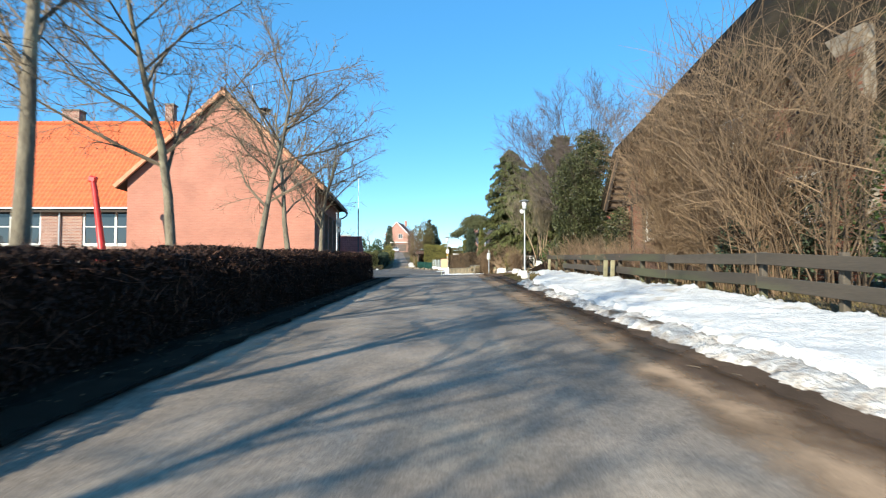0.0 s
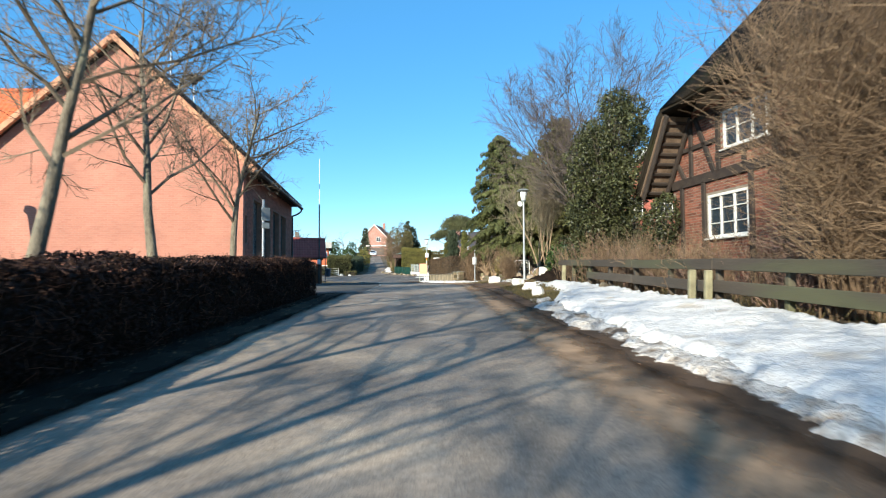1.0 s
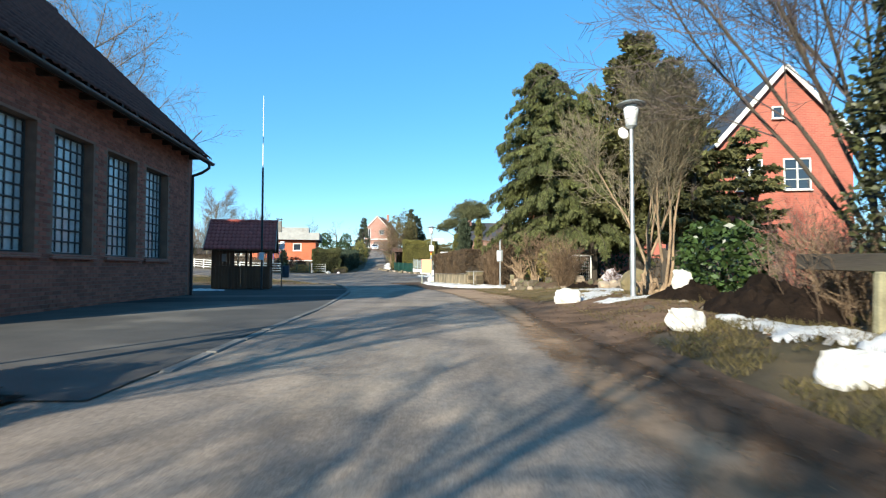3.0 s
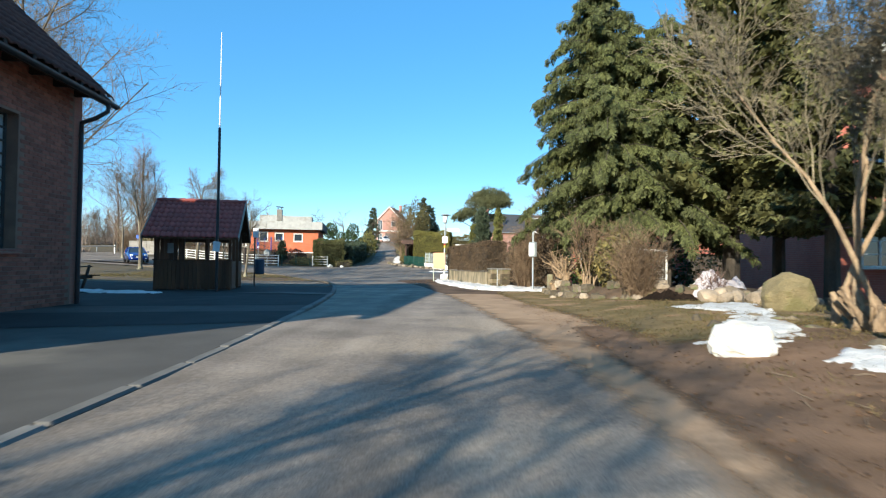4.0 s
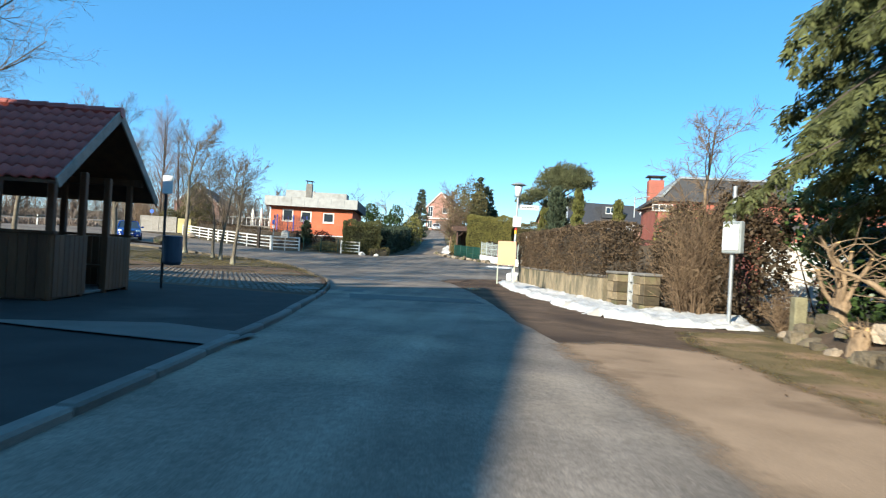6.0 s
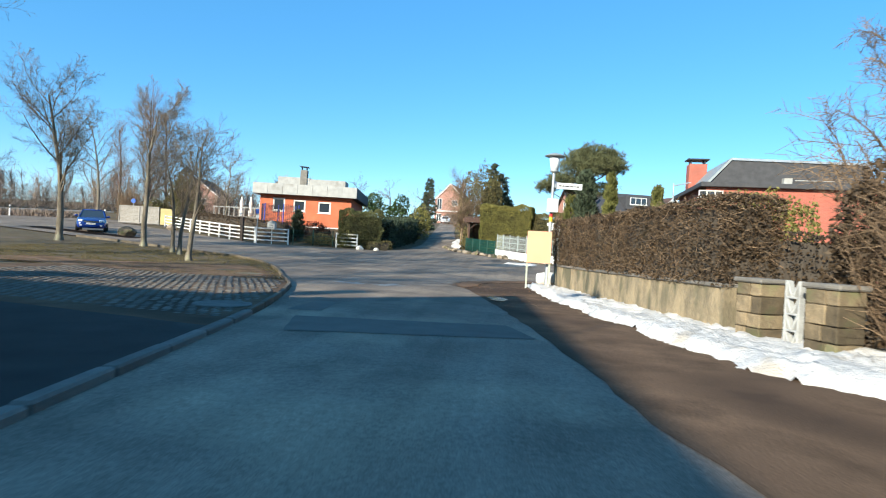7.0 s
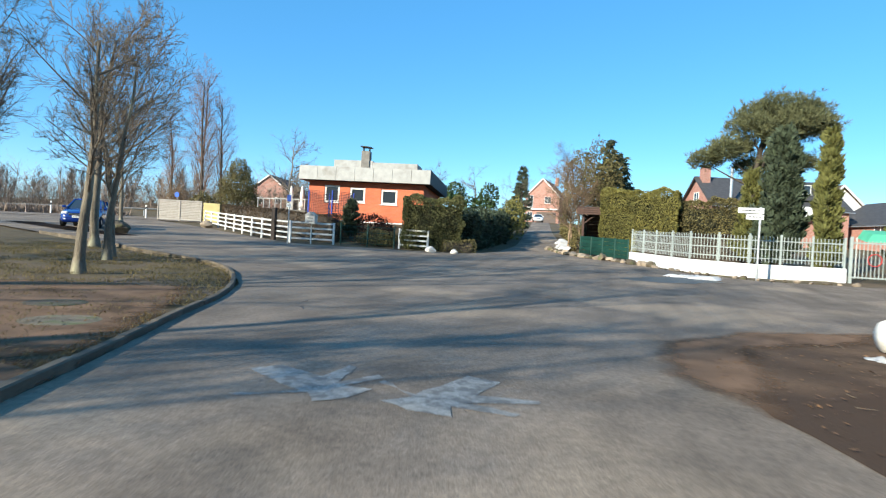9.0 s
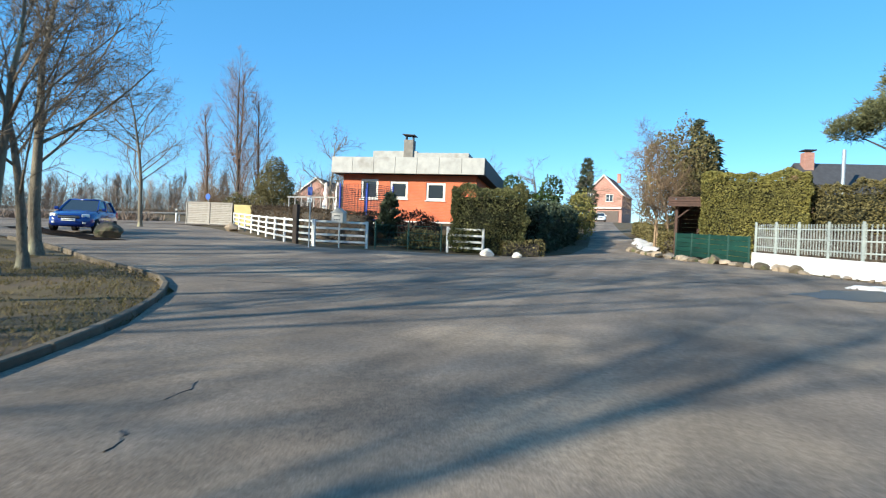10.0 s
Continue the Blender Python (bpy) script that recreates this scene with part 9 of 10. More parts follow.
def grass():
    """Short dead and green blades on the verges and the green."""
    rng = np.random.default_rng(12)
    V, F, n0 = [], [], 0
    for (x0, x1, y0, y1, n, h) in ((2.9, 5.3, 20, 29.2, 12000, 0.07), (4.5, 8.5, 36, 43, 6000, 0.07), (2.6, 5.6, 35.5, 50.5, 30000, 0.045), (3.0, 6.2, 28.5, 37.0, 16000, 0.055), (-22, -6.9, 61, 74, 60000, 0.045), (5.6, 8.4, 5, 34, 5000, 0.16)):
        x, y = rng.uniform(x0, x1, n), rng.uniform(y0, y1, n)
        keep = np.array([noise.noise((a * 0.9, b * 0.9, 2.0)) + 0.7 * noise.noise((a * 3.1, b * 3.1, 5.0)) > -0.16 for a, b in zip(x, y)]) & ~inside(ROAD, x, y) & (~inside(SHOULDER, x, y) | inside(TURF, x, y))
        x, y = x[keep], y[keep]
        p = np.column_stack([x, y, ground(x, y) - 0.01])
        d = np.column_stack([rng.normal(0, 0.6, len(x)), rng.normal(0, 0.6, len(x)), np.ones(len(x))])
        d *= (h * rng.uniform(0.5, 1.5, len(x)))[:, None]
        w = np.column_stack([rng.normal(0, 1, len(x)), rng.normal(0, 1, len(x)), np.zeros(len(x))])
        w *= 0.008 / (np.linalg.norm(w, axis=1)[:, None] + 1e-9)
        V.append(np.stack([p - w, p + w, p + d], 1).reshape(-1, 3))
        F.append(np.arange(3 * len(x)).reshape(-1, 3) + n0)
        n0 += 3 * len(x)
    tagged(mesh_object("grass", np.vstack(V), np.vstack(F), GRASSLEAF), "short winter grass, straw and green", "grass", kind="stuff")


grass()


def litter():
    """Dead leaves, twigs and grit along the verges."""
    rng = np.random.default_rng(15)
    P = []
    for (x0, x1, y0, y1, n) in ((2.3, 5.4, 2, 48, 2600), (2.4, 6.0, 27, 42, 3200), (-2.1, 1.5, 58, 68.5, 1500), (-3.1, -1.9, 0, 26, 900), (-12, -6.5, 59, 66, 900), (5.4, 8, 4, 47, 1500)):
        x, y = rng.uniform(x0, x1, n), rng.uniform(y0, y1, n)
        ok = ~inside(ROAD, x, y)
        P.append(np.column_stack([x, y, ground(x, y) + 0.03])[ok])
    P = np.vstack(P)
    v, f = leaf_quads(rng, P, 0.028, np.array([0, 0, 1.0]), 0.7)
    tagged(mesh_object("leaf_litter", v, f, leafy("dead_leaves", (0.24, 0.13, 0.06), (0.12, 0.07, 0.035), 0.5)), "scattered dead brown leaves", "leaf litter", kind="stuff")
    pts = P[rng.integers(0, len(P), 500)] + rng.normal(0, 0.3, (500, 3)) * np.array([1, 1, 0])
    T = Tubes()
    for p in pts:
        if inside(ROAD, np.array([p[0]]), np.array([p[1]]))[0]:
            continue
        p[2] = gz(p[0], p[1]) + 0.015
        a = rng.uniform(0, 6.28)
        q, _ = bend(rng, p, (math.cos(a), math.sin(a), 0.05), rng.uniform(0.06, 0.2), 2, 0.2, 0)
        T.add(q, [0.004, 0.0035, 0.002], 3)
    tagged(T.ob("fallen_twigs", TWIG), "fallen thin twigs on the verge", "twigs", kind="stuff")


litter()

# ---- white rail fences, gate, letter box ----


def rail_fence(name, line, label, rails=4, height=1.05, step=2.2, mat=None, group="white fences"):
    mat = mat or WHITE_PAINT
    x0, y0 = line[0]
    f = thing(name, x0, y0, gz(x0, y0), label, "fence", group)
    o = f.location
    pts = []
    for (ax, ay), (bx, by) in zip(line, line[1:]):
        n = max(1, round(math.hypot(bx - ax, by - ay) / step))
        pts += [(ax + (bx - ax) * k / n, ay + (by - ay) * k / n) for k in range(n)]
    pts.append(line[-1])
    for (x, y) in pts:
        boxpart("post", (0.1, 0.1, height + 0.35), (x - o.x, y - o.y, gz(x, y) - o.z + height / 2 - 0.12), mat, f, bevel=0.012)
    for (ax, ay), (bx, by) in zip(pts, pts[1:]):
        a, b = Vector((ax, ay, gz(ax, ay))), Vector((bx, by, gz(bx, by)))
        d = b - a
        for k in range(rails):
            z = height * (0.2 + 0.78 * k / (rails - 1))
            bm = block(bmesh.new(), (d.length - 0.1, 0.035, 0.09), bevel=0.008)
            bmesh.ops.transform(bm, matrix=Matrix.Translation((a + b) / 2 - o + Vector((0, 0, z))) @ d.to_track_quat("X", "Z").to_matrix().to_4x4(), verts=bm.verts)
            part("rail", bm, mat, f)
    return f


rail_fence("white_fence", [(-16.4, 85.2), (-18.4, 84.3)], "white four-rail timber fence by the drive")
rail_fence("white_fence", [(-18.5, 84.35), (-19.9, 85.1), (-26, 90.2), (-33.0, 96.2)], "long white four-rail timber fence along the road")
rail_fence("white_fence", [(-13.2, 86.4), (-11.7, 86.6)], "short white rail fence before the hedge", 4, 1.0, 1.5)
p = boxpart("gate_post", (0.22, 0.22, 1.9), (0, 0, 0.75), WOOD_DARK, None, bevel=0.02)
p.location = (-19.75, 84.9, gz(-19.75, 84.9))
tagged(p, "dark timber gate post at the fence corner", "post")
mb = thing("letter_box", -17.35, 84.6, gz(-17.35, 84.6), "pale house-shaped letter box on the white fence", "letter box")
boxpart("box", (0.55, 0.3, 0.42), (0, -0.1, 1.2), M("letter_box_paint", (0.7, 0.64, 0.55), 0.6, (0.55, 0.5, 0.43), 5, 40, 0.2), mb, bevel=0.015)
part("lid", prism(bmesh.new(), [(-0.33, -0.28, 1.41), (0.33, -0.28, 1.41), (0, -0.28, 1.62)], (0, 0.36, 0)), FASCIA, mb)
boxpart("slot", (0.3, 0.01, 0.04), (0, -0.256, 1.28), STEEL_DARK, mb, bevel=0)
text_bars(mb, 0.3, 0.1, (0, -0.256, 1.12), (0, 0, 0), 1, SIGN_INK)
rodpart("stand", (0, -0.05, -0.1), (0, -0.05, 1.0), 0.035, WHITE_PAINT, mb)
gg = thing("wire_gate", -16.1, 85.4, gz(-16.1, 85.4), "low green wire gate across the garden drive", "gate", rz=18)
for x in (0, 1.4, 2.8):
    rodpart("post", (x, 0, -0.1), (x, 0, 1.15), 0.035, GREEN_PAINT, gg)
for a in (0.05, 1.45):
    T = Tubes()
    for k in range(10):
        T.add([(a + k * 0.144, 0, 0.12), (a + k * 0.144, 0, 1.0)], [0.006, 0.006], 3)
    for z in (0.12, 0.4, 0.7, 1.0):
        T.add([(a, 0, z), (a + 1.3, 0, z)], [0.012, 0.012], 4)
    T.ob("gate_leaf", GREEN_PAINT, gg)


def trampoline(x, y):
    t = thing("trampoline", x, y, gz(x, y), "round trampoline with blue posts and dark net", "trampoline")
    r = 1.5
    n = 28
    T = Tubes()
    T.add([(r * math.cos(k * 2 * math.pi / n), r * math.sin(k * 2 * math.pi / n), 0.75) for k in range(n + 1)], [0.04] * (n + 1), 6)
    T.ob("ring", BLUE_FOAM, t)
    part("mat", lathe(bmesh.new(), [(0.02, 0.73), (r - 0.1, 0.73), (r - 0.1, 0.745), (0.02, 0.745)], 24), MESH_NET, t)
    for k in range(6):
        a = k * math.pi / 3
        rodpart("leg", (r * math.cos(a), r * math.sin(a), 0), (r * math.cos(a), r * math.sin(a), 0.75), 0.025, GALV, t)
        rodpart("net_post", (r * math.cos(a), r * math.sin(a), 0.75), (r * math.cos(a), r * math.sin(a), 2.5), 0.035, BLUE_FOAM, t)
    T = Tubes()
    for z in np.linspace(0.8, 2.45, 18):
        T.add([(r * 0.98 * math.cos(k * 2 * math.pi / n), r * 0.98 * math.sin(k * 2 * math.pi / n), z) for k in range(n + 1)], [0.012] * (n + 1), 3)
    for k in range(56):
        a = k * 2 * math.pi / 56
        T.add([(r * 0.98 * math.cos(a), r * 0.98 * math.sin(a), 0.78), (r * 0.98 * math.cos(a), r * 0.98 * math.sin(a), 2.45)], [0.012, 0.012], 3)
    T.ob("net", MESH_NET, t)


trampoline(-18.9, 89.6)
tr = thing("terrace", -25.0, 96.0, gz(-25, 96), "raised terrace with pale railing and garden ornaments", "terrace")
boxpart("base", (5.0, 2.5, 0.9), (0, 0, 0.3), CONCRETE, tr, bevel=0.02)
for k in range(11):
    boxpart("baluster", (0.06, 0.06, 0.8), (-2.4 + k * 0.48, -1.2, 1.1), FASCIA, tr, bevel=0.01)
boxpart("handrail", (5.0, 0.1, 0.07), (0, -1.2, 1.52), FASCIA, tr, bevel=0.01)
for x in (-0.4, 0.5, 1.5):
    part("ornament", lathe(bmesh.new(), [(0.18, 0.75), (0.2, 1.2), (0.1, 1.5), (0.16, 1.9), (0.05, 2.6)], 10, (x, 0, 0)), WHITE_STONE, tr)

# ---- far left: fence panels, guard rail, markers ----
fp = thing("fence_panels", -38.6, 97.4, gz(-38.6, 97.4), "weathered lattice timber fence panels", "fence", rz=14)
for j in range(2):
    e = new("panel")
    e.parent = fp
    e.matrix_basis = pose(j * 1.85, 0, 0)
    part("frame", block(block(block(block(bmesh.new(), (0.08, 0.08, 1.75), (0, 0, 0.85)), (0.08, 0.08, 1.75), (1.8, 0, 0.85)), (1.8, 0.06, 0.08), (0.9, 0, 1.7)), (1.8, 0.06, 0.08), (0.9, 0, 0.1)), M("grey_lattice", (0.42, 0.38, 0.33), 0.9, (0.3, 0.27, 0.23), 4, 40, 0.3), e)
    for k in range(12):
        boxpart("slat", (1.72, 0.025, 0.12), (0.9, 0.02, 0.18 + k * 0.135), MATS["grey_lattice"], e, bevel=0.006)
yp = boxpart("yellow_board", (1.3, 0.06, 1.6), (0, 0, 0.85), YELLOW_PANEL, None, bevel=0.02)
yp.matrix_basis = pose(-34.3, 98.6, gz(-34.3, 98.6), 0, 0, 25)
tagged(yp, "pale yellow upright board beside the fence", "board")
gr = thing("guard_rail", -46, 106.5, gz(-46, 106.5), "long galvanised guard rail by the far road", "guard rail")
rl = [(-46, 106.5), (-62, 98.5), (-84, 88), (-120, 70)]
T = Tubes()
q = polyline(rl, 4.0)
T.add([(x - gr.location.x, y - gr.location.y, gz(x, y) - gr.location.z + 0.7) for x, y in q], [0.11] * len(q), 6)
T.ob("beam", M("dull_rail_steel", (0.17, 0.17, 0.165), 0.6, (0.11, 0.11, 0.108), 4, 40, 0.1), gr)
for x, y, a in along_line(rl, 4.0):
    rodpart("post", (x - gr.location.x, y - gr.location.y, gz(x, y) - gr.location.z - 0.1), (x - gr.location.x, y - gr.location.y, gz(x, y) - gr.location.z + 0.75), 0.06, GALV, gr, sides=6)
for k, (x, y) in enumerate(((-41.5, 99.2), (-52, 99), (-68, 92))):
    dl = thing("marker_post", x, y, gz(x, y), "white roadside marker post with a black band", "marker post", "roadside markers")
    boxpart("body", (0.14, 0.1, 1.2), (0, 0, 0.55), WHITE_PAINT, dl, bevel=0.02)
    boxpart("band", (0.15, 0.11, 0.22), (0, 0, 0.9), STEEL_DARK, dl, (0, 12, 0), 0.01)
tagged(sheet("far_road", [(-130, 58), (-84, 84), (-60, 95), (-44, 103), (-34, 97.5), (-60, 88.5), (-84, 76), (-130, 50)], 0.03, 3.0, ASPHALT, rag=0.05, seed=70, dense=2), "pale asphalt main road in the distance", "road", kind="structure")

# ---- white wall with railing, green fence, wood store ----


def railing():
    w = thing("white_wall", -1.5, 88.0, gz(-1.5, 88.0), "low white rendered wall with a grey steel railing", "wall")
    o = w.location
    line = [(-1.5, 87.9), (-0.6, 85.6), (0.45, 83.1), (2.3, 81.75), (5.55, 82.2)]
    posts = []
    for (ax, ay), (bx, by) in zip(line, line[1:]):
        a, b = Vector((ax, ay, gz(ax, ay))), Vector((bx, by, gz(bx, by)))
        d = b - a
        m = Matrix.Translation((a + b) / 2 - o) @ d.to_track_quat("X", "Z").to_matrix().to_4x4()
        bm = block(bmesh.new(), (d.length + 0.1, 0.24, 0.75), (0, 0, 0.12), bevel=0.02)
        bmesh.ops.transform(bm, matrix=m, verts=bm.verts)
        part("wall_section", bm, WHITE_RENDER, w)
        n = max(1, round(d.length / 1.25))
        for k in range(n):
            posts.append(a + d * k / n)
        for z in (0.72, 1.06, 1.38):
            bm = block(bmesh.new(), (d.length, 0.025, 0.04), (0, 0, z), bevel=0.005)
            bmesh.ops.transform(bm, matrix=m, verts=bm.verts)
            part("rail", bm, RAIL_PAINT, w)
        cnt = int(d.length / 0.125)
        for k in range(cnt):
            q = a + d * (k + 0.5) / cnt - o
            bm = block(bmesh.new(), (0.022, 0.022, 0.98), (q.x, q.y, q.z + 1.06), bevel=0)
            part("picket", bm, RAIL_PAINT, w)
    posts.append(Vector((5.55, 82.2, gz(5.55, 82.2))))
    for q in posts:
        boxpart("post", (0.07, 0.07, 1.25), (q.x - o.x, q.y - o.y, q.z - o.z + 1.0), RAIL_PAINT, w, bevel=0.008)
    g = thing("steel_gate", 5.75, 82.2, gz(5.75, 82.2), "grey steel garden gate with a round ornament", "gate")
    boxpart("post", (0.1, 0.1, 1.75), (0, 0, 0.8), RAIL_PAINT, g, bevel=0.01)
    boxpart("post", (0.1, 0.1, 1.75), (2.2, 0.2, 0.8), RAIL_PAINT, g, bevel=0.01)
    for k in range(16):
        boxpart("picket", (0.025, 0.025, 1.4), (0.14 + k * 0.13, 0.01 * k, 0.85), RAIL_PAINT, g, bevel=0)
    for z in (0.2, 1.45):
        boxpart("rail", (2.1, 0.03, 0.05), (1.1, 0.1, z), RAIL_PAINT, g, (0, 0, 5), 0.005)
    T = Tubes()
    T.add([(0.75 + 0.22 * math.cos(a), -0.02, 0.85 + 0.22 * math.sin(a)) for a in np.linspace(0, 2 * math.pi, 17)], [0.015] * 17, 5)
    T.ob("wreath", RED_PAINT, g)
    aw = thing("green_parasol", 8.3, 85.4, gz(8.3, 85.4), "faded green canvas awning on a frame", "awning")
    part("canvas", prism(bmesh.new(), [(-0.8, 0, 1.5), (0.8, 0, 1.5), (0.6, 0, 1.85), (-0.6, 0, 1.85)], (0, 0.9, 0.2)), CANVAS, aw)
    for s in (-1, 1):
        rodpart("leg", (s * 1.0, 0.4, -0.1), (s * 1.0, 0.4, 1.7), 0.03, WHITE_PAINT, aw)


railing()


def green_fence():
    f = thing("green_fence", -4.1, 92.2, gz(-4.1, 92.2), "dark green board fence beside the wood store", "fence")
    o = f.location
    a, b = Vector((-4.1, 92.2, gz(-4.1, 92.2))), Vector((-1.65, 88.3, gz(-1.65, 88.3)))
    d = b - a
    for k in range(5):
        p = a + d * k / 4 - o
        boxpart("post", (0.08, 0.08, 1.2), (p.x, p.y, p.z + 0.5), GREEN_PAINT, f, bevel=0.01)
    for s in range(4):
        for k in range(5):
            p = a + d * (s + 0.5) / 4 - o
            bm = block(bmesh.new(), (d.length / 4 - 0.06, 0.025, 0.19), (0, 0, 0.18 + k * 0.2), (9, (s * 3 + k) % 4 * 0.6 - 0.9, 0), 0.006)
            bmesh.ops.transform(bm, matrix=Matrix.Translation(p) @ d.to_track_quat("X", "Z").to_matrix().to_4x4(), verts=bm.verts)
            part("board", bm, GREEN_PAINT, f)
    s = thing("wood_store", -4.05, 94.3, gz(-4.05, 94.3), "dark timber wood store with a flat roof", "shed", rz=-8)
    for x, y in ((0, 0), (2.1, 0), (0, 1.8), (2.1, 1.8)):
        boxpart("post", (0.14, 0.14, 2.6), (x, y, 1.25), WOOD_STORE, s, bevel=0.015)
    for k in range(10):
        boxpart("board", (0.03, 1.7, 0.2), (-0.05, 0.9, 0.3 + k * 0.22), GREEN_PAINT if k < 9 else WOOD_STORE, s, bevel=0.006)
    for k in range(11):
        boxpart("board", (2.1, 0.03, 0.2), (1.05, 1.85, 0.2 + k * 0.22), WOOD_STORE, s, bevel=0.006)
    boxpart("roof", (2.8, 2.5, 0.12), (1.05, 0.9, 2.62), WOOD_STORE, s, (2, 0, 0), 0.02)
    for k in range(4):
        boxpart("fascia", (2.84, 0.03, 0.11), (1.05, -0.37, 2.4 + k * 0.12), WOOD_STORE, s, bevel=0.006)
    for x, a in ((0.4, -40), (1.7, 40)):
        boxpart("brace", (0.9, 0.08, 0.08), (x, -0.02, 2.1), WOOD_STORE, s, (0, a, 0), 0.01)


green_fence()

# ---- houses beyond the hedges ----


def roof_house():
    """The long red house with a dark lean-to roof over a flat one."""
    h = thing("dark_roofed_house", 12.0, 85.0, gz(12, 85), "red brick house with a dark single-pitch roof", "house", rz=-6)
    boxpart("ground_floor", (16, 9, 5.6), (8, 4.5, 2.7), BRICK_RED, h, bevel=0.02)
    boxpart("flat_roof", (16.8, 9.8, 0.3), (8, 4.5, 5.62), SLATE, h, bevel=0.02)
    part("attic", prism(bmesh.new(), [(0.4, 1.2, 5.7), (9.8, 1.2, 5.7), (9.8, 1.2, 7.3), (1.8, 1.2, 7.5)], (0, 6.5, 0)), SLATE, h)
    part("roof_edge", prism(bmesh.new(), [(1.72, 1.1, 7.45), (9.95, 1.1, 7.25), (9.95, 1.1, 7.4), (1.72, 1.1, 7.6)], (0, 6.8, 0)), GALV, h)
    part("verge", prism(bmesh.new(), [(0.3, 1.1, 5.75), (1.76, 1.1, 7.46), (1.7, 1.1, 7.6), (0.18, 1.1, 5.85)], (0, 6.8, 0)), STEEL_GREY, h)
    window_unit(h, 1.5, 0.5, (0.3, -0.02, 5.0), 0, 3, 1)
    window_unit(h, 0.9, 1.5, (11.2, -0.02, 3.7), 0, 1, 1, WOOD_DARK)
    boxpart("roof_vent", (0.5, 0.5, 0.5), (5.0, 0.7, 6.0), FASCIA, h, bevel=0.03)
    boxpart("roof_rail", (2.4, 0.06, 0.06), (6.6, 0.5, 6.1), FASCIA, h, bevel=0.01)
    c = new("chimney")
    c.parent = h
    c.matrix_basis = pose(0.9, 7.6, 5.6)
    boxpart("chimney_shaft", (1.3, 1.1, 3.0), (0, 0, 1.0), BRICK_RED, c, bevel=0.02)
    boxpart("cowl", (1.6, 1.3, 0.1), (0, 0, 2.85), STEEL_DARK, c, bevel=0.01)
    for s in (-1, 1):
        boxpart("cowl_leg", (0.06, 0.9, 0.35), (s * 0.5, 0, 2.65), STEEL_DARK, c, bevel=0.005)
    T = Tubes()
    T.add([(-1.0, 6.0, 4.6), (-1.0, 6.0, 6.4)], [0.06, 0.06], 8)
    T.add([(-1.0, 6.0, 6.2), (0.2, 6.0, 6.5)], [0.05, 0.05], 8)
    T.ob("flue", GALV, h)


roof_house()
slate = gable_house("grey_roofed_house", 6.6, 121.7, -76, 8, 13, 3.6, 6.6, BRICK_FAR, SLATE, "brown brick house with a steep dark slate roof", verge=SLATE, wins=[(-1.8, 2.0, 1.4, 1.2, 2, 1), (1.6, 2.0, 1.4, 1.2, 2, 1), (0, 4.6, 1.2, 1.0, 2, 1)], side_wins=[(3, 2.0, 1.4, 1.2, 2, 1), (8, 2.0, 1.4, 1.2, 2, 1)])
boxpart("chimney", (0.8, 0.8, 1.9), (0.6, 0.5, 6.6), BRICK_FAR, slate, bevel=0.02)
boxpart("chimney_cowl", (1.0, 1.0, 0.1), (0.6, 0.5, 7.75), STEEL_DARK, slate, bevel=0.01)
boxpart("dormer", (2.6, 3.2, 1.7), (2.2, 8.4, 5.3), SLATE, slate, bevel=0.03)
window_unit(slate, 2.2, 0.9, (3.55, 8.4, 5.5), 90, 3, 1)
boxpart("balcony", (0.9, 5.0, 1.0), (4.6, 8.4, 3.2), WHITE_RENDER, slate, bevel=0.02)
rodpart("flue", (4.4, 1.4, 0.0), (4.4, 1.4, 7.2), 0.14, GALV, slate, sides=12)
gable_house("brown_roofed_house", 27.0, 118, 20, 8, 9, 2.6, 5.0, BRICK_FAR, SLATE, "brown brick house with a dark roof and balcony", [(-1.8, 2.0, 1.4, 1.2, 2, 1), (1.6, 4.6, 1.4, 1.2, 2, 1)], side_wins=[(3, 2.0, 1.4, 1.2, 2, 1)])
gable_house("small_far_house", 22, 128, 20, 8, 10, 3.0, 6.4, WHITE_RENDER, M("brown_roof", (0.12, 0.07, 0.055), 0.8, (0.085, 0.05, 0.04), 3, 30, 0.3), "distant white house with a brown roof", [(-1.8, 1.8, 1.4, 1.2, 2, 1), (1.6, 1.8, 1.4, 1.2, 2, 1)])
gable_house("small_far_house", -62, 150, 10, 9, 10, 3.0, 6.4, BRICK_FAR, SLATE, "distant brick house with a dark roof", [(-1.8, 1.8, 1.4, 1.2, 2, 1), (1.6, 1.8, 1.4, 1.2, 2, 1)])
ga = thing("brick_garage", 10.6, 58.5, gz(10.6, 58.5), "low red brick garage behind the shrubs", "garage", rz=-8)
boxpart("outer_wall", (6, 2, 2.5), (0, 1.0, 1.2), BRICK_RED, ga, bevel=0.02)
boxpart("roof", (6.3, 2.4, 0.2), (0, 1.0, 2.55), SLATE, ga, bevel=0.02)
boxpart("door", (2.4, 0.08, 2.1), (-1.4, -0.03, 1.05), WHITE_PAINT, ga, bevel=0.02)

# ---- cars ----


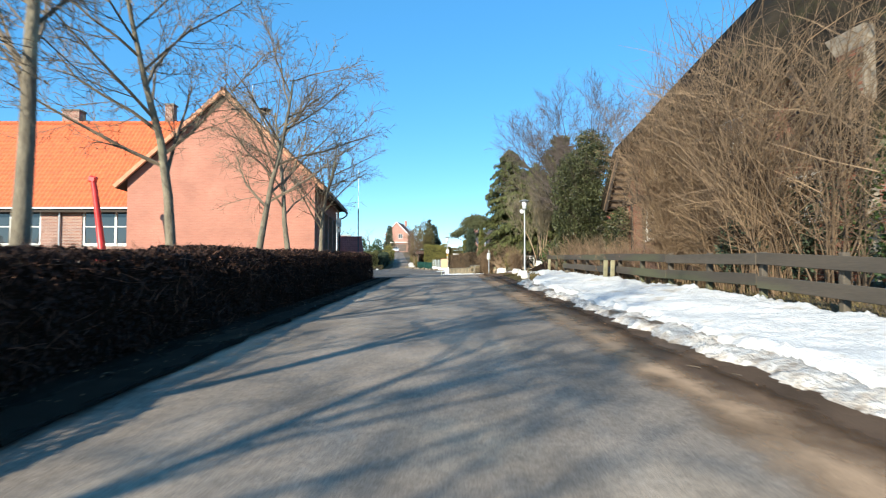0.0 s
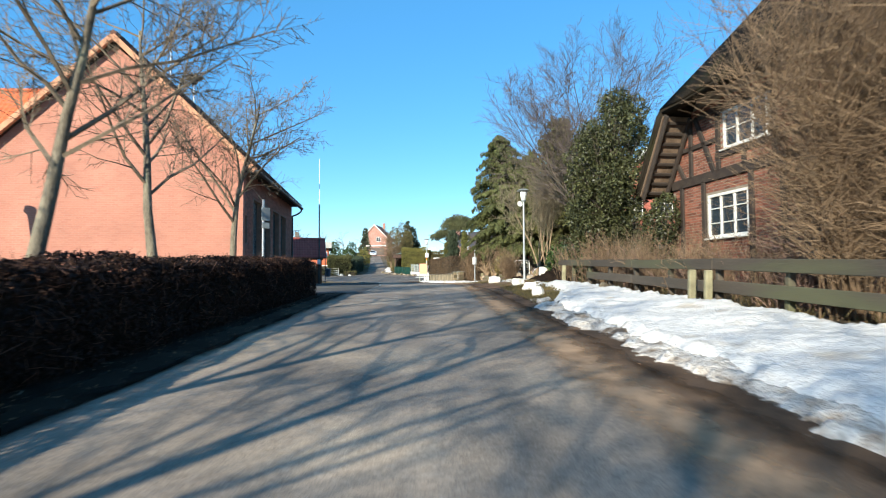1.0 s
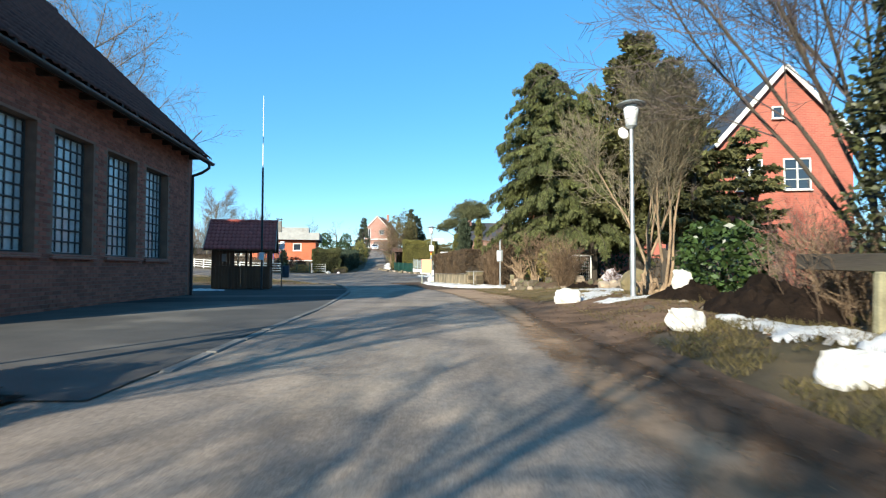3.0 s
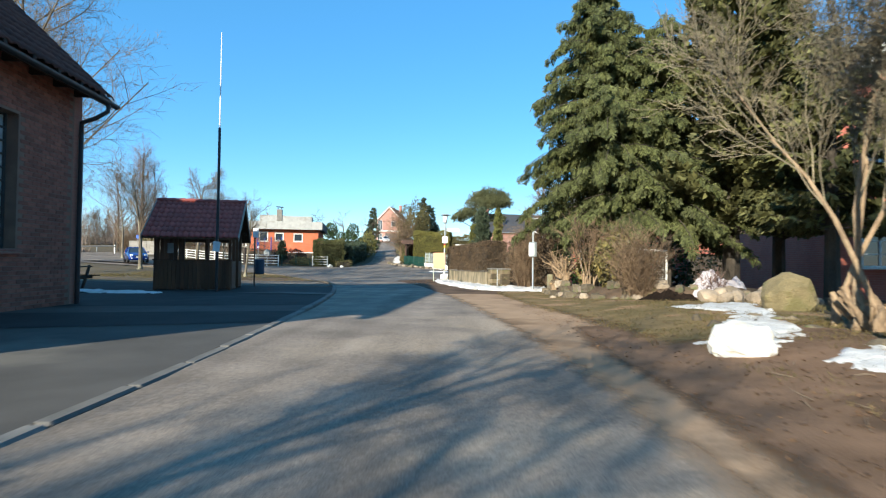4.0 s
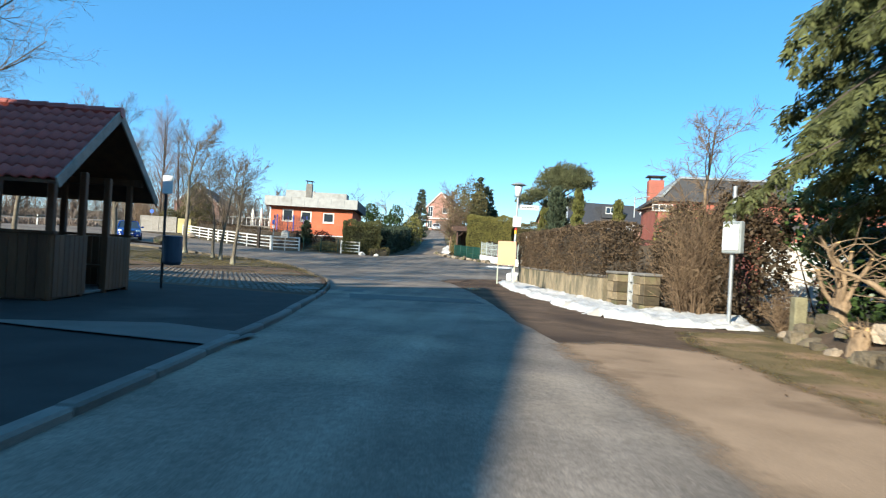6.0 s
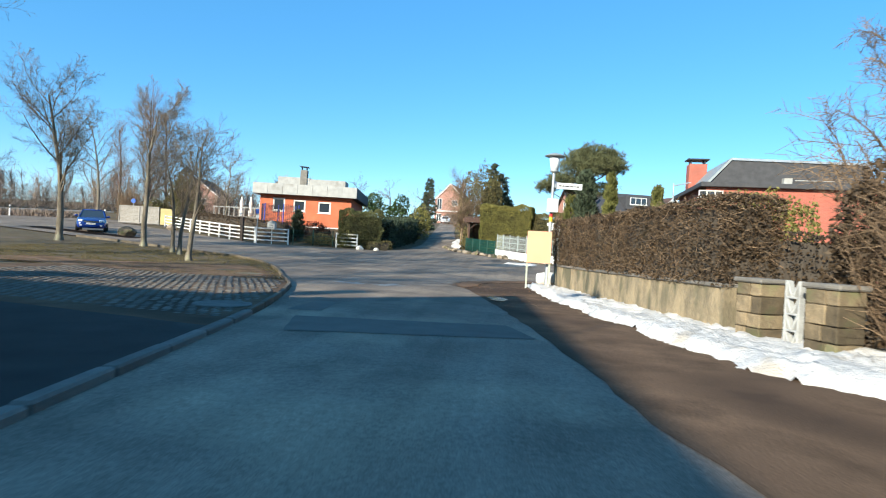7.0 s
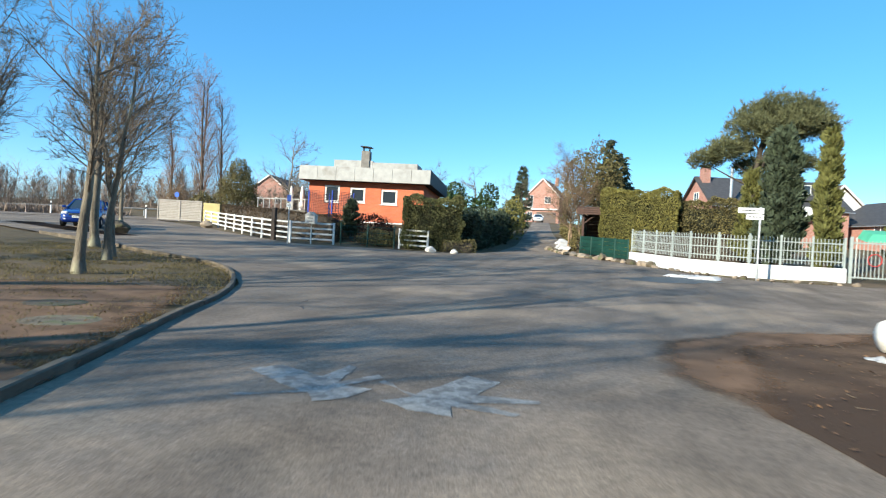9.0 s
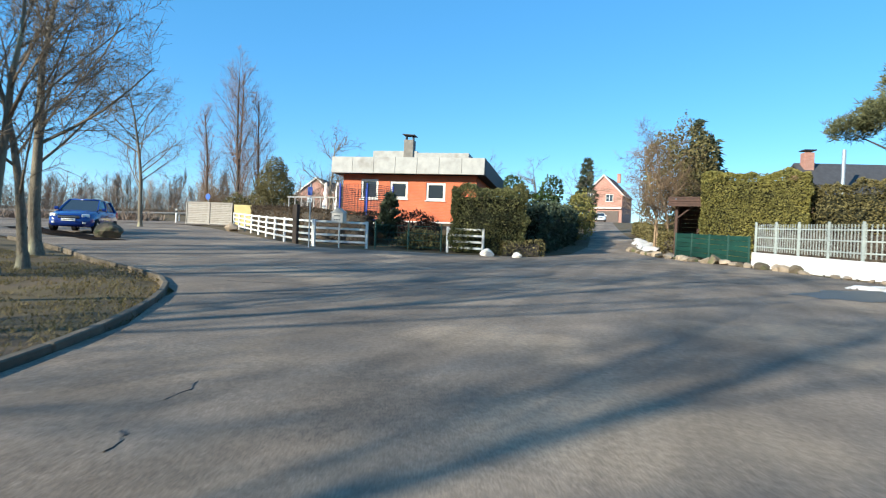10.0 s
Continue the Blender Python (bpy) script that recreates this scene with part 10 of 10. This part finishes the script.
def car(name, x, y, rz, paint, label, lights=True):
    """A small hatchback: shaped body, glasshouse, wheels, lamps, mirrors. It faces -y before turning."""
    c = thing(name, x, y, gz(x, y) + 0.01, label, "car", rz=rz)
    # body: cross-sections from nose to tail: y, half width, sill, shoulder
    secs = [(-2.0, 0.5, 0.34, 0.52), (-1.93, 0.72, 0.24, 0.66), (-1.7, 0.83, 0.2, 0.76), (-1.2, 0.87, 0.2, 0.87), (-0.75, 0.88, 0.2, 0.95), (0.0, 0.88, 0.2, 0.97), (0.9, 0.88, 0.2, 0.98), (1.6, 0.86, 0.22, 1.0), (1.92, 0.8, 0.28, 0.98), (2.0, 0.66, 0.36, 0.86)]
    bm = bmesh.new()
    rings = []
    for yy, w, lo, hi in secs:
        m = (lo + hi) / 2
        prof = [(-w * 0.86, lo), (-w, lo + 0.1), (-w, m), (-w * 0.97, hi - 0.08), (-w * 0.86, hi), (0, hi + 0.035), (w * 0.86, hi), (w * 0.97, hi - 0.08), (w, m), (w, lo + 0.1), (w * 0.86, lo)]
        rings.append([bm.verts.new((px, yy, pz)) for px, pz in prof])
    for a, b in zip(rings, rings[1:]):
        n = len(a)
        for k in range(n):
            bm.faces.new((a[k], a[(k + 1) % n], b[(k + 1) % n], b[k]))
    bm.faces.new(rings[0])
    bm.faces.new(rings[-1])
    part("body", bm, paint, c, smooth=True)
    # glasshouse
    bm = bmesh.new()
    low = [(-0.76, -0.85), (0.76, -0.85), (0.79, 0.3), (0.76, 1.75), (-0.76, 1.75), (-0.79, 0.3)]
    top = [(-0.58, -0.1), (0.58, -0.1), (0.62, 0.5), (0.57, 1.45), (-0.57, 1.45), (-0.62, 0.5)]
    a = [bm.verts.new((px, py, 0.94)) for px, py in low]
    b = [bm.verts.new((px, py, 1.44)) for px, py in top]
    for k in range(6):
        bm.faces.new((a[k], a[(k + 1) % 6], b[(k + 1) % 6], b[k]))
    bm.faces.new(b)
    bm.faces.new(a)
    part("glasshouse", bm, GLASS, c, "dark car glass")
    bm = bmesh.new()
    t2 = [bm.verts.new((px * 1.02, py + (0.03 if py > 1 else -0.03), 1.435)) for px, py in top]
    t3 = [bm.verts.new((px * 0.8, py * 0.9 + 0.05, 1.5)) for px, py in top]
    for k in range(6):
        bm.faces.new((t2[k], t2[(k + 1) % 6], t3[(k + 1) % 6], t3[k]))
    bm.faces.new(t3)
    bm.faces.new(t2)
    part("roof", bm, paint, c, smooth=True)
    for s in (-1, 1):
        T = Tubes()
        T.add([(s * 0.76, -0.88, 0.95), (s * 0.59, -0.1, 1.44), (s * 0.6, 0.5, 1.45)], [0.04, 0.035, 0.03], 5)
        T.add([(s * 0.8, 0.35, 0.95), (s * 0.63, 0.42, 1.44)], [0.035, 0.03], 5)
        T.add([(s * 0.76, 1.72, 0.96), (s * 0.58, 1.42, 1.44)], [0.07, 0.06], 5)
        T.ob("pillar", paint, c)
        boxpart("mirror", (0.18, 0.1, 0.13), (s * 0.94, -0.62, 1.02), paint, c, bevel=0.03)
        boxpart("headlight", (0.3, 0.14, 0.15), (s * 0.6, -1.86, 0.68), LENS, c, (0, 0, s * 24), 0.03)
        boxpart("fog_lamp", (0.14, 0.06, 0.09), (s * 0.58, -1.95, 0.38), LENS, c, (0, 0, s * 20), 0.02)
        boxpart("tail_light", (0.16, 0.1, 0.3), (s * 0.72, 1.93, 0.85), RED_PAINT, c, bevel=0.02)
        for yy in (-1.25, 1.3):
            w = new("wheel")
            w.parent = c
            w.matrix_basis = pose(s * 0.8, yy, 0.3, 0, 90, 0)
            part("tyre", lathe(bmesh.new(), [(0.2, -0.09), (0.27, -0.1), (0.3, -0.07), (0.3, 0.07), (0.27, 0.1), (0.2, 0.09)], 22), RUBBER, w)
            part("rim", lathe(bmesh.new(), [(0.03, -0.08), (0.19, -0.075), (0.205, -0.06), (0.205, 0.06), (0.19, 0.085), (0.05, 0.095)], 20), ALLOY, w)
    boxpart("grille", (0.8, 0.06, 0.13), (0, -1.98, 0.62), STEEL_DARK, c, bevel=0.02)
    boxpart("lower_grille", (1.0, 0.06, 0.16), (0, -1.96, 0.4), STEEL_DARK, c, bevel=0.02)
    boxpart("grille_bar", (0.82, 0.02, 0.025), (0, -2.015, 0.62), ALLOY, c, bevel=0.004)
    boxpart("number_plate", (0.52, 0.02, 0.11), (0, -2.02, 0.5), SIGN_WHITE, c, bevel=0.004)
    text_bars(c, 0.4, 0.06, (0, -2.033, 0.5), (0, 0, 0), 1, SIGN_INK, "plate_lettering")
    return c


car("blue_car", -29.4, 82.4, 36, CAR_BLUE, "bright blue small hatchback on the far road")
car("white_car", -13.6, 161, 8, CAR_WHITE, "white hatchback parked at the end of the lane")
car("dark_car", 8.6, 52.6, 70, CAR_DARK, "dark blue car parked behind the shrubs")
